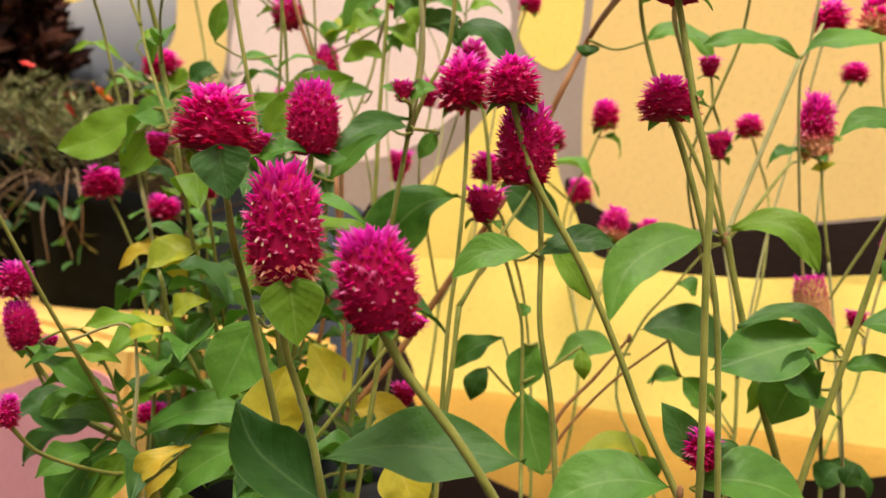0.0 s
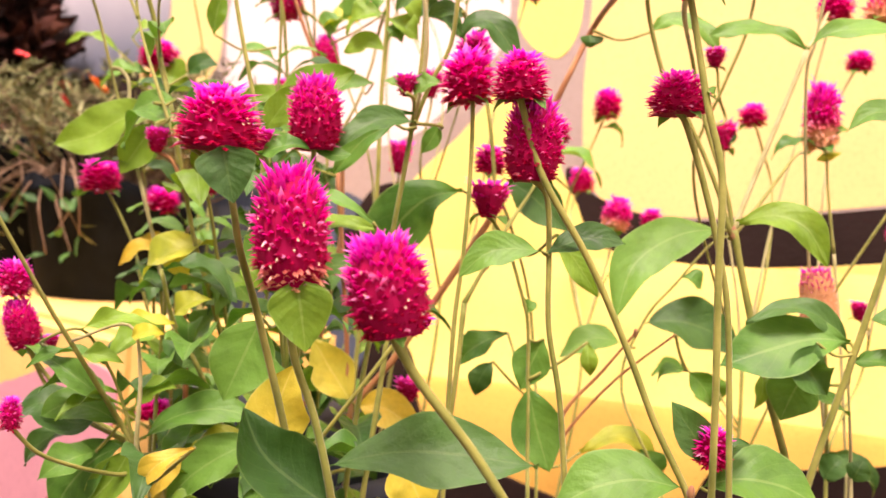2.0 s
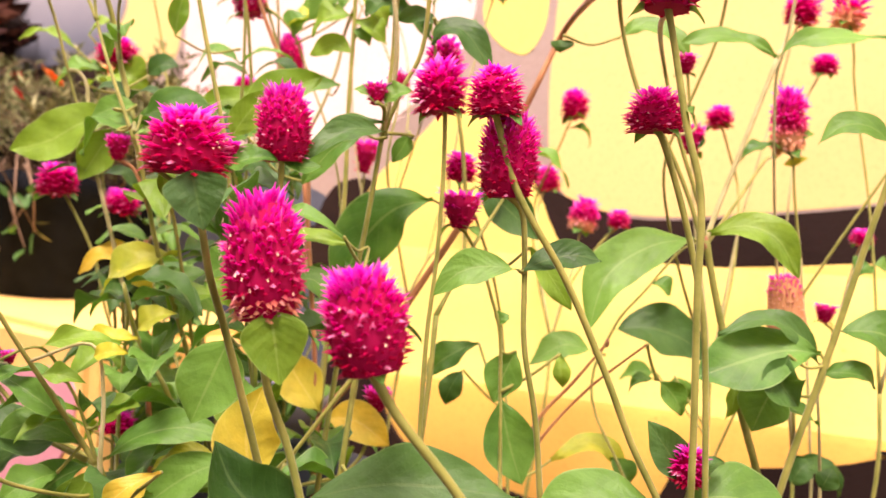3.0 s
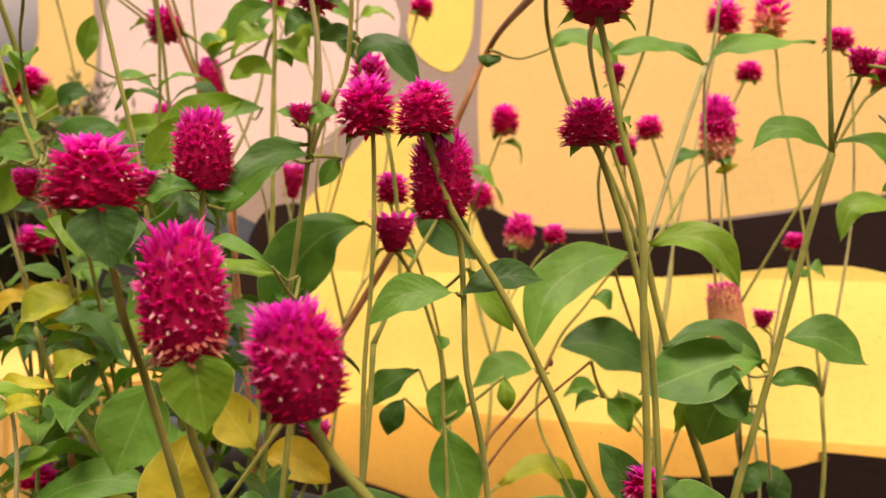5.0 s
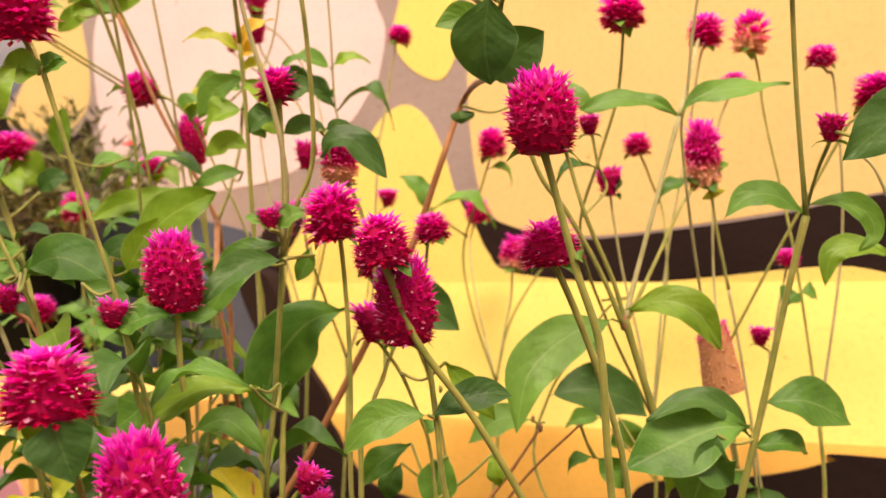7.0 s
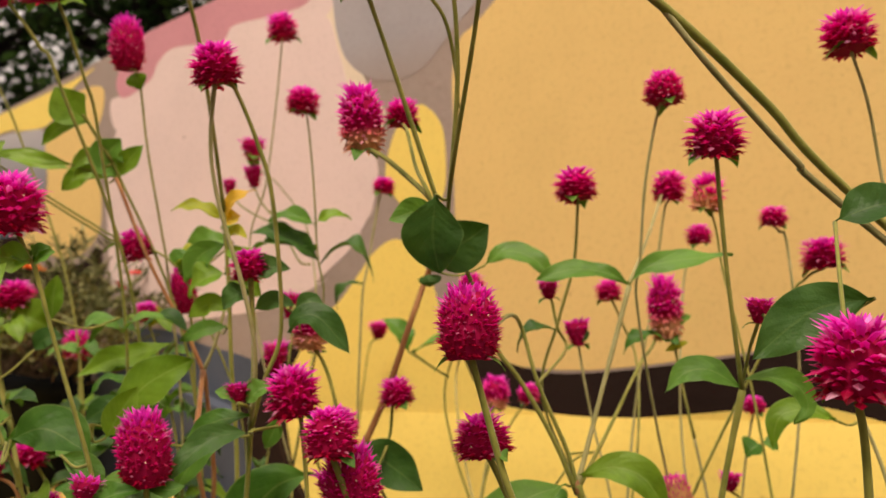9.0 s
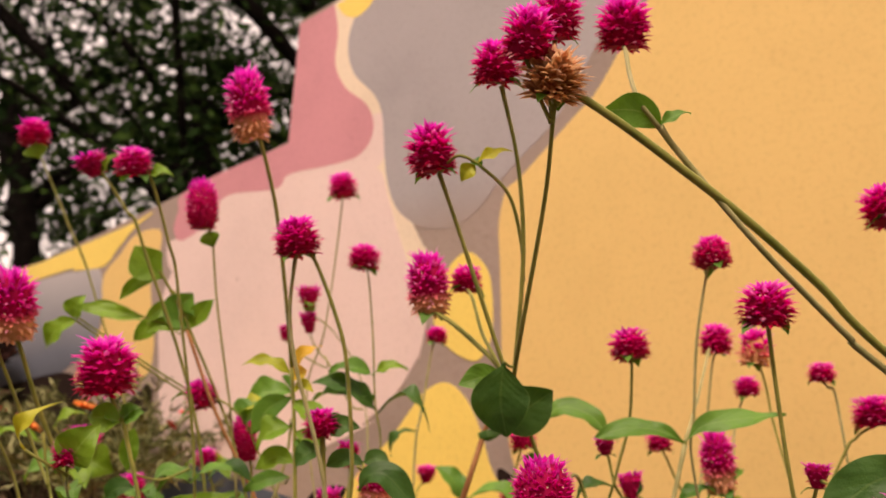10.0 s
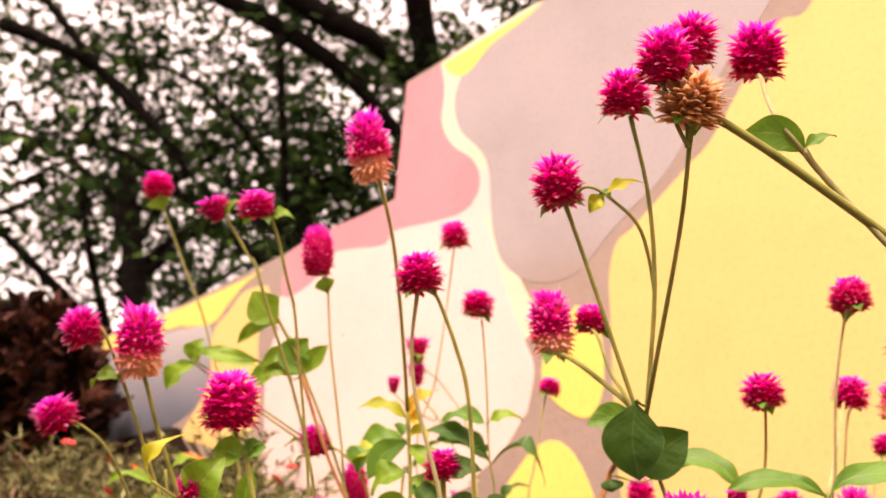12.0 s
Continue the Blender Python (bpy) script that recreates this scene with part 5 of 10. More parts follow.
head("farleft", "round", (-0.383, 0.399, 1.066), 0.0260, 0.0247, (0.198, -0.183, 0.963))
calyx((-0.383, 0.399, 1.066), 0.0173, (0.198, -0.183, 0.963), 2.35)
head("farleft", "bud", (-0.443, 0.406, 1.079), 0.0228, 0.0219, (-0.085, -0.425, 0.901))
head("farleft", "faded", (-0.403, 0.325, 0.942), 0.0331, 0.0525, (0.198, -0.183, 0.963))
head("farleft", "round", (-0.424, 0.297, 0.964), 0.0260, 0.0297, (-0.085, -0.425, 0.901))
head("farleft", "round", (-0.478, 0.309, 0.912), 0.0281, 0.0287, (-0.085, -0.425, 0.901))
calyx((-0.478, 0.309, 0.913), 0.0150, (-0.085, -0.425, 0.901), 2.60)
head("farleft", "round", (-0.295, 0.304, 0.862), 0.0163, 0.0195, (-0.033, 0.068, 0.997))
calyx((-0.295, 0.304, 0.862), 0.0119, (-0.033, 0.068, 0.997), 2.32)
stem("near", [(-0.117, 0.253, 0.7), (-0.115, 0.254, 0.677), (-0.108, 0.26, 0.654), (-0.102, 0.265, 0.627), (-0.112, 0.282, 0.592), (-0.115, 0.289, 0.574), (-0.11, 0.297, 0.545), (-0.11, 0.292, 0.36)], 0.00125, 0.00150)
stem("near", [(-0.065, 0.251, 0.689), (-0.058, 0.257, 0.675), (-0.044, 0.268, 0.655), (-0.034, 0.277, 0.637), (-0.036, 0.302, 0.612), (-0.043, 0.314, 0.588), (-0.069, 0.315, 0.545), (-0.069, 0.31, 0.36)], 0.00135, 0.00162)
stem("near", [(-0.148, 0.24, 0.747), (-0.143, 0.244, 0.729), (-0.14, 0.247, 0.711), (-0.15, 0.264, 0.689), (-0.141, 0.272, 0.651), (-0.131, 0.28, 0.609), (-0.113, 0.292, 0.545), (-0.113, 0.287, 0.36)], 0.00115, 0.00138)
stem("second", [(-0.234, 0.362, 0.764), (-0.234, 0.362, 0.759), (-0.234, 0.362, 0.736), (-0.232, 0.363, 0.703), (-0.234, 0.362, 0.659), (-0.241, 0.356, 0.622), (-0.246, 0.352, 0.598), (-0.243, 0.353, 0.539), (-0.243, 0.348, 0.36)], 0.00120, 0.00144)
stem("second", [(-0.173, 0.413, 0.796), (-0.171, 0.415, 0.793), (-0.17, 0.416, 0.754), (-0.17, 0.415, 0.715), (-0.172, 0.414, 0.677), (-0.172, 0.414, 0.629), (-0.171, 0.414, 0.546), (-0.171, 0.409, 0.36)], 0.00095, 0.00114)
stem("second", [(-0.109, 0.371, 0.786), (-0.108, 0.372, 0.783), (-0.099, 0.379, 0.752), (-0.081, 0.394, 0.716), (-0.066, 0.407, 0.678), (-0.054, 0.417, 0.644), (-0.041, 0.427, 0.614), (-0.035, 0.432, 0.59), (-0.041, 0.434, 0.572), (-0.074, 0.429, 0.545), (-0.074, 0.424, 0.36)], 0.00135, 0.00162)
stem("second", [(-0.109, 0.385, 0.752), (-0.103, 0.39, 0.743), (-0.101, 0.392, 0.717), (-0.099, 0.393, 0.684), (-0.093, 0.398, 0.649), (-0.088, 0.402, 0.598), (-0.089, 0.406, 0.576), (-0.102, 0.413, 0.545), (-0.102, 0.408, 0.36)], 0.00110, 0.00132)
stem("second", [(-0.188, 0.458, 0.736), (-0.185, 0.46, 0.733), (-0.177, 0.466, 0.717), (-0.171, 0.47, 0.698), (-0.166, 0.474, 0.677), (-0.164, 0.476, 0.641), (-0.158, 0.472, 0.601), (-0.14, 0.45, 0.545), (-0.14, 0.445, 0.36)], 0.00080, 0.00096)
stem("second", [(-0.229, 0.51, 0.769), (-0.227, 0.509, 0.76), (-0.233, 0.542, 0.736), (-0.229, 0.571, 0.669), (-0.185, 0.527, 0.545), (-0.185, 0.522, 0.36)], 0.00080, 0.00096)
stem("tallnear", [(-0.037, 0.383, 0.829), (-0.034, 0.384, 0.816), (-0.027, 0.387, 0.782), (-0.02, 0.39, 0.753), (-0.018, 0.389, 0.712), (-0.016, 0.392, 0.644), (-0.021, 0.408, 0.545), (-0.021, 0.403, 0.36)], 0.00130, 0.00156)
stem("tallnear", [(-0.05, 0.408, 0.784), (-0.047, 0.411, 0.778), (-0.04, 0.417, 0.754), (-0.033, 0.422, 0.725), (-0.028, 0.427, 0.692), (-0.023, 0.43, 0.614), (-0.022, 0.431, 0.584), (-0.023, 0.431, 0.568), (-0.026, 0.431, 0.545), (-0.026, 0.426, 0.36)], 0.00120, 0.00144)
stem("fork", [(-0.079, 0.55, 0.739), (-0.071, 0.556, 0.701), (-0.059, 0.564, 0.651), (-0.045, 0.575, 0.598), (-0.039, 0.579, 0.55), (-0.039, 0.574, 0.36)], 0.00200, 0.00240)
stem("fork", [(-0.079, 0.55, 0.739), (-0.079, 0.568, 0.762), (-0.073, 0.59, 0.807), (-0.066, 0.612, 0.855)], 0.00150, 0.00130, M_STEM_PALE)
stem("fork", [(-0.08, 0.549, 0.736), (-0.09, 0.543, 0.767), (-0.105, 0.535, 0.801), (-0.118, 0.528, 0.824), (-0.129, 0.522, 0.864), (-0.115, 0.490, 0.882), (-0.102, 0.464, 0.889)], 0.00130, 0.00120)
stem("fork", [(-0.079, 0.55, 0.736), (-0.084, 0.548, 0.76), (-0.097, 0.541, 0.8), (-0.107, 0.537, 0.84), (-0.066, 0.440, 0.835), (-0.040, 0.388, 0.829)], 0.00120, 0.00100)
stem("fork", [(-0.08, 0.549, 0.734), (-0.087, 0.613, 0.762), (-0.092, 0.68, 0.798), (-0.104, 0.739, 0.811), (-0.098, 0.745, 0.842), (-0.097, 0.747, 0.814)], 0.00110, 0.00100)
stem("fork", [(-0.066, 0.612, 0.856), (-0.092, 0.71, 0.892), (-0.117, 0.808, 0.935), (-0.112, 0.812, 0.942), (-0.113, 0.812, 0.929)], 0.00100, 0.00120, M_STEM_PALE)
stem("fork", [(-0.137, 0.644, 0.737), (-0.117, 0.648, 0.739), (-0.13, 0.64, 0.733), (-0.149, 0.627, 0.703), (-0.166, 0.616, 0.674), (-0.17, 0.6, 0.626), (-0.117, 0.576, 0.545), (-0.117, 0.571, 0.36)], 0.00043, 0.00090)
stem("fork", [(-0.132, 0.541, 0.673), (-0.148, 0.531, 0.647), (-0.165, 0.52, 0.621), (-0.173, 0.515, 0.588)], 0.00048, 0.00144, M_STEM_RED)
stem("fork", [(-0.112, 0.554, 0.674), (-0.14, 0.536, 0.644), (-0.162, 0.522, 0.611), (-0.17, 0.517, 0.588)], 0.00036, 0.00108, M_STEM_RED)
stem("right", [(0.015, 0.574, 0.794), (0.005, 0.569, 0.751), (-0.006, 0.562, 0.698), (-0.014, 0.558, 0.662), (-0.024, 0.552, 0.618), (-0.03, 0.548, 0.585), (-0.029, 0.542, 0.569), (-0.017, 0.523, 0.545), (-0.017, 0.518, 0.36)], 0.00170, 0.00200)
stem("right", [(0.015, 0.574, 0.794), (0.014, 0.565, 0.858), (0.015, 0.557, 0.92), (0.016, 0.555, 0.938), (0.014, 0.556, 0.923)], 0.00110, 0.00132)
stem("right", [(0.015, 0.575, 0.798), (0.023, 0.567, 0.818), (0.03, 0.559, 0.83), (0.031, 0.56, 0.837)], 0.00070, 0.00084)
stem("right", [(-0.021, 0.588, 0.658), (-0.018, 0.59, 0.626), (-0.016, 0.592, 0.595), (-0.013, 0.584, 0.575), (-0.007, 0.547, 0.545), (-0.007, 0.542, 0.36)], 0.00048, 0.00144, M_STEM_PALE)
stem("right", [(0.025, 0.669, 0.828), (0.033, 0.674, 0.817), (0.041, 0.679, 0.795), (0.052, 0.685, 0.771), (0.07, 0.679, 0.683), (0.052, 0.607, 0.545), (0.052, 0.602, 0.36)], 0.00067, 0.00140, M_STEM_PALE)
stem("small", [(-0.097, 0.747, 0.814), (-0.093, 0.75, 0.808), (-0.09, 0.752, 0.779), (-0.084, 0.757, 0.733)], 0.00075, 0.00090)
stem("small", [(-0.098, 0.835, 0.89), (-0.103, 0.831, 0.883), (-0.111, 0.823, 0.847), (-0.098, 0.766, 0.732), (-0.065, 0.711, 0.591)], 0.00075, 0.00090, M_STEM_PALE)
stem("small", [(-0.178, 0.817, 0.844), (-0.176, 0.82, 0.841), (-0.17, 0.825, 0.82), (-0.162, 0.832, 0.786), (-0.143, 0.781, 0.72), (-0.13, 0.711, 0.64)], 0.00075, 0.00090)
stem("small", [(-0.162, 0.721, 0.81), (-0.162, 0.722, 0.806), (-0.16, 0.724, 0.78), (-0.156, 0.727, 0.745), (-0.143, 0.721, 0.698), (-0.13, 0.711, 0.64)], 0.00075, 0.00090, M_STEM_PALE)
stem("small", [(-0.126, 0.613, 0.85), (-0.124, 0.613, 0.847), (-0.122, 0.615, 0.829), (-0.118, 0.618, 0.814), (-0.100, 0.548, 0.800), (-0.097, 0.541, 0.800)], 0.00075, 0.00090)
stem("small", [(-0.113, 0.812, 0.929), (-0.116, 0.807, 0.92), (-0.12, 0.802, 0.893), (-0.126, 0.795, 0.847), (-0.131, 0.753, 0.754), (-0.13, 0.711, 0.64)], 0.00075, 0.00090, M_STEM_PALE)
stem("small", [(-0.067, 0.773, 0.914), (-0.064, 0.774, 0.909), (-0.061, 0.775, 0.89), (-0.058, 0.775, 0.86), (-0.037, 0.763, 0.761), (-0.019, 0.747, 0.64)], 0.00075, 0.00090)
stem("small", [(-0.018, 0.775, 0.896), (-0.014, 0.776, 0.891), (-0.009, 0.779, 0.877), (-0.005, 0.769, 0.77), (-0.019, 0.747, 0.64)], 0.00075, 0.00090, M_STEM_PALE)
stem("small", [(-0.304, 0.782, 0.85), (-0.308, 0.782, 0.845), (-0.317, 0.777, 0.816), (-0.332, 0.768, 0.764), (-0.327, 0.771, 0.708), (-0.311, 0.781, 0.64)], 0.00075, 0.00090)
stem("small", [(-0.297, 0.798, 0.746), (-0.298, 0.798, 0.741), (-0.301, 0.797, 0.713), (-0.306, 0.789, 0.68), (-0.311, 0.781, 0.64)], 0.00075, 0.00090, M_STEM_PALE)
stem("row", [(-0.268, 0.818, 0.75), (-0.281, 0.809, 0.734), (-0.301, 0.792, 0.692), (-0.311, 0.781, 0.64)], 0.00075, 0.00090)
stem("row", [(-0.381, 0.875, 0.788), (-0.386, 0.872, 0.784), (-0.391, 0.87, 0.757), (-0.358, 0.828, 0.705), (-0.311, 0.781, 0.64)], 0.00075, 0.00090, M_STEM_PALE)
stem("row", [(-0.099, 0.612, 0.916), (-0.101, 0.615, 0.912), (-0.107, 0.616, 0.873), (-0.12, 0.614, 0.835), (-0.135, 0.611, 0.785), (-0.138, 0.655, 0.72), (-0.13, 0.711, 0.64)], 0.00075, 0.00090)
stem("row", [(-0.047, 0.646, 0.978), (-0.052, 0.646, 0.973), (-0.064, 0.645, 0.926), (-0.073, 0.648, 0.871), (-0.078, 0.65, 0.84), (-0.077, 0.678, 0.728), (-0.065, 0.711, 0.591)], 0.00075, 0.00090, M_STEM_PALE)
stem("row", [(0.025, 0.742, 0.861), (0.012, 0.736, 0.853), (-0.005, 0.729, 0.826), (-0.094, 0.705, 0.648), (-0.148, 0.697, 0.47), (-0.148, 0.692, 0.36)], 0.00075, 0.00090)
stem("row", [(0.069, 0.653, 0.992), (0.069, 0.658, 0.989), (0.074, 0.667, 0.96), (0.077, 0.677, 0.913), (0.092, 0.705, 0.691), (0.1, 0.714, 0.47), (0.1, 0.709, 0.36)], 0.00075, 0.00090, M_STEM_PALE)
stem("row", [(-0.076, 0.807, 0.683), (-0.069, 0.813, 0.672), (-0.073, 0.811, 0.636), (-0.07, 0.765, 0.616), (-0.065, 0.711, 0.591)], 0.00075, 0.00090)
stem("row", [(-0.054, 0.814, 0.748), (-0.056, 0.812, 0.739), (-0.062, 0.809, 0.708), (-0.067, 0.806, 0.672), (-0.070, 0.812, 0.673)], 0.00075, 0.00090, M_STEM_PALE)
stem("row", [(-0.064, 0.675, 0.675), (-0.061, 0.677, 0.662), (-0.058, 0.68, 0.621), (-0.061, 0.694, 0.608), (-0.065, 0.711, 0.591)], 0.00100, 0.00120)
stem("small", [(-0.084, 0.757, 0.733), (-0.078, 0.762, 0.682), (-0.07, 0.769, 0.597), (-0.066, 0.771, 0.538), (-0.066, 0.766, 0.36)], 0.00090, 0.00108, M_STEM_PALE)
stem("low", [(-0.035, 0.438, 0.628), (-0.034, 0.437, 0.625), (-0.035, 0.436, 0.605), (-0.038, 0.429, 0.603)], 0.00100, 0.00120)
stem("main", [(-0.102, 0.468, 0.876), (-0.2, 0.583, 0.882), (-0.215, 0.571, 0.838), (-0.231, 0.557, 0.785), (-0.251, 0.54, 0.735), (-0.277, 0.518, 0.676), (-0.296, 0.502, 0.635), (-0.316, 0.485, 0.596), (-0.316, 0.485, 0.559), (-0.315, 0.485, 0.504), (-0.315, 0.48, 0.36)], 0.00200, 0.00280, M_STEM_RED, label="thick red-brown main stem")
stem("main", [(-0.317, 0.483, 0.606), (-0.322, 0.48, 0.66), (-0.328, 0.475, 0.722), (-0.332, 0.472, 0.76), (-0.367, 0.505, 0.781), (-0.408, 0.543, 0.804)], 0.00150, 0.00180, M_STEM_RED)
stem("main", [(-0.118, 0.423, 1.017), (-0.113, 0.437, 0.975), (-0.106, 0.457, 0.913), (-0.102, 0.464, 0.888)], 0.00100, 0.00120)
stem("main", [(-0.076, 0.429, 1.06), (-0.077, 0.443, 1.016), (-0.084, 0.453, 0.965), (-0.1, 0.461, 0.9), (-0.102, 0.464, 0.888)], 0.00100, 0.00120)
stem("main", [(-0.023, 0.393, 1.026), (-0.046, 0.417, 0.987), (-0.08, 0.44, 0.923), (-0.1, 0.461, 0.9), (-0.102, 0.464, 0.888)], 0.00100, 0.00120)
stem("main", [(-0.18, 0.489, 0.949), (-0.156, 0.477, 0.939), (-0.13, 0.468, 0.922), (-0.107, 0.457, 0.906), (-0.102, 0.464, 0.888)], 0.00130, 0.00156)
stem("main", [(-0.16, 0.502, 0.963), (-0.144, 0.486, 0.953), (-0.127, 0.47, 0.929), (-0.109, 0.455, 0.913), (-0.102, 0.464, 0.888)], 0.00080, 0.00096)
stem("main", [(-0.118, 0.423, 1.017), (-0.101, 0.42, 1.023), (-0.091, 0.432, 1.014), (-0.084, 0.444, 0.999), (-0.085, 0.454, 0.972), (-0.088, 0.458, 0.954)], 0.00070, 0.00084)
stem("slant", [(-0.023, 0.393, 1.026), (-0.016, 0.398, 1.031), (-0.002, 0.416, 1.018), (0.017, 0.439, 0.996), (0.038, 0.472, 0.969), (0.059, 0.508, 0.937), (0.085, 0.547, 0.894), (0.2, 0.712, 0.74), (0.34, 0.919, 0.545), (0.34, 0.79, 0.36)], 0.00200, 0.00230)
stem("slant", [(0.011, 0.437, 1.017), (0.016, 0.446, 1.004), (0.040, 0.470, 0.959), (0.053, 0.497, 0.934), (0.066, 0.522, 0.911), (0.080, 0.545, 0.890), (0.2, 0.712, 0.74)], 0.00150, 0.00175, M_STEM_PALE)
stem("slant", [(-0.024, 0.479, 1.084), (-0.014, 0.46, 1.071), (-0.005, 0.443, 1.049), (0.006, 0.428, 1.028), (0.011, 0.437, 1.016)], 0.00090, 0.00108, M_STEM_PALE)
stem("slant", [(0.104, 0.425, 0.811), (0.105, 0.426, 0.807), (0.106, 0.427, 0.79), (0.105, 0.429, 0.749), (0.101, 0.433, 0.647), (0.098, 0.437, 0.545), (0.098, 0.432, 0.36)], 0.00140, 0.00168)
stem("mid", [(-0.229, 0.436, 0.872), (-0.227, 0.434, 0.822), (-0.229, 0.428, 0.759), (-0.233, 0.421, 0.695), (-0.236, 0.417, 0.664), (-0.241, 0.409, 0.55), (-0.241, 0.404, 0.36)], 0.00120, 0.00144)
stem("mid", [(-0.229, 0.482, 0.827), (-0.224, 0.485, 0.823), (-0.218, 0.489, 0.805), (-0.211, 0.491, 0.764), (-0.207, 0.49, 0.716), (-0.199, 0.469, 0.702), (-0.189, 0.443, 0.686)], 0.00100, 0.00120)
stem("mid", [(-0.381, 0.616, 0.844), (-0.379, 0.617, 0.836), (-0.382, 0.612, 0.786), (-0.401, 0.651, 0.734), (-0.423, 0.701, 0.67)], 0.00080, 0.00096)
stem("mid", [(-0.215, 0.410, 0.801), (-0.215, 0.416, 0.799), (-0.224, 0.427, 0.795), (-0.228, 0.431, 0.789)], 0.00090, 0.00108)
stem("mid", [(-0.187, 0.518, 0.789), (-0.19, 0.516, 0.786), (-0.193, 0.512, 0.762), (-0.192, 0.479, 0.727), (-0.189, 0.443, 0.686)], 0.00080, 0.00096)
stem("mid", [(-0.523, 0.901, 0.808), (-0.531, 0.893, 0.799), (-0.537, 0.885, 0.752), (-0.543, 0.877, 0.7), (-0.489, 0.798, 0.686), (-0.423, 0.701, 0.67)], 0.00070, 0.00084)
stem("mid", [(-0.369, 0.736, 0.958), (-0.372, 0.733, 0.953), (-0.381, 0.722, 0.889), (-0.385, 0.717, 0.863), (-0.388, 0.711, 0.801), (-0.391, 0.704, 0.729), (-0.406, 0.702, 0.702), (-0.423, 0.701, 0.67)], 0.00075, 0.00090, M_STEM_PALE)
stem("whorl", [(-0.325, 0.5, 0.922), (-0.322, 0.499, 0.875), (-0.32, 0.497, 0.814), (-0.316, 0.495, 0.744), (-0.317, 0.49, 0.683), (-0.317, 0.485, 0.55), (-0.317, 0.48, 0.36)], 0.00130, 0.00160)
stem("whorl", [(-0.325, 0.5, 0.924), (-0.314, 0.486, 0.963), (-0.304, 0.472, 1.002), (-0.295, 0.457, 1.042), (-0.29, 0.439, 1.082), (-0.295, 0.431, 1.105), (-0.296, 0.439, 1.081)], 0.00120, 0.00144)
stem("whorl", [(-0.218, 0.408, 0.983), (-0.212, 0.413, 0.982), (-0.205, 0.424, 0.948), (-0.202, 0.431, 0.914), (-0.209, 0.440, 0.842), (-0.219, 0.434, 0.811), (-0.228, 0.430, 0.782)], 0.00100, 0.00120)
stem("whorl", [(-0.220, 0.407, 0.984), (-0.227, 0.408, 0.949), (-0.228, 0.413, 0.916), (-0.218, 0.420, 0.866), (-0.216, 0.425, 0.832), (-0.220, 0.427, 0.805), (-0.228, 0.430, 0.786)], 0.00100, 0.00120, M_STEM_PALE)
stem("whorl", [(-0.424, 0.665, 1.106), (-0.427, 0.666, 1.1), (-0.439, 0.667, 1.045), (-0.457, 0.666, 0.969), (-0.477, 0.661, 0.915), (-0.468, 0.66, 0.818), (-0.437, 0.665, 0.7)], 0.00056, 0.00067, M_STEM_PALE)
stem("whorl", [(-0.347, 0.607, 1.015), (-0.346, 0.612, 1.008), (-0.349, 0.619, 0.955), (-0.354, 0.625, 0.896), (-0.355, 0.631, 0.857), (-0.392, 0.649, 0.787), (-0.437, 0.665, 0.7)], 0.00056, 0.00067)
stem("whorl", [(-0.562, 0.748, 1.016), (-0.561, 0.755, 1.005), (-0.545, 0.77, 0.985), (-0.526, 0.792, 0.932), (-0.477, 0.746, 0.828), (-0.437, 0.665, 0.7)], 0.00049, 0.00059)
stem("left", [(-0.409, 0.545, 0.803), (-0.405, 0.545, 0.768), (-0.401, 0.544, 0.714), (-0.405, 0.538, 0.662), (-0.409, 0.531, 0.6), (-0.411, 0.524, 0.578), (-0.416, 0.504, 0.545), (-0.416, 0.499, 0.36)], 0.00160, 0.00200, M_STEM_RED)
stem("left", [(-0.409, 0.545, 0.803), (-0.42, 0.538, 0.835), (-0.444, 0.523, 0.894), (-0.467, 0.51, 0.966)], 0.00150, 0.00130, M_STEM_RED)
stem("left", [(-0.409, 0.545, 0.805), (-0.401, 0.552, 0.829), (-0.395, 0.559, 0.86), (-0.387, 0.556, 0.884), (-0.334, 0.508, 0.882), (-0.323, 0.499, 0.883)], 0.00110, 0.00132, M_STEM_PALE)
stem("left", [(-0.466, 0.506, 0.979), (-0.473, 0.486, 1.016), (-0.47, 0.494, 1.001), (-0.466, 0.507, 0.977), (-0.445, 0.559, 0.812), (-0.424, 0.554, 0.545), (-0.424, 0.549, 0.36)], 0.00120, 0.00100)
stem("left", [(-0.458, 0.519, 1.058), (-0.454, 0.526, 1.049), (-0.457, 0.534, 0.991), (-0.457, 0.545, 0.922), (-0.458, 0.551, 0.883), (-0.456, 0.558, 0.746), (-0.441, 0.531, 0.545), (-0.441, 0.526, 0.36)], 0.00090, 0.00108, M_STEM_PALE)
stem("left", [(-0.466, 0.528, 0.901), (-0.459, 0.533, 0.907), (-0.443, 0.544, 0.894), (-0.429, 0.553, 0.866), (-0.389, 0.568, 0.744), (-0.382, 0.541, 0.545), (-0.382, 0.536, 0.36)], 0.00059, 0.00070)
stem("left", [(-0.459, 0.569, 0.853), (-0.456, 0.571, 0.849), (-0.453, 0.57, 0.811), (-0.443, 0.561, 0.702), (-0.429, 0.525, 0.545), (-0.429, 0.52, 0.36)], 0.00100, 0.00120)
stem("left", [(-0.54, 0.588, 0.848), (-0.537, 0.587, 0.842), (-0.529, 0.591, 0.811), (-0.5, 0.588, 0.704), (-0.455, 0.544, 0.545), (-0.455, 0.539, 0.36)], 0.00080, 0.00096)
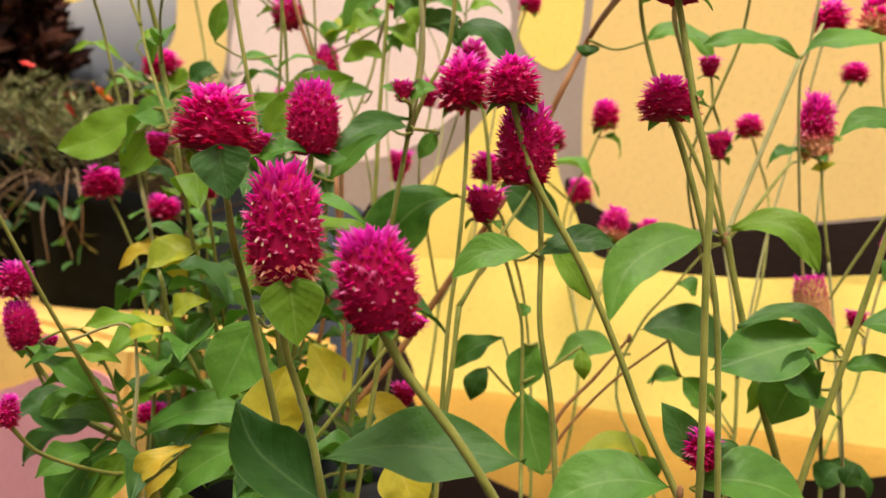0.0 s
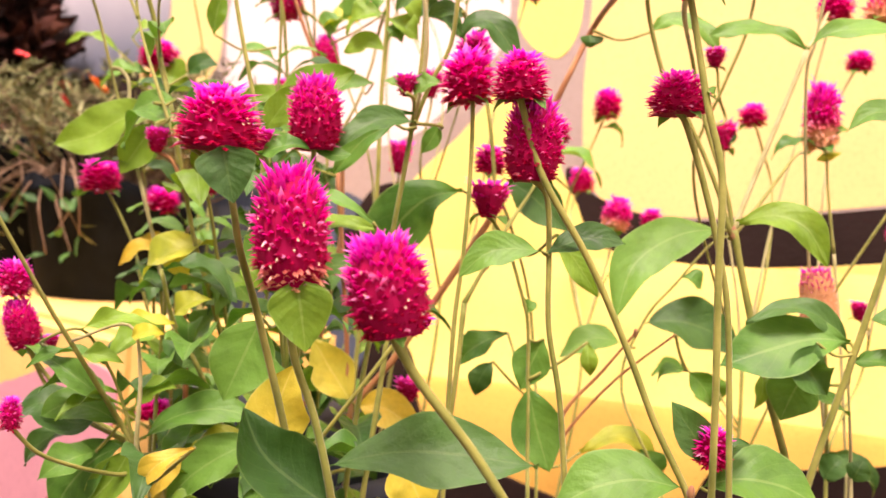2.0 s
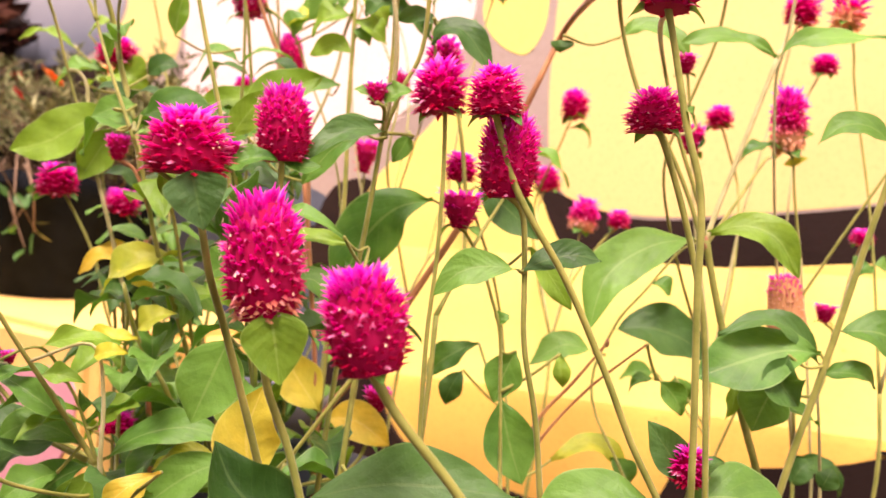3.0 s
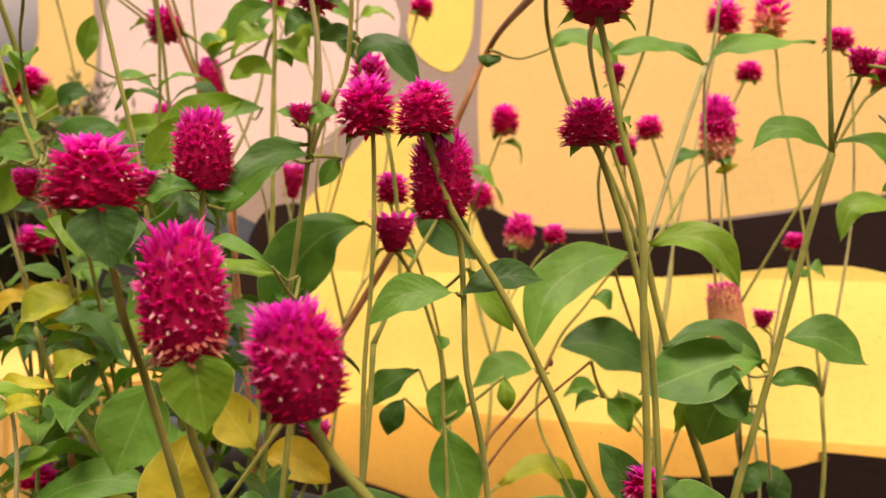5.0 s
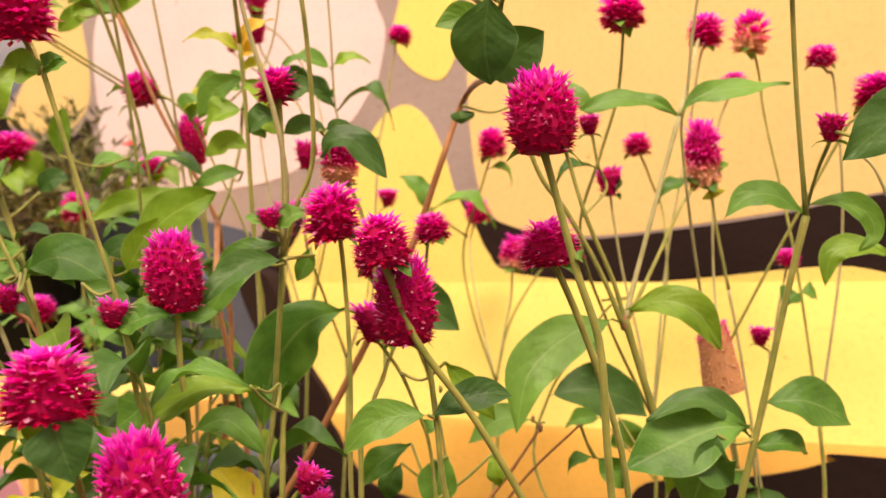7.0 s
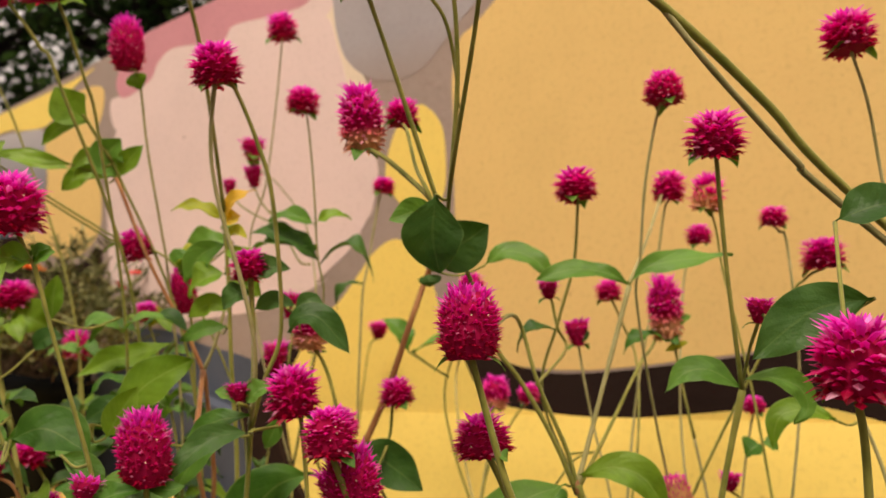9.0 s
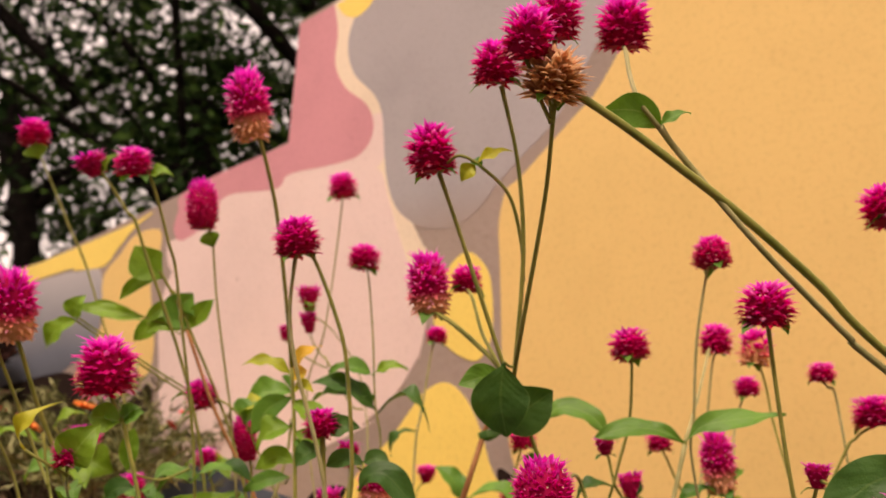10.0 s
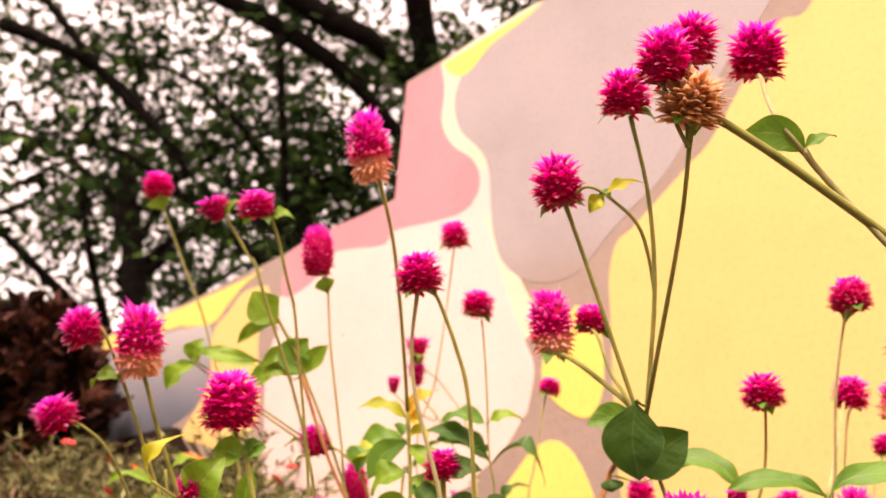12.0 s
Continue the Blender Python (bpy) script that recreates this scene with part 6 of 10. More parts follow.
stem("left", [(-0.625, 0.507, 0.866), (-0.631, 0.503, 0.858), (-0.637, 0.498, 0.816), (-0.63, 0.504, 0.764), (-0.601, 0.508, 0.675), (-0.516, 0.499, 0.545), (-0.516, 0.494, 0.36)], 0.00045, 0.00055)
stem("left", [(-0.526, 0.403, 0.742), (-0.521, 0.408, 0.74), (-0.503, 0.423, 0.698), (-0.495, 0.43, 0.66), (-0.48, 0.441, 0.614), (-0.45, 0.461, 0.545), (-0.45, 0.456, 0.36)], 0.00090, 0.00108)
stem("left", [(-0.568, 0.487, 0.731), (-0.565, 0.49, 0.728), (-0.556, 0.497, 0.704), (-0.528, 0.507, 0.642), (-0.472, 0.502, 0.545), (-0.472, 0.497, 0.36)], 0.00090, 0.00108)
stem("left", [(-0.333, 0.366, 0.738), (-0.332, 0.367, 0.735), (-0.328, 0.37, 0.715), (-0.329, 0.388, 0.646), (-0.365, 0.433, 0.545), (-0.365, 0.428, 0.36)], 0.00090, 0.00108)
stem("left", [(-0.358, 0.346, 0.762), (-0.348, 0.353, 0.754), (-0.339, 0.361, 0.721), (-0.364, 0.376, 0.716), (-0.394, 0.395, 0.706)], 0.00090, 0.00108, M_STEM_RED)
stem("left", [(-0.72, 0.628, 0.81), (-0.719, 0.629, 0.806), (-0.717, 0.627, 0.752), (-0.686, 0.61, 0.667), (-0.567, 0.551, 0.545), (-0.567, 0.546, 0.36)], 0.00090, 0.00108)
stem("left", [(-0.485, 0.694, 0.787), (-0.483, 0.694, 0.78), (-0.488, 0.692, 0.743), (-0.488, 0.667, 0.662), (-0.461, 0.582, 0.545), (-0.461, 0.577, 0.36)], 0.00063, 0.00076)
stem("left", [(-0.249, 0.335, 0.759), (-0.243, 0.339, 0.753), (-0.237, 0.342, 0.727), (-0.23, 0.344, 0.693), (-0.242, 0.361, 0.633), (-0.317, 0.415, 0.545), (-0.317, 0.41, 0.36)], 0.00100, 0.00120)
stem("left", [(-0.399, 0.346, 0.882), (-0.394, 0.349, 0.847), (-0.372, 0.347, 0.814), (-0.351, 0.350, 0.777), (-0.345, 0.354, 0.757), (-0.335, 0.361, 0.711), (-0.325, 0.368, 0.679), (-0.324, 0.381, 0.645), (-0.324, 0.393, 0.609), (-0.362, 0.437, 0.544), (-0.362, 0.432, 0.359)], 0.00060, 0.00180)
stem("left", [(-0.447, 0.363, 0.822), (-0.442, 0.367, 0.821), (-0.433, 0.368, 0.812), (-0.426, 0.366, 0.792), (-0.423, 0.369, 0.767), (-0.408, 0.379, 0.710), (-0.393, 0.389, 0.652), (-0.378, 0.401, 0.624), (-0.363, 0.412, 0.586), (-0.349, 0.422, 0.545), (-0.343, 0.473, 0.358)], 0.0011, 0.0013, M_STEM_PALE)
stem("left", [(-0.395, 0.395, 0.714), (-0.392, 0.397, 0.653), (-0.388, 0.4, 0.601), (-0.385, 0.402, 0.525), (-0.385, 0.397, 0.36)], 0.00160, 0.00192, M_STEM_RED)
stem("tall", [(-0.303, 0.331, 0.905), (-0.3, 0.332, 0.903), (-0.296, 0.337, 0.885)], 0.00100, 0.00120)
stem("tall", [(-0.295, 0.338, 0.886), (-0.281, 0.344, 0.829), (-0.266, 0.351, 0.769), (-0.258, 0.353, 0.722), (-0.249, 0.357, 0.686), (-0.232, 0.365, 0.55), (-0.232, 0.36, 0.36)], 0.00100, 0.00125)
stem("lowleft", [(-0.302, 0.31, 0.6), (-0.294, 0.317, 0.578), (-0.285, 0.324, 0.558), (-0.285, 0.319, 0.36)], 0.00200, 0.00240)
stem("lowleft", [(-0.322, 0.205, 0.770), (-0.308, 0.222, 0.734), (-0.303, 0.237, 0.707), (-0.303, 0.261, 0.67), (-0.304, 0.284, 0.638), (-0.308, 0.305, 0.61), (-0.302, 0.31, 0.6)], 0.00052, 0.00156)
stem("lowleft", [(-0.371, 0.295, 0.643), (-0.327, 0.268, 0.653), (-0.317, 0.284, 0.66), (-0.31, 0.297, 0.64), (-0.308, 0.305, 0.622), (-0.302, 0.31, 0.6)], 0.00032, 0.00096)
stem("lowleft", [(-0.303, 0.271, 0.656), (-0.275, 0.286, 0.667), (-0.27, 0.291, 0.643), (-0.269, 0.291, 0.61), (-0.271, 0.296, 0.583), (-0.284, 0.316, 0.545), (-0.284, 0.311, 0.36)], 0.00044, 0.00132, M_STEM_PALE)
stem("lowleft", [(-0.381, 0.287, 0.643), (-0.374, 0.292, 0.631), (-0.356, 0.308, 0.607), (-0.338, 0.323, 0.596), (-0.325, 0.332, 0.578), (-0.309, 0.34, 0.545), (-0.309, 0.335, 0.36)], 0.00110, 0.00132)
stem("lowleft", [(-0.403, 0.386, 0.587), (-0.402, 0.388, 0.584), (-0.397, 0.392, 0.562), (-0.397, 0.387, 0.36)], 0.00090, 0.00108)
stem("lowleft", [(-0.275, 0.496, 0.612), (-0.278, 0.493, 0.589), (-0.281, 0.476, 0.571), (-0.29, 0.415, 0.545), (-0.29, 0.41, 0.36)], 0.00090, 0.00108)
stem("lowleft", [(-0.183, 0.392, 0.671), (-0.187, 0.39, 0.67), (-0.194, 0.384, 0.656), (-0.218, 0.369, 0.614), (-0.262, 0.35, 0.545), (-0.262, 0.345, 0.36)], 0.00090, 0.00108)
stem("farleft", [(-0.69, 0.484, 1.183), (-0.693, 0.493, 1.168), (-0.689, 0.522, 1.103), (-0.685, 0.552, 1.032), (-0.653, 0.586, 0.84), (-0.547, 0.523, 0.545), (-0.547, 0.518, 0.36)], 0.00090, 0.00108)
stem("farleft", [(-0.383, 0.399, 1.067), (-0.375, 0.407, 1.066), (-0.375, 0.424, 1.019), (-0.379, 0.437, 0.978), (-0.394, 0.464, 0.804), (-0.411, 0.445, 0.545), (-0.411, 0.44, 0.36)], 0.00090, 0.00108)
stem("farleft", [(-0.443, 0.405, 1.081), (-0.439, 0.408, 1.081), (-0.432, 0.426, 1.052), (-0.429, 0.439, 1.026), (-0.416, 0.49, 0.839), (-0.411, 0.472, 0.545), (-0.411, 0.467, 0.36)], 0.00100, 0.00120)
stem("farleft", [(-0.403, 0.324, 0.945), (-0.401, 0.327, 0.943), (-0.402, 0.343, 0.901), (-0.400, 0.363, 0.852), (-0.394, 0.367, 0.823), (-0.373, 0.364, 0.790), (-0.345, 0.354, 0.755)], 0.00140, 0.00168)
stem("farleft", [(-0.424, 0.297, 0.966), (-0.416, 0.301, 0.975), (-0.413, 0.312, 0.953), (-0.411, 0.328, 0.916), (-0.407, 0.346, 0.869), (-0.394, 0.349, 0.847)], 0.00084, 0.00101)
stem("farleft", [(-0.478, 0.308, 0.914), (-0.473, 0.311, 0.919), (-0.460, 0.329, 0.904), (-0.455, 0.341, 0.884), (-0.457, 0.356, 0.856), (-0.450, 0.361, 0.830), (-0.443, 0.366, 0.804), (-0.423, 0.368, 0.769)], 0.00072, 0.00086)
stem("farleft", [(-0.295, 0.304, 0.863), (-0.316, 0.316, 0.852), (-0.362, 0.343, 0.846), (-0.395, 0.367, 0.827)], 0.00059, 0.00070)
stem("row", [(-0.311, 0.781, 0.64), (-0.307, 0.771, 0.58), (-0.317, 0.761, 0.47), (-0.317, 0.756, 0.36)], 0.00130, 0.00150)
stem("small", [(-0.13, 0.711, 0.64), (-0.126, 0.701, 0.58), (-0.136, 0.691, 0.47), (-0.136, 0.686, 0.36)], 0.00130, 0.00150)
stem("small", [(-0.065, 0.711, 0.591), (-0.061, 0.701, 0.531), (-0.071, 0.691, 0.47), (-0.071, 0.686, 0.36)], 0.00130, 0.00150)
stem("small", [(-0.019, 0.747, 0.64), (-0.015, 0.737, 0.58), (-0.025, 0.727, 0.47), (-0.025, 0.722, 0.36)], 0.00130, 0.00150)
stem("mid", [(-0.423, 0.701, 0.67), (-0.419, 0.691, 0.61), (-0.429, 0.681, 0.47), (-0.429, 0.676, 0.36)], 0.00130, 0.00150)
stem("mid", [(-0.189, 0.443, 0.686), (-0.185, 0.433, 0.626), (-0.195, 0.423, 0.47), (-0.195, 0.418, 0.36)], 0.00130, 0.00150)
stem("whorl", [(-0.437, 0.665, 0.7), (-0.433, 0.655, 0.64), (-0.443, 0.645, 0.47), (-0.443, 0.64, 0.36)], 0.00130, 0.00150)
stem("whorl", [(-0.203, 0.401, 0.706), (-0.202, 0.398, 0.7), (-0.198, 0.388, 0.64), (-0.208, 0.378, 0.47), (-0.208, 0.373, 0.36)], 0.00130, 0.00150)
leaf("tallnear", (-0.028, 0.386, 0.788), (-0.025, 0.389, 0.785), 0.0067, (0.358, -0.512, 0.781), "g", 0.12, 0.18, 0.45)
leaf("small", (-0.093, 0.75, 0.806), (-0.109, 0.737, 0.821), 0.0128, (0.358, -0.512, 0.781), "g", 0.12, 0.18, 0.45)
leaf("small", (-0.094, 0.749, 0.81), (-0.092, 0.751, 0.802), 0.0170, (0.594, -0.739, 0.318), "y", 0.12, 0.18, 0.45)
leaf("small", (-0.103, 0.74, 0.816), (-0.125, 0.724, 0.804), 0.0146, (0.372, -0.448, 0.813), "g", 0.12, 0.18, 0.45)
leaf("small", (-0.097, 0.748, 0.814), (-0.082, 0.76, 0.831), 0.0086, (0.372, -0.448, 0.813), "g", 0.12, 0.18, 0.45)
leaf("small", (-0.31, 0.781, 0.838), (-0.291, 0.794, 0.824), 0.0176, (0.177, -0.279, 0.944), "g", 0.25, 0.18, 0.45)
leaf("row", (-0.122, 0.613, 0.827), (-0.145, 0.596, 0.817), 0.0164, (0.246, -0.261, 0.934), "d", 0.2, 0.18, 0.45)
leaf("row", (-0.162, 0.721, 0.81), (-0.158, 0.725, 0.827), 0.0132, (0.372, -0.448, 0.813), "d", 0.12, 0.18, 0.45)
leaf("row", (-0.033, 0.759, 0.731), (-0.043, 0.751, 0.723), 0.0183, (0.372, -0.448, 0.813), "g", 0.12, 0.18, 0.45)
leaf("row", (-0.033, 0.759, 0.731), (-0.022, 0.766, 0.726), 0.0166, (0.372, -0.448, 0.813), "g", 0.12, 0.18, 0.45)
leaf("row", (-0.146, 0.629, 0.708), (-0.134, 0.638, 0.701), 0.0152, (0.347, -0.533, 0.771), "g", 0.12, 0.18, 0.45)
stem("row", [(-0.167, 0.732, 0.632), (-0.147, 0.718, 0.615), (-0.127, 0.704, 0.6)], 0.0006, 0.0008)
leaf("row", (-0.167, 0.732, 0.632), (-0.159, 0.737, 0.606), 0.0273, (0.525, -0.796, 0.302), "g", 0.12, 0.18, 0.45)
stem("row", [(-0.178, 0.724, 0.632), (-0.152, 0.714, 0.613), (-0.127, 0.704, 0.595)], 0.0006, 0.0008)
leaf("row", (-0.178, 0.724, 0.632), (-0.203, 0.708, 0.628), 0.0150, (0.347, -0.533, 0.771), "g", 0.12, 0.18, 0.45)
leaf("low", (-0.035, 0.438, 0.628), (-0.023, 0.448, 0.639), 0.0111, (0.358, -0.512, 0.781), "d", 0.12, 0.18, 0.45)
leaf("low", (-0.065, 0.711, 0.591), (-0.035, 0.736, 0.56), 0.0238, (0.358, -0.512, 0.781), "d", 0.12, 0.18, 0.45)
leaf("low", (-0.064, 0.707, 0.571), (-0.054, 0.716, 0.59), 0.0197, (0.358, -0.512, 0.781), "d", 0.12, 0.18, 0.45)
stem("main", [(-0.225, 0.294, 0.615), (-0.248, 0.295, 0.598), (-0.271, 0.296, 0.583)], 0.0006, 0.0008)
leaf("main", (-0.225, 0.294, 0.615), (-0.243, 0.279, 0.59), 0.0111, (0.514, -0.672, 0.533), "o", 0.25, 0.18, 0.45)
leaf("lowleft", (-0.337, 0.362, 0.687), (-0.356, 0.346, 0.7), 0.0151, (0.514, -0.672, 0.533), "o", 0.12, 0.18, 0.45)
leaf("lowleft", (-0.33, 0.368, 0.67), (-0.309, 0.386, 0.688), 0.0253, (0.45, -0.61, 0.653), "l", 0.15, 0.18, 0.45)
leaf("lowleft", (-0.311, 0.335, 0.667), (-0.295, 0.347, 0.679), 0.0159, (0.45, -0.61, 0.653), "y", 0.15, 0.18, 0.45)
leaf("lowleft", (-0.317, 0.284, 0.66), (-0.286, 0.31, 0.666), 0.0118, (0.45, -0.61, 0.653), "l", 0.15, 0.18, 0.45)
leaf("lowleft", (-0.303, 0.277, 0.649), (-0.286, 0.291, 0.647), 0.0103, (0.45, -0.61, 0.653), "l", 0.15, 0.18, 0.45)
stem("lowleft", [(-0.255, 0.335, 0.7), (-0.252, 0.346, 0.692), (-0.249, 0.357, 0.686)], 0.0006, 0.0008)
leaf("lowleft", (-0.255, 0.335, 0.7), (-0.243, 0.345, 0.685), 0.0160, (0.45, -0.61, 0.653), "l", 0.15, 0.18, 0.45)
leaf("lowleft", (-0.274, 0.287, 0.661), (-0.262, 0.297, 0.665), 0.0101, (0.45, -0.61, 0.653), "y", 0.15, 0.18, 0.45)
leaf("lowleft", (-0.362, 0.303, 0.615), (-0.341, 0.32, 0.622), 0.0129, (0.45, -0.61, 0.653), "l", 0.15, 0.18, 0.45)
leaf("main", (-0.204, 0.58, 0.871), (-0.203, 0.58, 0.862), 0.0169, (0.372, -0.448, 0.813), "d", 0.12, 0.18, 0.45)
leaf("main", (-0.095, 0.427, 1.018), (-0.078, 0.44, 1.026), 0.0068, (0.567, -0.581, 0.584), "y", 0.12, 0.18, 0.45)
leaf("main", (-0.095, 0.427, 1.018), (-0.103, 0.423, 1.009), 0.0093, (0.688, -0.724, 0.049), "y", 0.12, 0.18, 0.45)
leaf("main", (-0.097, 0.425, 1.019), (-0.092, 0.43, 1.016), 0.0081, (0.567, -0.581, 0.584), "g", 0.12, 0.18, 0.45)
leaf("slant", (0.011, 0.437, 1.017), (0.024, 0.447, 1.024), 0.0070, (0.567, -0.581, 0.584), "g", 0.12, 0.18, 0.45)
stem("slant", [(0.087, 0.494, 0.879), (0.095, 0.459, 0.844), (0.104, 0.425, 0.811)], 0.0006, 0.0008)
leaf("slant", (0.087, 0.494, 0.879), (0.113, 0.512, 0.886), 0.0201, (0.489, -0.623, 0.611), "d", 0.12, 0.18, 0.45)
leaf("mid", (-0.229, 0.436, 0.872), (-0.21, 0.45, 0.877), 0.0147, (0.527, -0.691, 0.495), "d", 0.12, 0.18, 0.45)
leaf("mid", (-0.229, 0.436, 0.864), (-0.243, 0.425, 0.855), 0.0159, (0.5, -0.647, 0.575), "d", 0.12, 0.18, 0.45)
leaf("mid", (-0.224, 0.485, 0.823), (-0.224, 0.485, 0.825), 0.0117, (0.372, -0.448, 0.813), "d", 0.12, 0.18, 0.45)
leaf("mid", (-0.354, 0.626, 0.887), (-0.315, 0.653, 0.874), 0.0199, (0.116, -0.187, 0.975), "d", 0.35, 0.18, 0.45)
leaf("mid", (-0.354, 0.626, 0.89), (-0.401, 0.594, 0.92), 0.0226, (0.421, -0.643, 0.639), "d", 0.12, 0.18, 0.45)
leaf("mid", (-0.353, 0.624, 0.901), (-0.41, 0.587, 0.894), 0.0190, (0.347, -0.533, 0.771), "g", 0.12, 0.18, 0.45)
stem("mid", [(-0.419, 0.59, 0.91), (-0.427, 0.57, 0.893), (-0.435, 0.549, 0.878)], 0.0006, 0.0008)
leaf("mid", (-0.419, 0.59, 0.91), (-0.457, 0.565, 0.905), 0.0256, (0.47, -0.715, 0.517), "g", 0.12, 0.18, 0.45)
stem("mid", [(-0.423, 0.588, 0.914), (-0.431, 0.567, 0.899), (-0.438, 0.547, 0.885)], 0.0006, 0.0008)
leaf("mid", (-0.423, 0.588, 0.914), (-0.417, 0.591, 0.924), 0.0183, (0.347, -0.533, 0.771), "g", 0.12, 0.18, 0.45)
leaf("mid", (-0.215, 0.416, 0.799), (-0.203, 0.425, 0.81), 0.0153, (0.372, -0.448, 0.813), "g", 0.12, 0.18, 0.45)
leaf("mid", (-0.217, 0.414, 0.8), (-0.229, 0.406, 0.809), 0.0110, (0.372, -0.448, 0.813), "g", 0.12, 0.18, 0.45)
stem("mid", [(-0.35, 0.738, 0.804), (-0.339, 0.754, 0.79), (-0.328, 0.77, 0.777)], 0.0006, 0.0008)
leaf("mid", (-0.35, 0.738, 0.804), (-0.369, 0.727, 0.837), 0.0239, (0.388, -0.47, 0.793), "g", 0.12, 0.18, 0.45)
stem("mid", [(-0.352, 0.746, 0.803), (-0.34, 0.758, 0.789), (-0.328, 0.77, 0.777)], 0.0006, 0.0008)
leaf("mid", (-0.352, 0.746, 0.803), (-0.302, 0.781, 0.789), 0.0241, (0.27, -0.295, 0.916), "g", 0.2, 0.18, 0.45)
leaf("mid", (-0.384, 0.718, 0.87), (-0.406, 0.701, 0.849), 0.0104, (0.372, -0.448, 0.813), "d", 0.3, 0.18, 0.45)
leaf("whorl", (-0.325, 0.5, 0.918), (-0.356, 0.478, 0.929), 0.0139, (0.45, -0.566, 0.691), "y", 0.12, 0.18, 0.45)
leaf("whorl", (-0.325, 0.5, 0.918), (-0.308, 0.514, 0.94), 0.0131, (0.45, -0.566, 0.691), "o", 0.12, 0.18, 0.45)
leaf("whorl", (-0.325, 0.5, 0.914), (-0.316, 0.507, 0.921), 0.0231, (0.45, -0.566, 0.691), "o", 0.12, 0.18, 0.45)
leaf("whorl", (-0.324, 0.5, 0.906), (-0.311, 0.509, 0.905), 0.0154, (0.45, -0.566, 0.691), "y", 0.12, 0.18, 0.45)
leaf("whorl", (-0.324, 0.5, 0.898), (-0.302, 0.514, 0.874), 0.0193, (0.45, -0.566, 0.691), "l", 0.12, 0.18, 0.45)
leaf("whorl", (-0.323, 0.499, 0.879), (-0.346, 0.481, 0.865), 0.0231, (0.45, -0.566, 0.691), "l", 0.12, 0.18, 0.45)
leaf("whorl", (-0.322, 0.499, 0.875), (-0.302, 0.513, 0.862), 0.0193, (0.45, -0.566, 0.691), "l", 0.12, 0.18, 0.45)
leaf("whorl", (-0.322, 0.499, 0.87), (-0.312, 0.506, 0.859), 0.0154, (0.45, -0.566, 0.691), "g", 0.12, 0.18, 0.45)
leaf("whorl", (-0.352, 0.622, 0.921), (-0.384, 0.598, 0.928), 0.0176, (0.455, -0.565, 0.688), "g", 0.12, 0.18, 0.45)
leaf("whorl", (-0.352, 0.622, 0.921), (-0.327, 0.639, 0.926), 0.0127, (0.455, -0.565, 0.688), "l", 0.2, 0.18, 0.45)
stem("left", [(-0.534, 0.442, 0.979), (-0.5, 0.485, 0.939), (-0.466, 0.528, 0.901)], 0.0006, 0.0008)
leaf("left", (-0.534, 0.442, 0.979), (-0.523, 0.445, 0.998), 0.0197, (0.63, -0.652, 0.423), "l", 0.12, 0.18, 0.45)
stem("left", [(-0.531, 0.446, 0.979), (-0.497, 0.488, 0.94), (-0.463, 0.53, 0.903)], 0.0006, 0.0008)
leaf("left", (-0.531, 0.446, 0.979), (-0.557, 0.43, 0.956), 0.0197, (0.63, -0.652, 0.423), "l", 0.12, 0.18, 0.45)
leaf("left", (-0.456, 0.523, 1.054), (-0.453, 0.527, 1.039), 0.0176, (0.586, -0.789, 0.185), "l", 0.12, 0.18, 0.45)
leaf("left", (-0.464, 0.53, 0.903), (-0.49, 0.511, 0.909), 0.0181, (0.372, -0.448, 0.813), "l", 0.12, 0.18, 0.45)
leaf("left", (-0.437, 0.548, 0.883), (-0.426, 0.557, 0.904), 0.0316, (0.372, -0.448, 0.813), "g", 0.12, 0.18, 0.45)
leaf("left", (-0.442, 0.545, 0.892), (-0.415, 0.564, 0.897), 0.0208, (0.372, -0.448, 0.813), "y", 0.12, 0.18, 0.45)
leaf("left", (-0.536, 0.588, 0.84), (-0.52, 0.6, 0.849), 0.0286, (0.372, -0.448, 0.813), "y", 0.12, 0.18, 0.45)
leaf("left", (-0.415, 0.488, 0.815), (-0.437, 0.472, 0.809), 0.0250, (0.372, -0.448, 0.813), "g", 0.12, 0.18, 0.45)
leaf("left", (-0.247, 0.336, 0.757), (-0.227, 0.351, 0.765), 0.0151, (0.5, -0.647, 0.575), "g", 0.12, 0.18, 0.45)
leaf("left", (-0.247, 0.336, 0.757), (-0.261, 0.327, 0.768), 0.0139, (0.372, -0.448, 0.813), "g", 0.12, 0.18, 0.45)
leaf("left", (-0.625, 0.507, 0.866), (-0.601, 0.527, 0.845), 0.0367, (0.594, -0.739, 0.318), "l", 0.12, 0.18, 0.45)
leaf("left", (-0.631, 0.503, 0.858), (-0.666, 0.473, 0.845), 0.0315, (0.358, -0.512, 0.781), "g", 0.12, 0.18, 0.45)
stem("left", [(-0.645, 0.491, 0.889), (-0.635, 0.499, 0.876), (-0.625, 0.507, 0.866)], 0.0006, 0.0008)
leaf("left", (-0.645, 0.491, 0.889), (-0.621, 0.511, 0.902), 0.0158, (0.358, -0.512, 0.781), "l", 0.12, 0.18, 0.45)
stem("left", [(-0.654, 0.483, 0.877), (-0.643, 0.493, 0.865), (-0.631, 0.503, 0.855)], 0.0006, 0.0008)
leaf("left", (-0.654, 0.483, 0.877), (-0.693, 0.451, 0.884), 0.0116, (0.358, -0.512, 0.781), "l", 0.12, 0.18, 0.45)
leaf("tall", (-0.295, 0.338, 0.886), (-0.287, 0.344, 0.894), 0.0117, (0.372, -0.448, 0.813), "g", 0.12, 0.18, 0.45)
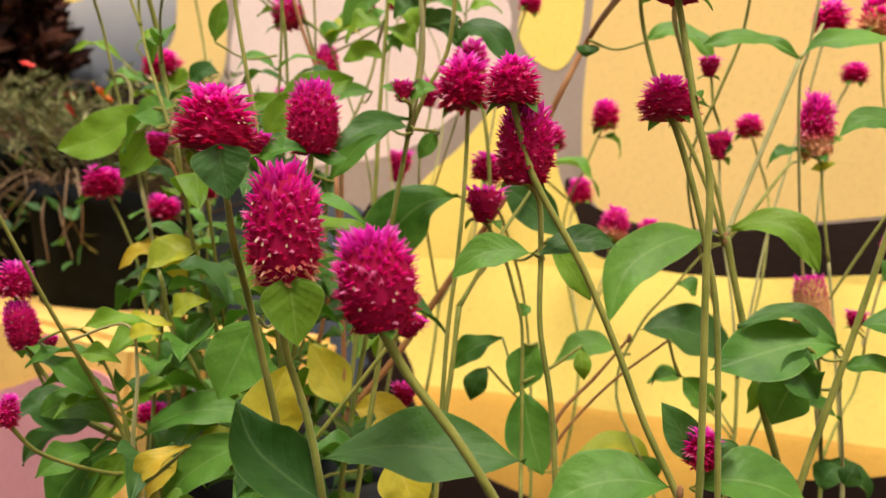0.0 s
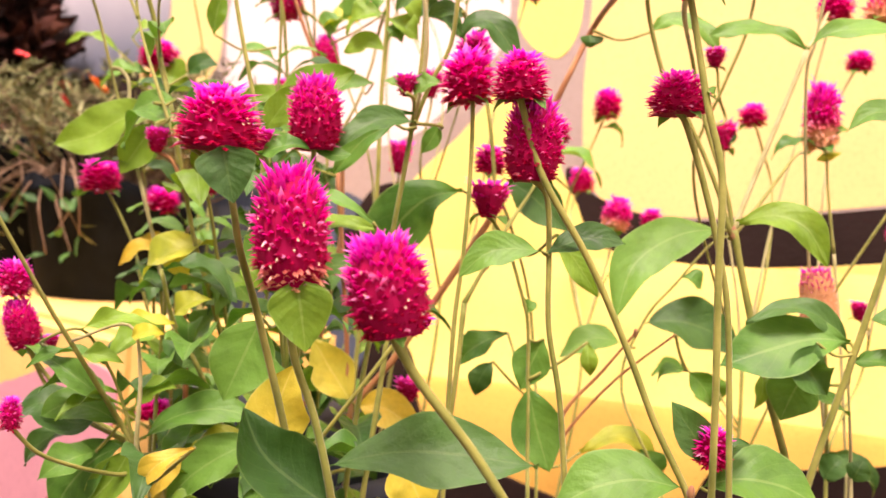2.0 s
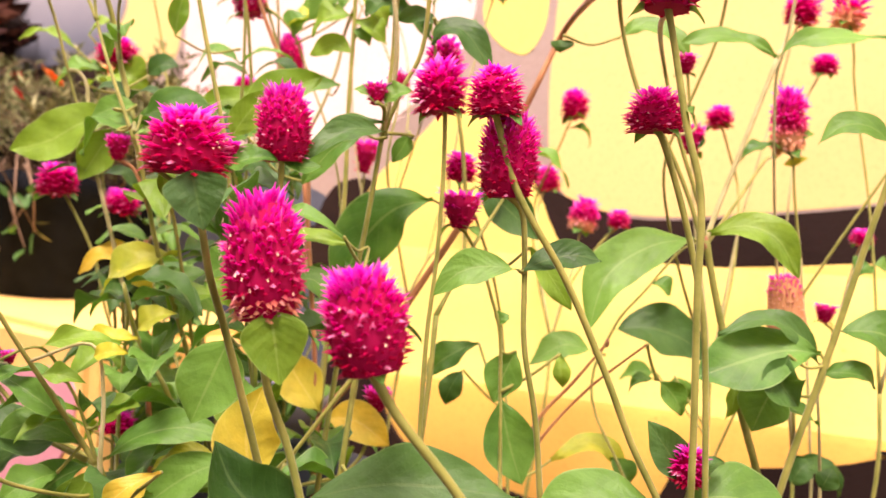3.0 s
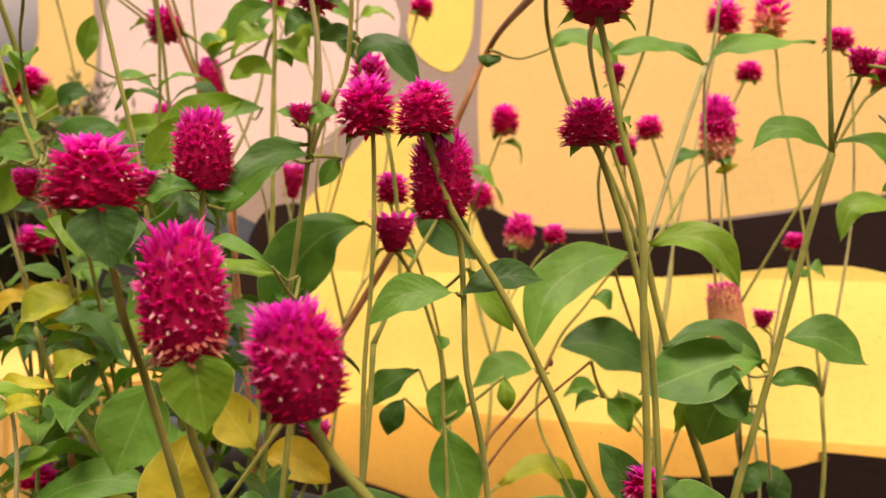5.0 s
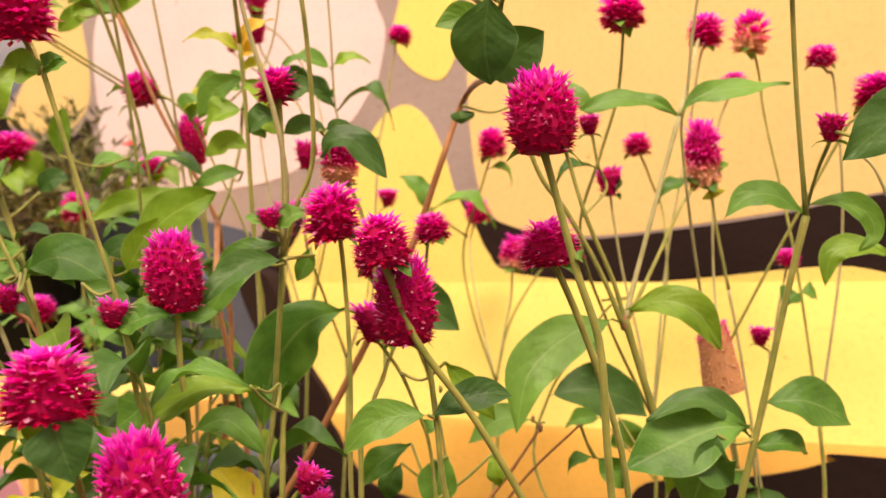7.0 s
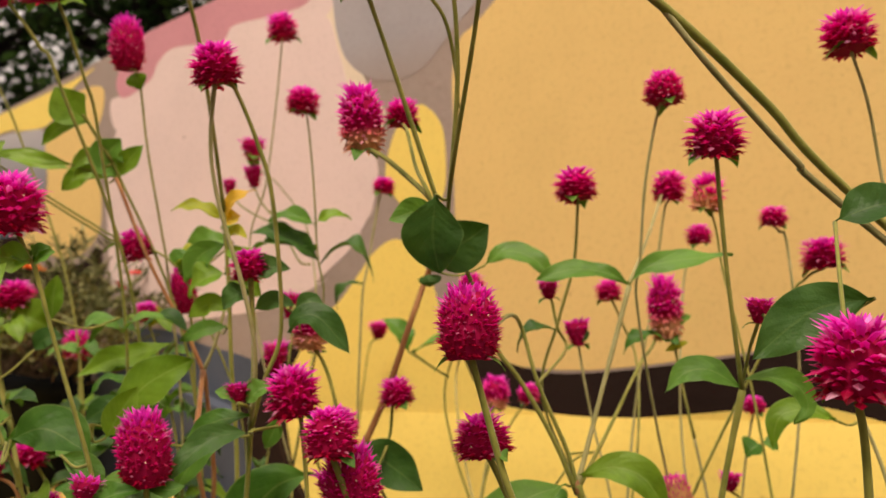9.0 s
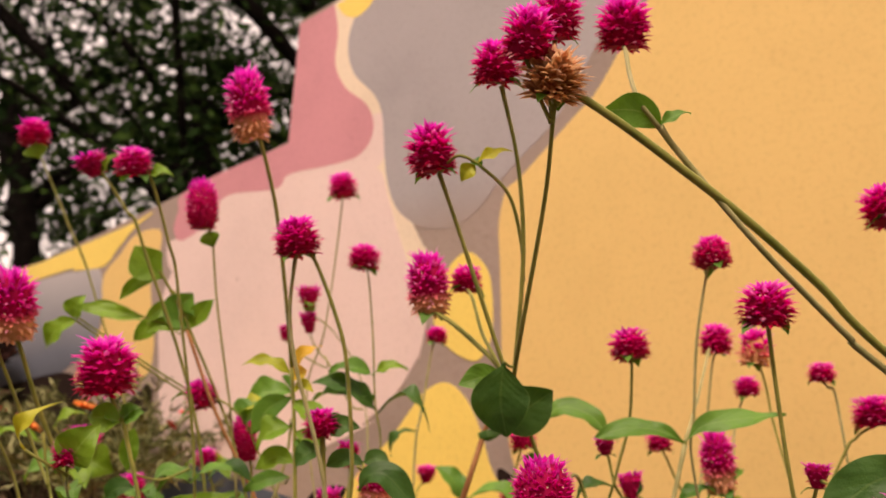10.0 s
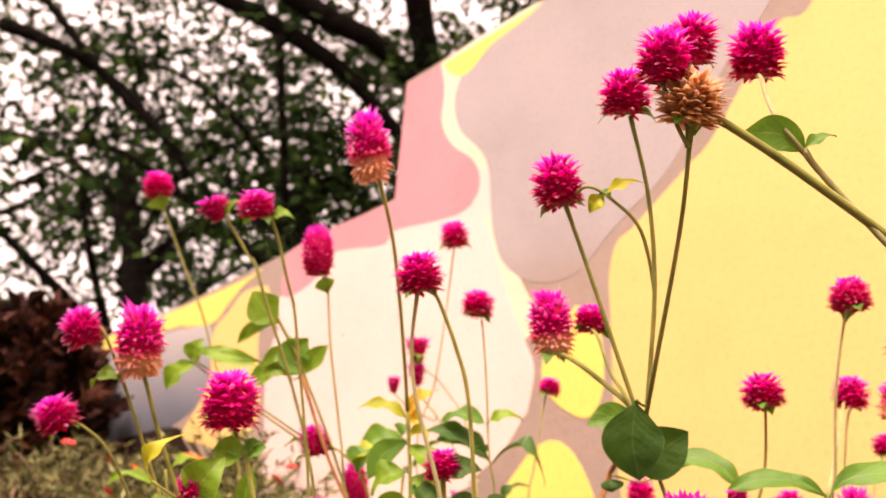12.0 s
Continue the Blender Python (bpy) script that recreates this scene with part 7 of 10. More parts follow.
leaf("tall", (-0.296, 0.337, 0.885), (-0.304, 0.332, 0.89), 0.0129, (0.372, -0.448, 0.813), "g", 0.12, 0.18, 0.45)
leaf("tall", (-0.295, 0.338, 0.886), (-0.309, 0.323, 0.89), 0.0166, (0.679, -0.709, 0.19), "l", 0.12, 0.18, 0.45)
leaf("tall", (-0.295, 0.338, 0.886), (-0.285, 0.345, 0.891), 0.0146, (0.567, -0.581, 0.584), "g", 0.12, 0.18, 0.45)
leaf("lowleft", (-0.306, 0.296, 0.622), (-0.335, 0.272, 0.646), 0.0130, (0.434, -0.59, 0.681), "g", 0.14, 0.18, 0.45)
stem("lowleft", [(-0.298, 0.345, 0.588), (-0.309, 0.34, 0.578), (-0.321, 0.334, 0.57)], 0.0006, 0.0008)
leaf("lowleft", (-0.298, 0.345, 0.588), (-0.315, 0.331, 0.562), 0.0252, (0.517, -0.671, 0.531), "o", 0.12, 0.18, 0.45)
leaf("lowleft", (-0.394, 0.395, 0.699), (-0.428, 0.366, 0.692), 0.0189, (0.358, -0.512, 0.781), "o", 0.12, 0.18, 0.45)
leaf("lowleft", (-0.328, 0.372, 0.709), (-0.364, 0.341, 0.684), 0.0237, (0.358, -0.512, 0.781), "y", 0.12, 0.18, 0.45)
leaf("lowleft", (-0.328, 0.382, 0.669), (-0.343, 0.37, 0.645), 0.0207, (0.358, -0.512, 0.781), "g", 0.12, 0.18, 0.45)
leaf("lowleft", (-0.393, 0.396, 0.689), (-0.354, 0.428, 0.668), 0.0264, (0.358, -0.512, 0.781), "g", 0.12, 0.18, 0.45)
leaf("lowleft", (-0.31, 0.335, 0.663), (-0.333, 0.315, 0.654), 0.0157, (0.358, -0.512, 0.781), "y", 0.12, 0.18, 0.45)
leaf("lowleft", (-0.352, 0.355, 0.649), (-0.337, 0.367, 0.632), 0.0171, (0.358, -0.512, 0.781), "d", 0.12, 0.18, 0.45)
leaf("farleft", (-0.691, 0.485, 1.181), (-0.69, 0.491, 1.166), 0.0244, (0.688, -0.724, 0.049), "l", 0.12, 0.18, 0.45)
leaf("farleft", (-0.375, 0.407, 1.066), (-0.362, 0.419, 1.066), 0.0153, (0.567, -0.581, 0.584), "l", 0.12, 0.18, 0.45)
leaf("farleft", (-0.439, 0.408, 1.081), (-0.428, 0.414, 1.096), 0.0091, (0.567, -0.581, 0.584), "l", 0.12, 0.18, 0.45)
leaf("farleft", (-0.413, 0.317, 0.94), (-0.429, 0.303, 0.938), 0.0175, (0.472, -0.477, 0.741), "l", 0.2, 0.18, 0.45)
stem("farleft", [(-0.313, 0.289, 0.872), (-0.305, 0.298, 0.864), (-0.297, 0.306, 0.857)], 0.0006, 0.0008)
leaf("farleft", (-0.313, 0.289, 0.872), (-0.294, 0.297, 0.898), 0.0082, (0.567, -0.581, 0.584), "y", 0.3, 0.18, 0.45)
leaf("farleft", (-0.295, 0.304, 0.863), (-0.279, 0.312, 0.884), 0.0250, (0.688, -0.724, 0.049), "l", 0.12, 0.18, 0.45)
leaf("lowleft", (-0.311, 0.295, 0.643), (-0.332, 0.263, 0.642), 0.0085, (0.156, -0.298, 0.942), "g", 0.12, 0.18, 0.45)
leaf("lowleft", (-0.311, 0.295, 0.643), (-0.314, 0.331, 0.664), 0.0170, (0.458, -0.618, 0.64), "l", 0.12, 0.18, 0.45)
leaf("lowleft", (-0.352, 0.355, 0.649), (-0.366, 0.343, 0.644), 0.0105, (0.382, -0.542, 0.749), "o", 0.12, 0.18, 0.45)
stem("lowleft", [(-0.281, 0.328, 0.595), (-0.288, 0.322, 0.587), (-0.295, 0.316, 0.581)], 0.0006, 0.0008)
leaf("lowleft", (-0.281, 0.328, 0.595), (-0.285, 0.311, 0.573), 0.0147, (0.521, -0.678, 0.518), "o", 0.12, 0.18, 0.45)
leaf("lowleft", (-0.313, 0.38, 0.589), (-0.332, 0.364, 0.582), 0.0103, (0.299, -0.455, 0.839), "y", 0.12, 0.18, 0.45)
leaf("lowleft", (-0.36, 0.36, 0.619), (-0.343, 0.374, 0.644), 0.0177, (0.57, -0.721, 0.394), "g", 0.12, 0.18, 0.45)
stem("lowleft", [(-0.317, 0.297, 0.594), (-0.313, 0.301, 0.601), (-0.308, 0.305, 0.61)], 0.0006, 0.0008)
leaf("lowleft", (-0.317, 0.297, 0.594), (-0.321, 0.268, 0.584), 0.0184, (0.473, -0.633, 0.613), "g", 0.12, 0.18, 0.45)
leaf("lowleft", (-0.35, 0.313, 0.603), (-0.381, 0.287, 0.575), 0.0144, (0.473, -0.633, 0.613), "d", 0.12, 0.18, 0.45)
stem("lowleft", [(-0.444, 0.337, 0.621), (-0.431, 0.366, 0.597), (-0.417, 0.394, 0.576)], 0.0006, 0.0008)
leaf("lowleft", (-0.444, 0.337, 0.621), (-0.465, 0.319, 0.637), 0.0151, (0.521, -0.678, 0.518), "d", 0.12, 0.18, 0.45)
leaf("lowleft", (-0.39, 0.399, 0.627), (-0.398, 0.391, 0.648), 0.0192, (0.521, -0.678, 0.518), "d", 0.12, 0.18, 0.45)
stem("second", [(-0.198, 0.5, 0.666), (-0.181, 0.488, 0.651), (-0.163, 0.476, 0.637)], 0.0006, 0.0008)
leaf("second", (-0.198, 0.5, 0.666), (-0.223, 0.479, 0.642), 0.0162, (0.466, -0.625, 0.627), "g", 0.14, 0.18, 0.45)
leaf("second", (-0.167, 0.473, 0.682), (-0.163, 0.477, 0.689), 0.0091, (0.356, -0.512, 0.782), "g", 0.12, 0.18, 0.45)
stem("fork", [(-0.139, 0.497, 0.668), (-0.151, 0.487, 0.655), (-0.164, 0.476, 0.644)], 0.0006, 0.0008)
leaf("fork", (-0.139, 0.497, 0.668), (-0.136, 0.499, 0.648), 0.0098, (0.619, -0.759, 0.2), "l", 0.12, 0.18, 0.45)
stem("fork", [(-0.107, 0.563, 0.652), (-0.11, 0.558, 0.662), (-0.112, 0.554, 0.674)], 0.0006, 0.0008)
leaf("fork", (-0.107, 0.563, 0.652), (-0.094, 0.574, 0.631), 0.0166, (0.578, -0.729, 0.366), "g", 0.05, 0.18, 0.45)
stem("fork", [(-0.108, 0.562, 0.652), (-0.11, 0.558, 0.662), (-0.112, 0.554, 0.674)], 0.0006, 0.0008)
leaf("fork", (-0.108, 0.562, 0.652), (-0.121, 0.551, 0.644), 0.0090, (0.291, -0.442, 0.848), "g", 0.2, 0.18, 0.45)
leaf("right", (-0.061, 0.563, 0.659), (-0.063, 0.561, 0.636), 0.0098, (0.619, -0.759, 0.2), "l", 0.12, 0.18, 0.45)
leaf("right", (-0.019, 0.589, 0.637), (-0.043, 0.57, 0.644), 0.0110, (0.291, -0.442, 0.848), "g", 0.15, 0.18, 0.45)
leaf("right", (-0.012, 0.559, 0.671), (0.013, 0.579, 0.667), 0.0153, (0.374, -0.531, 0.76), "g", 0.12, 0.18, 0.45)
leaf("low", (-0.016, 0.592, 0.6), (-0.011, 0.596, 0.613), 0.0129, (0.514, -0.672, 0.533), "d", 0.12, 0.18, 0.45)
leaf("low", (-0.148, 0.59, 0.592), (-0.137, 0.599, 0.572), 0.0173, (0.514, -0.672, 0.533), "g", 0.12, 0.18, 0.45)
stem("second", [(-0.228, 0.527, 0.643), (-0.219, 0.539, 0.629), (-0.211, 0.552, 0.617)], 0.0006, 0.0008)
leaf("second", (-0.228, 0.527, 0.643), (-0.236, 0.52, 0.619), 0.0151, (0.564, -0.717, 0.409), "d", 0.12, 0.18, 0.45)
stem("left", [(-0.196, 0.372, 0.727), (-0.199, 0.386, 0.715), (-0.203, 0.401, 0.706), (-0.202, 0.398, 0.700)], 0.0006, 0.0008)
leaf("left", (-0.196, 0.372, 0.727), (-0.238, 0.342, 0.719), 0.0125, (0.291, -0.322, 0.901), "g", 0.2, 0.18, 0.45)
leaf("second", (-0.238, 0.359, 0.641), (-0.251, 0.384, 0.634), 0.0156, (-0.042, -0.082, 1), "l", 0.07, 0.36, 0.45)
leaf("second", (-0.238, 0.359, 0.641), (-0.225, 0.332, 0.641), 0.0130, (-0.113, 0.41, 1), "l", 0.16, 0.13, 0.45)
leaf("second", (-0.245, 0.352, 0.588), (-0.265, 0.379, 0.59), 0.0157, (0.057, -0.381, 1), "g", 0.15, 0.34, 0.45)
leaf("second", (-0.245, 0.352, 0.588), (-0.225, 0.324, 0.591), 0.0166, (-0.239, 0.404, 1), "d", 0.09, 0.23, 0.45)
leaf("mid", (-0.233, 0.422, 0.706), (-0.256, 0.451, 0.704), 0.0164, (0.078, -0.355, 1), "g", 0.08, 0.10, 0.45)
leaf("mid", (-0.236, 0.417, 0.666), (-0.202, 0.447, 0.674), 0.0247, (-0.42, -0.15, 1), "d", 0.19, 0.39, 0.45)
leaf("mid", (-0.236, 0.417, 0.666), (-0.262, 0.394, 0.67), 0.0195, (0.415, 0.145, 1), "d", 0.13, 0.29, 0.45)
leaf("mid", (-0.239, 0.413, 0.607), (-0.276, 0.443, 0.598), 0.0274, (0.177, -0.002, 1), "g", 0.08, 0.22, 0.45)
leaf("mid", (-0.239, 0.413, 0.607), (-0.2, 0.381, 0.61), 0.0259, (-0.156, 0.131, 1), "d", 0.10, 0.23, 0.45)
leaf("mid", (-0.241, 0.41, 0.559), (-0.244, 0.443, 0.55), 0.0188, (0.119, -0.378, 1), "l", 0.14, 0.35, 0.45)
leaf("mid", (-0.241, 0.41, 0.559), (-0.238, 0.377, 0.57), 0.0168, (-0.118, 0.483, 1), "d", 0.10, 0.39, 0.45)
leaf("whorl", (-0.317, 0.49, 0.683), (-0.311, 0.523, 0.693), 0.0198, (-0.072, -0.209, 1), "d", 0.15, 0.40, 0.45)
leaf("whorl", (-0.317, 0.49, 0.683), (-0.322, 0.456, 0.694), 0.0210, (0.057, 0.205, 1), "d", 0.17, 0.35, 0.45)
leaf("whorl", (-0.317, 0.488, 0.638), (-0.336, 0.531, 0.641), 0.0255, (0.246, -0.246, 1), "l", 0.17, 0.29, 0.45)
leaf("whorl", (-0.317, 0.487, 0.594), (-0.267, 0.492, 0.591), 0.0280, (-0.218, 0.016, 1), "g", 0.05, 0.35, 0.45)
leaf("whorl", (-0.317, 0.487, 0.594), (-0.366, 0.481, 0.607), 0.0292, (0.425, 0.057, 1), "g", 0.07, 0.40, 0.45)
leaf("whorl", (-0.317, 0.486, 0.561), (-0.333, 0.535, 0.558), 0.0287, (0.272, -0.224, 1), "l", 0.15, 0.24, 0.45)
leaf("whorl", (-0.317, 0.486, 0.561), (-0.302, 0.439, 0.573), 0.0215, (-0.119, 0.373, 1), "d", 0.07, 0.31, 0.45)
leaf("left", (-0.402, 0.544, 0.71), (-0.432, 0.527, 0.706), 0.0189, (0.172, -0.047, 1), "d", 0.15, 0.16, 0.45)
leaf("left", (-0.404, 0.54, 0.675), (-0.439, 0.57, 0.695), 0.0265, (0.069, -0.051, 1), "d", 0.06, 0.20, 0.45)
leaf("left", (-0.404, 0.54, 0.675), (-0.368, 0.508, 0.684), 0.0256, (-0.058, 0.341, 1), "d", 0.14, 0.24, 0.45)
leaf("left", (-0.407, 0.535, 0.636), (-0.432, 0.554, 0.631), 0.0181, (0.126, -0.088, 1), "l", 0.10, 0.14, 0.45)
leaf("left", (-0.407, 0.535, 0.636), (-0.383, 0.518, 0.633), 0.0144, (-0.211, 0.243, 1), "l", 0.05, 0.19, 0.45)
leaf("left", (-0.41, 0.529, 0.592), (-0.436, 0.489, 0.608), 0.0255, (0.124, 0.04, 1), "d", 0.18, 0.39, 0.45)
leaf("left", (-0.414, 0.51, 0.556), (-0.445, 0.54, 0.558), 0.0186, (0.164, -0.215, 1), "l", 0.08, 0.12, 0.45)
leaf("left", (-0.414, 0.51, 0.556), (-0.394, 0.491, 0.547), 0.0142, (-0.305, 0.367, 1), "g", 0.11, 0.19, 0.45)
leaf("left", (-0.438, 0.557, 0.723), (-0.46, 0.514, 0.709), 0.0250, (0.027, 0.391, 1), "d", 0.16, 0.16, 0.45)
leaf("left", (-0.434, 0.557, 0.678), (-0.45, 0.587, 0.671), 0.0187, (-0.025, -0.412, 1), "d", 0.10, 0.17, 0.45)
leaf("left", (-0.431, 0.556, 0.634), (-0.418, 0.589, 0.636), 0.0173, (-0.114, -0.462, 1), "g", 0.11, 0.20, 0.45)
leaf("left", (-0.428, 0.555, 0.589), (-0.426, 0.584, 0.599), 0.0171, (-0.201, -0.435, 1), "d", 0.15, 0.37, 0.45)
leaf("left", (-0.428, 0.555, 0.589), (-0.429, 0.525, 0.588), 0.0167, (0.194, 0.353, 1), "g", 0.16, 0.17, 0.45)
leaf("left", (-0.426, 0.555, 0.567), (-0.441, 0.597, 0.584), 0.0278, (-0.023, -0.256, 1), "d", 0.10, 0.34, 0.45)
leaf("left", (-0.426, 0.555, 0.567), (-0.413, 0.518, 0.58), 0.0199, (0.083, 0.189, 1), "g", 0.05, 0.13, 0.45)
leaf("left", (-0.456, 0.557, 0.769), (-0.494, 0.567, 0.762), 0.0209, (0.448, -0.255, 1), "g", 0.05, 0.37, 0.45)
leaf("left", (-0.456, 0.557, 0.769), (-0.415, 0.546, 0.754), 0.0191, (-0.372, 0.249, 1), "d", 0.14, 0.29, 0.45)
leaf("left", (-0.45, 0.547, 0.662), (-0.483, 0.536, 0.674), 0.0203, (0.389, 0.153, 1), "d", 0.09, 0.36, 0.45)
leaf("left", (-0.446, 0.54, 0.612), (-0.423, 0.556, 0.623), 0.0143, (-0.42, -0.347, 1), "g", 0.13, 0.17, 0.45)
leaf("left", (-0.444, 0.536, 0.578), (-0.427, 0.57, 0.591), 0.0212, (-0.196, -0.088, 1), "d", 0.10, 0.11, 0.45)
leaf("left", (-0.444, 0.536, 0.578), (-0.464, 0.493, 0.582), 0.0244, (0.18, 0.39, 1), "g", 0.10, 0.26, 0.45)
leaf("left", (-0.387, 0.561, 0.694), (-0.352, 0.561, 0.707), 0.0190, (-0.1, 0.152, 1), "g", 0.18, 0.31, 0.45)
leaf("left", (-0.386, 0.555, 0.645), (-0.352, 0.56, 0.658), 0.0205, (-0.388, -0.093, 1), "g", 0.12, 0.33, 0.45)
leaf("left", (-0.386, 0.555, 0.645), (-0.435, 0.547, 0.648), 0.0281, (0.464, 0.017, 1), "d", 0.13, 0.23, 0.45)
leaf("left", (-0.384, 0.548, 0.595), (-0.388, 0.577, 0.597), 0.0162, (0.194, -0.185, 1), "g", 0.13, 0.22, 0.45)
leaf("left", (-0.384, 0.548, 0.595), (-0.379, 0.514, 0.592), 0.0167, (-0.042, 0.441, 1), "g", 0.13, 0.35, 0.45)
leaf("left", (-0.382, 0.544, 0.562), (-0.38, 0.584, 0.553), 0.0226, (0.17, -0.145, 1), "g", 0.08, 0.12, 0.45)
leaf("left", (-0.382, 0.544, 0.562), (-0.384, 0.507, 0.564), 0.0195, (0.041, 0.453, 1), "g", 0.09, 0.15, 0.45)
leaf("left", (-0.448, 0.566, 0.757), (-0.469, 0.588, 0.763), 0.0167, (0.258, -0.274, 1), "d", 0.07, 0.39, 0.45)
leaf("left", (-0.448, 0.566, 0.757), (-0.421, 0.537, 0.771), 0.0176, (-0.141, 0.069, 1), "d", 0.18, 0.24, 0.45)
leaf("left", (-0.444, 0.562, 0.711), (-0.473, 0.537, 0.707), 0.0169, (0.245, 0.048, 1), "d", 0.08, 0.16, 0.45)
leaf("left", (-0.44, 0.552, 0.663), (-0.405, 0.558, 0.66), 0.0173, (-0.384, -0.228, 1), "d", 0.18, 0.30, 0.45)
leaf("left", (-0.44, 0.552, 0.663), (-0.468, 0.547, 0.673), 0.0135, (0.11, 0.095, 1), "g", 0.19, 0.25, 0.45)
leaf("left", (-0.435, 0.54, 0.611), (-0.457, 0.575, 0.606), 0.0198, (0.179, -0.312, 1), "g", 0.18, 0.24, 0.45)
leaf("left", (-0.435, 0.54, 0.611), (-0.42, 0.515, 0.606), 0.0166, (-0.233, 0.39, 1), "g", 0.19, 0.36, 0.45)
leaf("left", (-0.43, 0.528, 0.558), (-0.406, 0.488, 0.568), 0.0241, (-0.008, 0.369, 1), "g", 0.12, 0.12, 0.45)
leaf("left", (-0.517, 0.59, 0.767), (-0.478, 0.599, 0.778), 0.0237, (-0.467, -0.264, 1), "g", 0.13, 0.23, 0.45)
leaf("left", (-0.517, 0.59, 0.767), (-0.549, 0.582, 0.778), 0.0172, (0.197, -0.071, 1), "g", 0.18, 0.19, 0.45)
leaf("left", (-0.508, 0.589, 0.731), (-0.494, 0.631, 0.72), 0.0231, (0.001, -0.389, 1), "d", 0.14, 0.35, 0.45)
leaf("left", (-0.508, 0.589, 0.731), (-0.52, 0.549, 0.722), 0.0243, (-0.008, 0.259, 1), "d", 0.09, 0.21, 0.45)
leaf("left", (-0.497, 0.584, 0.691), (-0.537, 0.601, 0.681), 0.0247, (0.07, -0.038, 1), "d", 0.10, 0.24, 0.45)
leaf("left", (-0.497, 0.584, 0.691), (-0.47, 0.573, 0.682), 0.0165, (-0.21, 0.269, 1), "d", 0.11, 0.12, 0.45)
leaf("left", (-0.485, 0.573, 0.651), (-0.485, 0.605, 0.652), 0.0138, (0.125, -0.207, 1), "d", 0.12, 0.32, 0.45)
leaf("left", (-0.485, 0.573, 0.651), (-0.485, 0.538, 0.648), 0.0172, (-0.084, 0.105, 1), "d", 0.08, 0.19, 0.45)
leaf("left", (-0.474, 0.563, 0.611), (-0.47, 0.605, 0.612), 0.0241, (0.167, -0.439, 1), "g", 0.18, 0.19, 0.45)
leaf("left", (-0.462, 0.552, 0.572), (-0.425, 0.579, 0.59), 0.0214, (-0.12, -0.039, 1), "d", 0.08, 0.40, 0.45)
leaf("left", (-0.603, 0.507, 0.682), (-0.622, 0.53, 0.683), 0.0130, (0.245, -0.142, 1), "d", 0.16, 0.21, 0.45)
leaf("left", (-0.58, 0.506, 0.642), (-0.605, 0.521, 0.646), 0.0152, (0.249, -0.151, 1), "d", 0.14, 0.29, 0.45)
leaf("left", (-0.58, 0.506, 0.642), (-0.546, 0.484, 0.646), 0.0205, (-0.183, 0.119, 1), "d", 0.10, 0.38, 0.45)
leaf("left", (-0.558, 0.503, 0.61), (-0.576, 0.54, 0.62), 0.0177, (0.098, -0.181, 1), "g", 0.08, 0.22, 0.45)
leaf("left", (-0.558, 0.503, 0.61), (-0.542, 0.469, 0.627), 0.0178, (0.051, 0.387, 1), "g", 0.12, 0.14, 0.45)
leaf("left", (-0.53, 0.5, 0.567), (-0.492, 0.502, 0.559), 0.0203, (-0.327, -0.087, 1), "d", 0.17, 0.29, 0.45)
leaf("left", (-0.53, 0.5, 0.567), (-0.574, 0.499, 0.586), 0.0232, (0.136, 0.169, 1), "g", 0.07, 0.36, 0.45)
leaf("left", (-0.498, 0.428, 0.672), (-0.538, 0.458, 0.679), 0.0234, (0.244, 0.011, 1), "d", 0.08, 0.12, 0.45)
leaf("left", (-0.481, 0.44, 0.617), (-0.466, 0.469, 0.622), 0.0154, (0.057, -0.377, 1), "d", 0.17, 0.14, 0.45)
leaf("left", (-0.481, 0.44, 0.617), (-0.502, 0.399, 0.615), 0.0265, (-0.031, 0.321, 1), "d", 0.18, 0.29, 0.45)
leaf("left", (-0.462, 0.453, 0.574), (-0.491, 0.49, 0.566), 0.0211, (0.196, -0.055, 1), "d", 0.18, 0.18, 0.45)
leaf("left", (-0.462, 0.453, 0.574), (-0.438, 0.422, 0.572), 0.0221, (-0.102, 0.312, 1), "d", 0.20, 0.15, 0.45)
leaf("left", (-0.54, 0.503, 0.668), (-0.555, 0.543, 0.681), 0.0241, (0.019, -0.351, 1), "d", 0.08, 0.30, 0.45)
leaf("left", (-0.519, 0.506, 0.626), (-0.525, 0.549, 0.613), 0.0202, (-0.084, -0.296, 1), "g", 0.20, 0.13, 0.45)
leaf("left", (-0.519, 0.506, 0.626), (-0.514, 0.473, 0.621), 0.0194, (-0.076, 0.147, 1), "g", 0.05, 0.18, 0.45)
leaf("left", (-0.491, 0.504, 0.577), (-0.47, 0.539, 0.572), 0.0193, (-0.205, -0.437, 1), "g", 0.16, 0.17, 0.45)
leaf("left", (-0.491, 0.504, 0.577), (-0.516, 0.462, 0.594), 0.0279, (0.328, 0.13, 1), "g", 0.07, 0.35, 0.45)
leaf("left", (-0.328, 0.372, 0.709), (-0.322, 0.417, 0.71), 0.0214, (0.048, -0.253, 1), "d", 0.07, 0.22, 0.45)
leaf("left", (-0.328, 0.38, 0.675), (-0.358, 0.408, 0.686), 0.0229, (0.116, -0.135, 1), "d", 0.17, 0.34, 0.45)
leaf("left", (-0.328, 0.38, 0.675), (-0.306, 0.36, 0.67), 0.0136, (-0.056, 0.276, 1), "g", 0.19, 0.10, 0.45)
leaf("left", (-0.335, 0.395, 0.629), (-0.332, 0.436, 0.642), 0.0203, (-0.13, -0.272, 1), "d", 0.16, 0.22, 0.45)
leaf("left", (-0.335, 0.395, 0.629), (-0.337, 0.361, 0.636), 0.0182, (0.215, 0.11, 1), "g", 0.07, 0.11, 0.45)
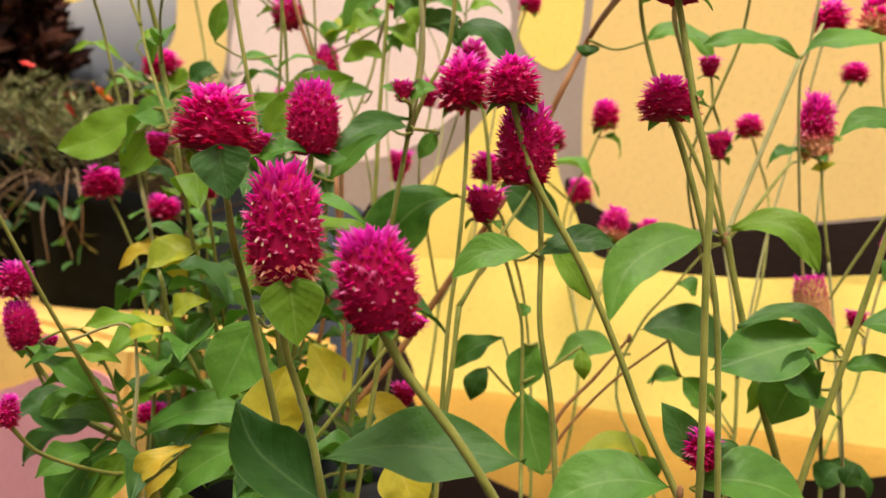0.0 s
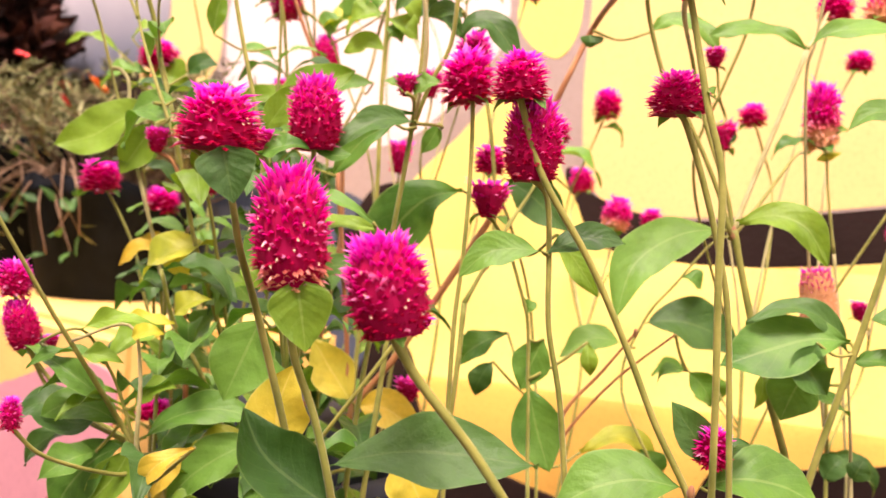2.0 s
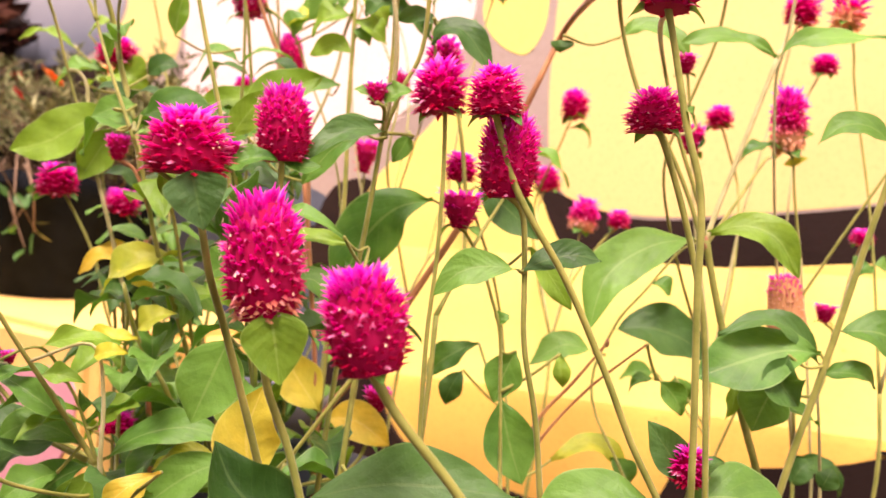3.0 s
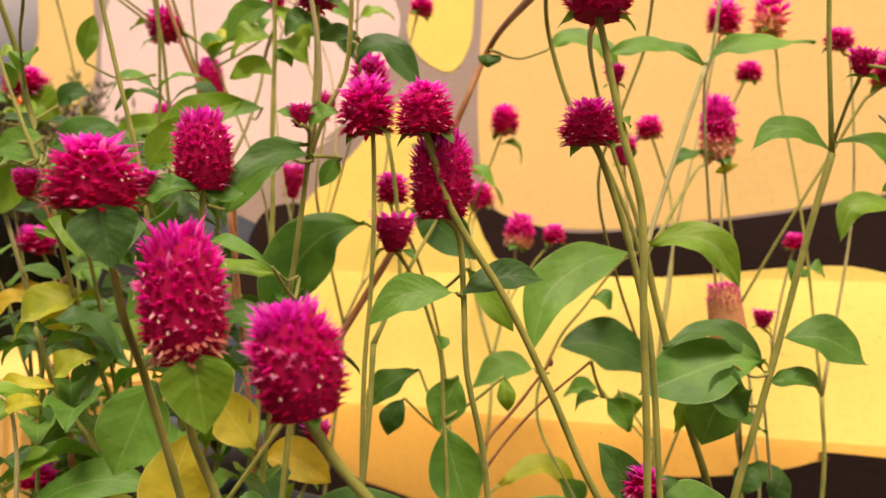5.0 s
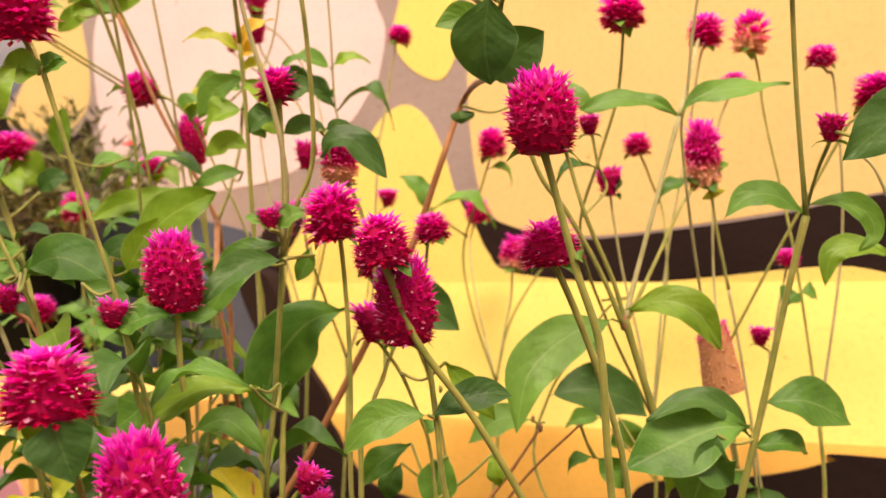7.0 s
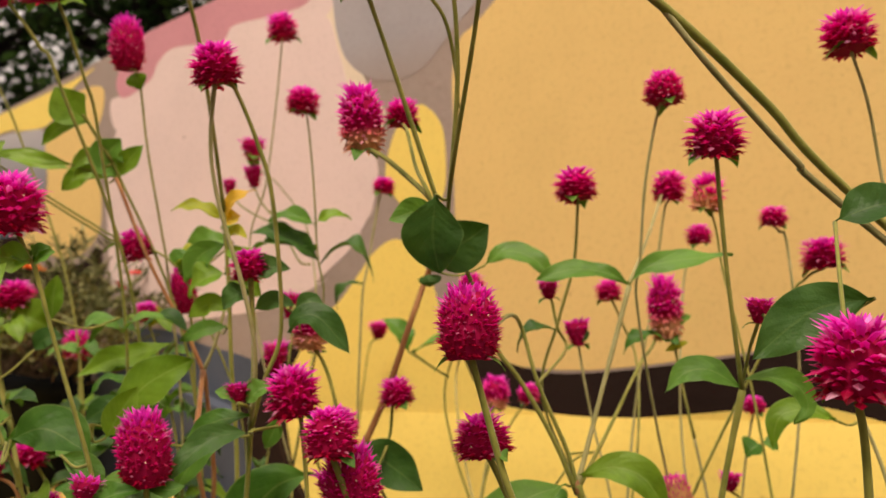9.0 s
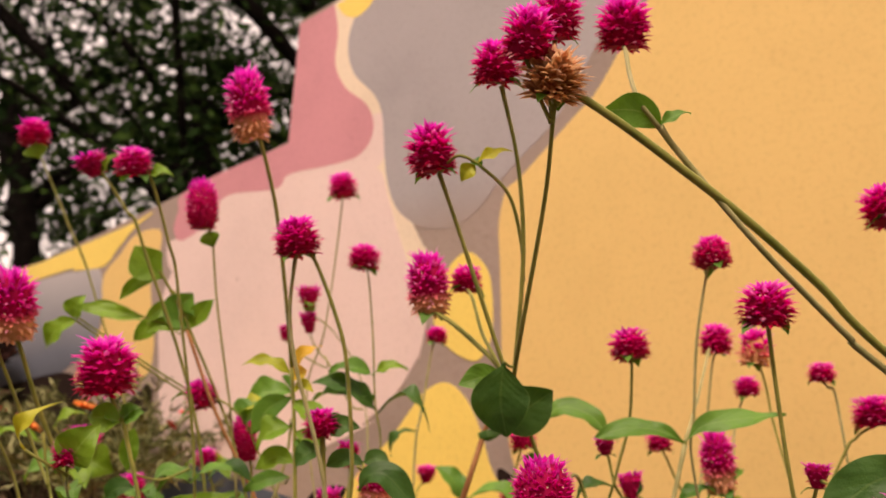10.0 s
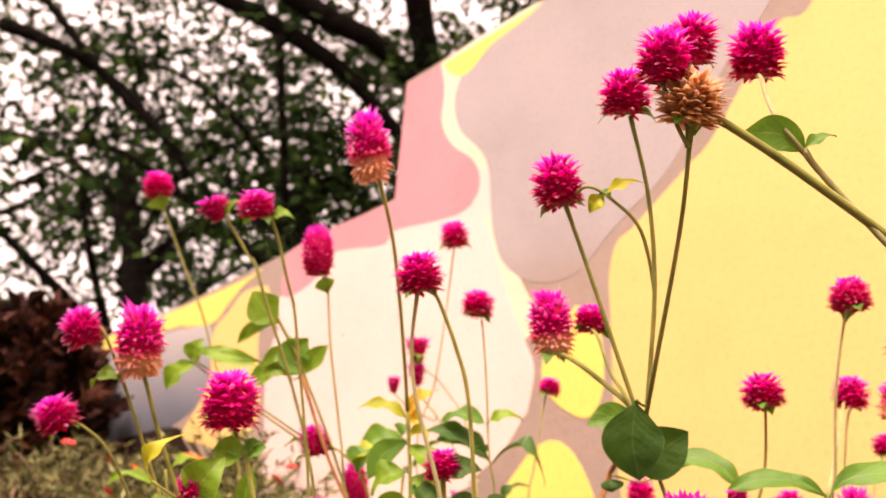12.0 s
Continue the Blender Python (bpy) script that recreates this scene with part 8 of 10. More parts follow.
leaf("left", (-0.35, 0.414, 0.587), (-0.316, 0.416, 0.59), 0.0170, (-0.438, -0.061, 1), "g", 0.18, 0.37, 0.45)
leaf("left", (-0.35, 0.414, 0.587), (-0.379, 0.412, 0.584), 0.0144, (0.383, 0.147, 1), "g", 0.09, 0.34, 0.45)
leaf("left", (-0.691, 0.613, 0.681), (-0.709, 0.581, 0.676), 0.0176, (0.318, 0.06, 1), "d", 0.11, 0.33, 0.45)
leaf("left", (-0.666, 0.6, 0.647), (-0.629, 0.611, 0.657), 0.0169, (-0.341, 0.019, 1), "d", 0.05, 0.34, 0.45)
leaf("left", (-0.666, 0.6, 0.647), (-0.699, 0.59, 0.639), 0.0148, (0.12, 0.087, 1), "d", 0.13, 0.31, 0.45)
leaf("left", (-0.646, 0.59, 0.627), (-0.605, 0.612, 0.623), 0.0231, (-0.081, -0.161, 1), "d", 0.11, 0.13, 0.45)
leaf("left", (-0.646, 0.59, 0.627), (-0.686, 0.569, 0.623), 0.0243, (0.187, 0.073, 1), "d", 0.17, 0.32, 0.45)
leaf("left", (-0.606, 0.57, 0.586), (-0.628, 0.599, 0.587), 0.0156, (0.093, -0.244, 1), "g", 0.09, 0.21, 0.45)
leaf("left", (-0.606, 0.57, 0.586), (-0.582, 0.538, 0.585), 0.0184, (-0.019, 0.207, 1), "g", 0.12, 0.39, 0.45)
leaf("left", (-0.577, 0.556, 0.555), (-0.599, 0.587, 0.57), 0.0231, (0.195, -0.349, 1), "g", 0.13, 0.17, 0.45)
leaf("left", (-0.577, 0.556, 0.555), (-0.554, 0.525, 0.549), 0.0215, (-0.307, 0.432, 1), "l", 0.06, 0.17, 0.45)
leaf("left", (-0.488, 0.677, 0.696), (-0.515, 0.691, 0.695), 0.0166, (0.173, -0.136, 1), "d", 0.15, 0.21, 0.45)
leaf("left", (-0.483, 0.653, 0.643), (-0.443, 0.656, 0.634), 0.0237, (-0.261, 0.133, 1), "d", 0.14, 0.12, 0.45)
leaf("left", (-0.483, 0.653, 0.643), (-0.519, 0.651, 0.658), 0.0185, (0.172, -0.133, 1), "d", 0.10, 0.29, 0.45)
leaf("left", (-0.466, 0.596, 0.565), (-0.495, 0.606, 0.57), 0.0169, (0.412, -0.036, 1), "g", 0.18, 0.15, 0.45)
leaf("left", (-0.466, 0.596, 0.565), (-0.432, 0.586, 0.578), 0.0178, (-0.087, 0.27, 1), "g", 0.11, 0.23, 0.45)
leaf("left", (-0.238, 0.341, 0.733), (-0.254, 0.364, 0.727), 0.0155, (0.212, -0.324, 1), "g", 0.05, 0.31, 0.45)
leaf("left", (-0.238, 0.341, 0.733), (-0.214, 0.305, 0.738), 0.0238, (-0.013, 0.082, 1), "d", 0.19, 0.26, 0.45)
leaf("left", (-0.234, 0.35, 0.673), (-0.2, 0.364, 0.675), 0.0191, (-0.435, 0.021, 1), "g", 0.13, 0.14, 0.45)
leaf("left", (-0.234, 0.35, 0.673), (-0.268, 0.336, 0.662), 0.0181, (0.154, -0.015, 1), "g", 0.15, 0.22, 0.45)
leaf("left", (-0.24, 0.358, 0.643), (-0.215, 0.332, 0.646), 0.0168, (-0.125, 0.233, 1), "g", 0.09, 0.37, 0.45)
leaf("left", (-0.26, 0.374, 0.611), (-0.284, 0.387, 0.602), 0.0131, (0.416, 0.046, 1), "g", 0.07, 0.11, 0.45)
leaf("left", (-0.26, 0.374, 0.611), (-0.236, 0.361, 0.61), 0.0122, (-0.266, 0.088, 1), "g", 0.09, 0.31, 0.45)
leaf("left", (-0.292, 0.397, 0.574), (-0.259, 0.431, 0.587), 0.0220, (-0.021, -0.055, 1), "g", 0.10, 0.35, 0.45)
leaf("left", (-0.292, 0.397, 0.574), (-0.314, 0.373, 0.575), 0.0165, (0.008, 0.161, 1), "l", 0.09, 0.20, 0.45)
leaf("left", (-0.311, 0.411, 0.552), (-0.296, 0.437, 0.565), 0.0141, (-0.036, -0.223, 1), "g", 0.13, 0.13, 0.45)
leaf("left", (-0.311, 0.411, 0.552), (-0.326, 0.382, 0.564), 0.0185, (0.272, 0.375, 1), "g", 0.13, 0.40, 0.45)
leaf("left", (-0.328, 0.37, 0.665), (-0.352, 0.4, 0.665), 0.0216, (0.153, -0.363, 1), "d", 0.20, 0.29, 0.45)
leaf("left", (-0.323, 0.392, 0.614), (-0.283, 0.38, 0.614), 0.0203, (-0.182, -0.077, 1), "l", 0.11, 0.21, 0.45)
leaf("left", (-0.345, 0.418, 0.574), (-0.373, 0.428, 0.574), 0.0159, (0.174, 0.08, 1), "g", 0.14, 0.13, 0.45)
leaf("left", (-0.345, 0.418, 0.574), (-0.314, 0.407, 0.569), 0.0188, (-0.233, -0.083, 1), "d", 0.16, 0.37, 0.45)
leaf("left", (-0.317, 0.329, 0.692), (-0.287, 0.357, 0.681), 0.0202, (-0.071, -0.255, 1), "d", 0.15, 0.20, 0.45)
leaf("left", (-0.303, 0.341, 0.649), (-0.328, 0.36, 0.659), 0.0154, (0.081, -0.152, 1), "g", 0.19, 0.32, 0.45)
leaf("left", (-0.303, 0.341, 0.649), (-0.266, 0.312, 0.653), 0.0264, (-0.3, 0.131, 1), "g", 0.07, 0.24, 0.45)
leaf("left", (-0.301, 0.366, 0.603), (-0.295, 0.323, 0.589), 0.0250, (-0.234, 0.377, 1), "g", 0.09, 0.32, 0.45)
leaf("left", (-0.329, 0.399, 0.569), (-0.353, 0.353, 0.577), 0.0283, (0.045, 0.206, 1), "d", 0.09, 0.25, 0.45)
leaf("left", (-0.393, 0.396, 0.689), (-0.424, 0.393, 0.692), 0.0149, (0.261, 0.001, 1), "d", 0.14, 0.17, 0.45)
leaf("left", (-0.39, 0.398, 0.632), (-0.42, 0.419, 0.624), 0.0167, (0.099, -0.365, 1), "g", 0.12, 0.14, 0.45)
leaf("left", (-0.39, 0.398, 0.632), (-0.355, 0.374, 0.643), 0.0255, (-0.133, 0.095, 1), "g", 0.07, 0.12, 0.45)
leaf("left", (-0.387, 0.401, 0.588), (-0.357, 0.392, 0.598), 0.0164, (-0.345, 0.048, 1), "g", 0.11, 0.16, 0.45)
leaf("tall", (-0.261, 0.352, 0.738), (-0.24, 0.379, 0.748), 0.0197, (-0.037, -0.33, 1), "d", 0.17, 0.20, 0.45)
leaf("tall", (-0.251, 0.356, 0.692), (-0.282, 0.368, 0.696), 0.0156, (0.468, -0.123, 1), "g", 0.09, 0.20, 0.45)
leaf("tall", (-0.251, 0.356, 0.692), (-0.206, 0.339, 0.691), 0.0246, (-0.25, 0.238, 1), "d", 0.07, 0.15, 0.45)
leaf("tall", (-0.237, 0.362, 0.595), (-0.227, 0.329, 0.586), 0.0174, (-0.009, 0.46, 1), "d", 0.18, 0.40, 0.45)
leaf("tall", (-0.233, 0.364, 0.561), (-0.221, 0.393, 0.566), 0.0140, (-0.202, -0.444, 1), "g", 0.19, 0.32, 0.45)
leaf("tall", (-0.233, 0.364, 0.561), (-0.25, 0.326, 0.568), 0.0177, (0.01, 0.225, 1), "d", 0.11, 0.35, 0.45)
leaf("lowleft", (-0.292, 0.318, 0.575), (-0.272, 0.339, 0.581), 0.0131, (-0.348, -0.33, 1), "l", 0.18, 0.35, 0.45)
leaf("lowleft", (-0.306, 0.296, 0.622), (-0.336, 0.274, 0.629), 0.0162, (0.046, 0.338, 1), "g", 0.17, 0.17, 0.45)
leaf("lowleft", (-0.307, 0.305, 0.62), (-0.291, 0.354, 0.627), 0.0289, (-0.288, -0.187, 1), "g", 0.10, 0.21, 0.45)
leaf("lowleft", (-0.307, 0.305, 0.62), (-0.318, 0.273, 0.616), 0.0154, (-0.039, 0.358, 1), "l", 0.10, 0.24, 0.45)
leaf("lowleft", (-0.269, 0.291, 0.634), (-0.298, 0.299, 0.632), 0.0165, (0.392, 0.031, 1), "d", 0.06, 0.36, 0.45)
leaf("lowleft", (-0.27, 0.294, 0.596), (-0.227, 0.267, 0.595), 0.0232, (-0.07, 0.257, 1), "d", 0.19, 0.14, 0.45)
leaf("lowleft", (-0.279, 0.308, 0.561), (-0.249, 0.334, 0.568), 0.0207, (-0.324, -0.133, 1), "l", 0.15, 0.35, 0.45)
leaf("lowleft", (-0.279, 0.308, 0.561), (-0.305, 0.285, 0.553), 0.0160, (0.085, 0.318, 1), "g", 0.08, 0.15, 0.45)
leaf("lowleft", (-0.33, 0.328, 0.586), (-0.372, 0.329, 0.578), 0.0235, (0.168, -0.02, 1), "g", 0.08, 0.20, 0.45)
leaf("lowleft", (-0.33, 0.328, 0.586), (-0.284, 0.328, 0.579), 0.0269, (-0.403, 0.085, 1), "d", 0.08, 0.19, 0.45)
leaf("lowleft", (-0.397, 0.392, 0.562), (-0.43, 0.418, 0.566), 0.0219, (0.065, -0.059, 1), "g", 0.11, 0.20, 0.45)
leaf("lowleft", (-0.397, 0.392, 0.562), (-0.373, 0.372, 0.552), 0.0144, (-0.416, 0.279, 1), "d", 0.11, 0.37, 0.45)
leaf("lowleft", (-0.286, 0.446, 0.558), (-0.285, 0.483, 0.558), 0.0191, (0.034, -0.134, 1), "d", 0.14, 0.23, 0.45)
leaf("lowleft", (-0.236, 0.361, 0.586), (-0.251, 0.394, 0.58), 0.0198, (0.17, -0.134, 1), "g", 0.20, 0.18, 0.45)
leaf("lowleft", (-0.236, 0.361, 0.586), (-0.217, 0.318, 0.58), 0.0246, (-0.14, 0.344, 1), "g", 0.09, 0.14, 0.45)
leaf("lowleft", (-0.258, 0.352, 0.551), (-0.252, 0.391, 0.549), 0.0171, (-0.218, -0.494, 1), "d", 0.17, 0.32, 0.45)
leaf("lowleft", (-0.258, 0.352, 0.551), (-0.263, 0.315, 0.548), 0.0205, (0.09, 0.433, 1), "g", 0.05, 0.21, 0.45)
leaf("farleft", (-0.591, 0.549, 0.668), (-0.625, 0.552, 0.673), 0.0175, (0.219, 0.096, 1), "g", 0.14, 0.15, 0.45)
leaf("farleft", (-0.591, 0.549, 0.668), (-0.547, 0.546, 0.685), 0.0249, (-0.377, 0.027, 1), "g", 0.20, 0.13, 0.45)
leaf("farleft", (-0.573, 0.539, 0.619), (-0.539, 0.561, 0.631), 0.0194, (-0.219, -0.352, 1), "g", 0.20, 0.29, 0.45)
leaf("farleft", (-0.573, 0.539, 0.619), (-0.599, 0.522, 0.632), 0.0176, (0.127, 0.235, 1), "d", 0.14, 0.32, 0.45)
leaf("farleft", (-0.556, 0.528, 0.57), (-0.508, 0.525, 0.579), 0.0208, (-0.413, 0.056, 1), "g", 0.15, 0.24, 0.45)
leaf("farleft", (-0.397, 0.461, 0.761), (-0.4, 0.497, 0.774), 0.0203, (0.115, -0.408, 1), "d", 0.14, 0.30, 0.45)
leaf("farleft", (-0.397, 0.461, 0.761), (-0.393, 0.421, 0.77), 0.0209, (-0.176, 0.382, 1), "d", 0.17, 0.15, 0.45)
leaf("farleft", (-0.399, 0.458, 0.718), (-0.432, 0.466, 0.728), 0.0167, (0.418, 0.011, 1), "d", 0.19, 0.13, 0.45)
leaf("farleft", (-0.399, 0.458, 0.718), (-0.355, 0.445, 0.734), 0.0249, (-0.09, 0.213, 1), "d", 0.05, 0.23, 0.45)
leaf("farleft", (-0.402, 0.454, 0.675), (-0.372, 0.48, 0.666), 0.0234, (-0.356, -0.284, 1), "d", 0.06, 0.30, 0.45)
leaf("farleft", (-0.402, 0.454, 0.675), (-0.431, 0.43, 0.68), 0.0185, (0.184, 0.371, 1), "d", 0.05, 0.38, 0.45)
leaf("farleft", (-0.405, 0.451, 0.631), (-0.374, 0.485, 0.623), 0.0230, (-0.307, -0.116, 1), "d", 0.10, 0.22, 0.45)
leaf("farleft", (-0.405, 0.451, 0.631), (-0.43, 0.424, 0.631), 0.0196, (0.39, 0.377, 1), "g", 0.07, 0.18, 0.45)
leaf("farleft", (-0.408, 0.448, 0.588), (-0.413, 0.403, 0.592), 0.0236, (-0.157, 0.115, 1), "g", 0.15, 0.10, 0.45)
leaf("farleft", (-0.414, 0.484, 0.741), (-0.419, 0.511, 0.752), 0.0138, (0.148, -0.225, 1), "d", 0.17, 0.24, 0.45)
leaf("farleft", (-0.414, 0.484, 0.741), (-0.405, 0.437, 0.754), 0.0286, (-0.163, 0.121, 1), "g", 0.15, 0.31, 0.45)
leaf("farleft", (-0.413, 0.481, 0.692), (-0.365, 0.494, 0.7), 0.0272, (-0.257, 0.016, 1), "d", 0.17, 0.38, 0.45)
leaf("farleft", (-0.413, 0.481, 0.692), (-0.456, 0.469, 0.703), 0.0266, (0.353, -0.046, 1), "d", 0.06, 0.12, 0.45)
leaf("farleft", (-0.412, 0.478, 0.643), (-0.381, 0.487, 0.637), 0.0185, (-0.105, 0.055, 1), "l", 0.07, 0.27, 0.45)
leaf("farleft", (-0.411, 0.475, 0.594), (-0.425, 0.517, 0.59), 0.0250, (0.286, -0.377, 1), "d", 0.08, 0.14, 0.45)
leaf("farleft", (-0.411, 0.475, 0.594), (-0.396, 0.429, 0.6), 0.0232, (-0.151, 0.084, 1), "g", 0.07, 0.29, 0.45)
leaf("farleft", (-0.404, 0.397, 0.671), (-0.383, 0.413, 0.663), 0.0141, (-0.108, -0.29, 1), "d", 0.10, 0.37, 0.45)
leaf("farleft", (-0.404, 0.397, 0.671), (-0.434, 0.375, 0.683), 0.0198, (0.2, -0.025, 1), "d", 0.20, 0.31, 0.45)
leaf("farleft", (-0.406, 0.4, 0.624), (-0.445, 0.416, 0.627), 0.0225, (0.178, -0.285, 1), "d", 0.11, 0.25, 0.45)
leaf("farleft", (-0.406, 0.4, 0.624), (-0.371, 0.385, 0.632), 0.0167, (-0.397, 0.297, 1), "d", 0.12, 0.18, 0.45)
leaf("farleft", (-0.408, 0.402, 0.592), (-0.373, 0.405, 0.589), 0.0152, (-0.101, 0.031, 1), "g", 0.07, 0.24, 0.45)
leaf("farleft", (-0.408, 0.402, 0.592), (-0.436, 0.399, 0.583), 0.0163, (0.088, -0.101, 1), "d", 0.08, 0.23, 0.45)
leaf("farleft", (-0.415, 0.387, 0.67), (-0.379, 0.388, 0.668), 0.0210, (-0.276, -0.103, 1), "d", 0.12, 0.18, 0.45)
leaf("farleft", (-0.415, 0.387, 0.67), (-0.462, 0.385, 0.656), 0.0213, (0.177, -0.121, 1), "d", 0.09, 0.38, 0.45)
leaf("farleft", (-0.416, 0.391, 0.623), (-0.459, 0.42, 0.624), 0.0228, (0.106, -0.019, 1), "g", 0.07, 0.10, 0.45)
leaf("farleft", (-0.416, 0.391, 0.623), (-0.39, 0.372, 0.631), 0.0181, (-0.108, 0.134, 1), "g", 0.06, 0.11, 0.45)
leaf("farleft", (-0.417, 0.394, 0.576), (-0.401, 0.438, 0.591), 0.0278, (0.014, -0.374, 1), "d", 0.19, 0.38, 0.45)
leaf("farleft", (-0.428, 0.399, 0.686), (-0.39, 0.369, 0.67), 0.0235, (-0.341, 0.356, 1), "d", 0.15, 0.10, 0.45)
leaf("farleft", (-0.424, 0.404, 0.633), (-0.391, 0.4, 0.624), 0.0156, (-0.292, -0.051, 1), "g", 0.13, 0.12, 0.45)
leaf("farleft", (-0.42, 0.409, 0.58), (-0.39, 0.417, 0.589), 0.0147, (-0.284, 0.12, 1), "l", 0.16, 0.30, 0.45)
leaf("farleft", (-0.42, 0.409, 0.58), (-0.462, 0.398, 0.57), 0.0228, (0.14, 0.26, 1), "l", 0.08, 0.17, 0.45)
leaf("farleft", (-0.343, 0.35, 0.678), (-0.295, 0.365, 0.684), 0.0230, (-0.427, -0.127, 1), "d", 0.07, 0.19, 0.45)
leaf("farleft", (-0.343, 0.35, 0.678), (-0.371, 0.342, 0.671), 0.0125, (0.198, -0.084, 1), "g", 0.13, 0.25, 0.45)
leaf("farleft", (-0.356, 0.358, 0.634), (-0.387, 0.38, 0.64), 0.0224, (0.083, -0.346, 1), "l", 0.13, 0.36, 0.45)
leaf("farleft", (-0.356, 0.358, 0.634), (-0.328, 0.338, 0.632), 0.0185, (-0.395, 0.196, 1), "g", 0.08, 0.13, 0.45)
leaf("farleft", (-0.368, 0.365, 0.589), (-0.341, 0.351, 0.59), 0.0139, (-0.183, 0.095, 1), "d", 0.11, 0.16, 0.45)
leaf("whorl", (-0.201, 0.386, 0.597), (-0.179, 0.426, 0.585), 0.0234, (-0.255, -0.425, 1), "d", 0.15, 0.21, 0.45)
leaf("whorl", (-0.201, 0.386, 0.597), (-0.216, 0.356, 0.605), 0.0188, (0.241, 0.097, 1), "g", 0.15, 0.40, 0.45)
leaf("whorl", (-0.202, 0.384, 0.569), (-0.219, 0.41, 0.56), 0.0186, (0.047, -0.117, 1), "d", 0.07, 0.40, 0.45)
stem("near", [(-0.1089, 0.2482, 0.703), (-0.113, 0.2506, 0.7), (-0.117, 0.253, 0.7)], 0.0005, 0.0007)
blade("near", [(-0.1089, 0.2482, 0.703), (-0.1068, 0.2496, 0.6909), (-0.1046, 0.2509, 0.6777)], 0.0212, (0.7439, -0.6552, 0.1854), "l", 0.25, 0.36)
stem("near", [(-0.1381, 0.2348, 0.7476), (-0.1428, 0.2376, 0.7448), (-0.1475, 0.2404, 0.7454)], 0.0005, 0.0007)
blade("near", [(-0.1381, 0.2348, 0.7476), (-0.1359, 0.2363, 0.7378), (-0.1333, 0.238, 0.7272)], 0.0202, (0.8039, -0.586, 0.0346), "d", 0.22, 0.3)
stem("near", [(-0.1591, 0.237, 0.7467), (-0.1533, 0.2387, 0.7442), (-0.1475, 0.2404, 0.7454)], 0.0005, 0.0007)
blade("near", [(-0.1591, 0.237, 0.7467), (-0.1565, 0.2389, 0.7411), (-0.1529, 0.2417, 0.7353)], 0.0061, (0.7134, -0.4883, 0.4484), "l", 0.3, 0.45)
blade("second", [(-0.234, 0.362, 0.764), (-0.246, 0.3551, 0.7678), (-0.2574, 0.3456, 0.7608)], 0.0100, (0.5404, -0.4508, 0.6382), "g", 0.2, 0.5)
blade("second", [(-0.234, 0.362, 0.764), (-0.2243, 0.3675, 0.761), (-0.2166, 0.3737, 0.7623)], 0.0099, (0.5179, -0.4777, 0.6471), "g", 0.2, 0.5)
stem("mid", [(-0.2077, 0.4114, 0.7852), (-0.2098, 0.4142, 0.784), (-0.2119, 0.417, 0.7849)], 0.0005, 0.0007)
blade("mid", [(-0.2077, 0.4114, 0.7852), (-0.2171, 0.3955, 0.7846), (-0.2237, 0.3817, 0.7758), (-0.2279, 0.3698, 0.7639)], 0.0157, (0.5476, -0.5286, 0.5557), "d", 0.3, 0.5)
stem("second", [(-0.1023, 0.3883, 0.7183), (-0.1016, 0.3901, 0.717), (-0.101, 0.392, 0.717)], 0.0005, 0.0007)
blade("second", [(-0.1023, 0.3883, 0.7183), (-0.1128, 0.3797, 0.7188), (-0.1224, 0.3718, 0.7153), (-0.1313, 0.3642, 0.7038)], 0.0164, (0.5214, -0.6913, 0.5122), "g", 0.18, 0.5)
stem("second", [(-0.1003, 0.3886, 0.7179), (-0.1007, 0.3903, 0.7169), (-0.101, 0.392, 0.717)], 0.0005, 0.0007)
blade("second", [(-0.1003, 0.3886, 0.7179), (-0.0919, 0.3956, 0.7235), (-0.0822, 0.4036, 0.7265), (-0.0727, 0.4113, 0.7248)], 0.0155, (0.4073, -0.7106, 0.5626), "d", 0.2, 0.5)
stem("second", [(-0.1367, 0.4521, 0.7281), (-0.1569, 0.4591, 0.716), (-0.177, 0.466, 0.717)], 0.0005, 0.0007)
blade("second", [(-0.1367, 0.4521, 0.7281), (-0.1268, 0.4597, 0.7132), (-0.1172, 0.4671, 0.6961)], 0.0142, (0.4989, -0.8269, 0.2746), "l", 0.15, 0.5)
stem("mid", [(-0.2086, 0.4991, 0.7628), (-0.2096, 0.495, 0.7599), (-0.2106, 0.4909, 0.7596)], 0.0005, 0.0007)
blade("mid", [(-0.2086, 0.4991, 0.7628), (-0.1937, 0.5109, 0.7516), (-0.176, 0.5248, 0.7322)], 0.0278, (0.5095, -0.7479, 0.373), "d", 0.25, 0.45)
stem("fork", [(-0.1742, 0.6041, 0.6588), (-0.1708, 0.6072, 0.6563), (-0.1675, 0.6102, 0.6565)], 0.0005, 0.0007)
blade("fork", [(-0.1742, 0.6041, 0.6588), (-0.1903, 0.591, 0.6611), (-0.2083, 0.5759, 0.6454)], 0.0223, (0.3798, -0.6612, 0.7158), "g", 0.2, 0.45)
blade("second", [(-0.164, 0.476, 0.641), (-0.1572, 0.4786, 0.6156), (-0.1503, 0.4836, 0.5921)], 0.0306, (0.5142, -0.7941, 0.4536), "g", 0.2, 0.5)
stem("second", [(-0.1601, 0.4829, 0.6678), (-0.1628, 0.4787, 0.666), (-0.1655, 0.4745, 0.6672)], 0.0005, 0.0007)
blade("second", [(-0.1601, 0.4829, 0.6678), (-0.1648, 0.4786, 0.6524), (-0.1682, 0.4754, 0.6371)], 0.0221, (0.5159, -0.7756, 0.4659), "g", 0.25, 0.45)
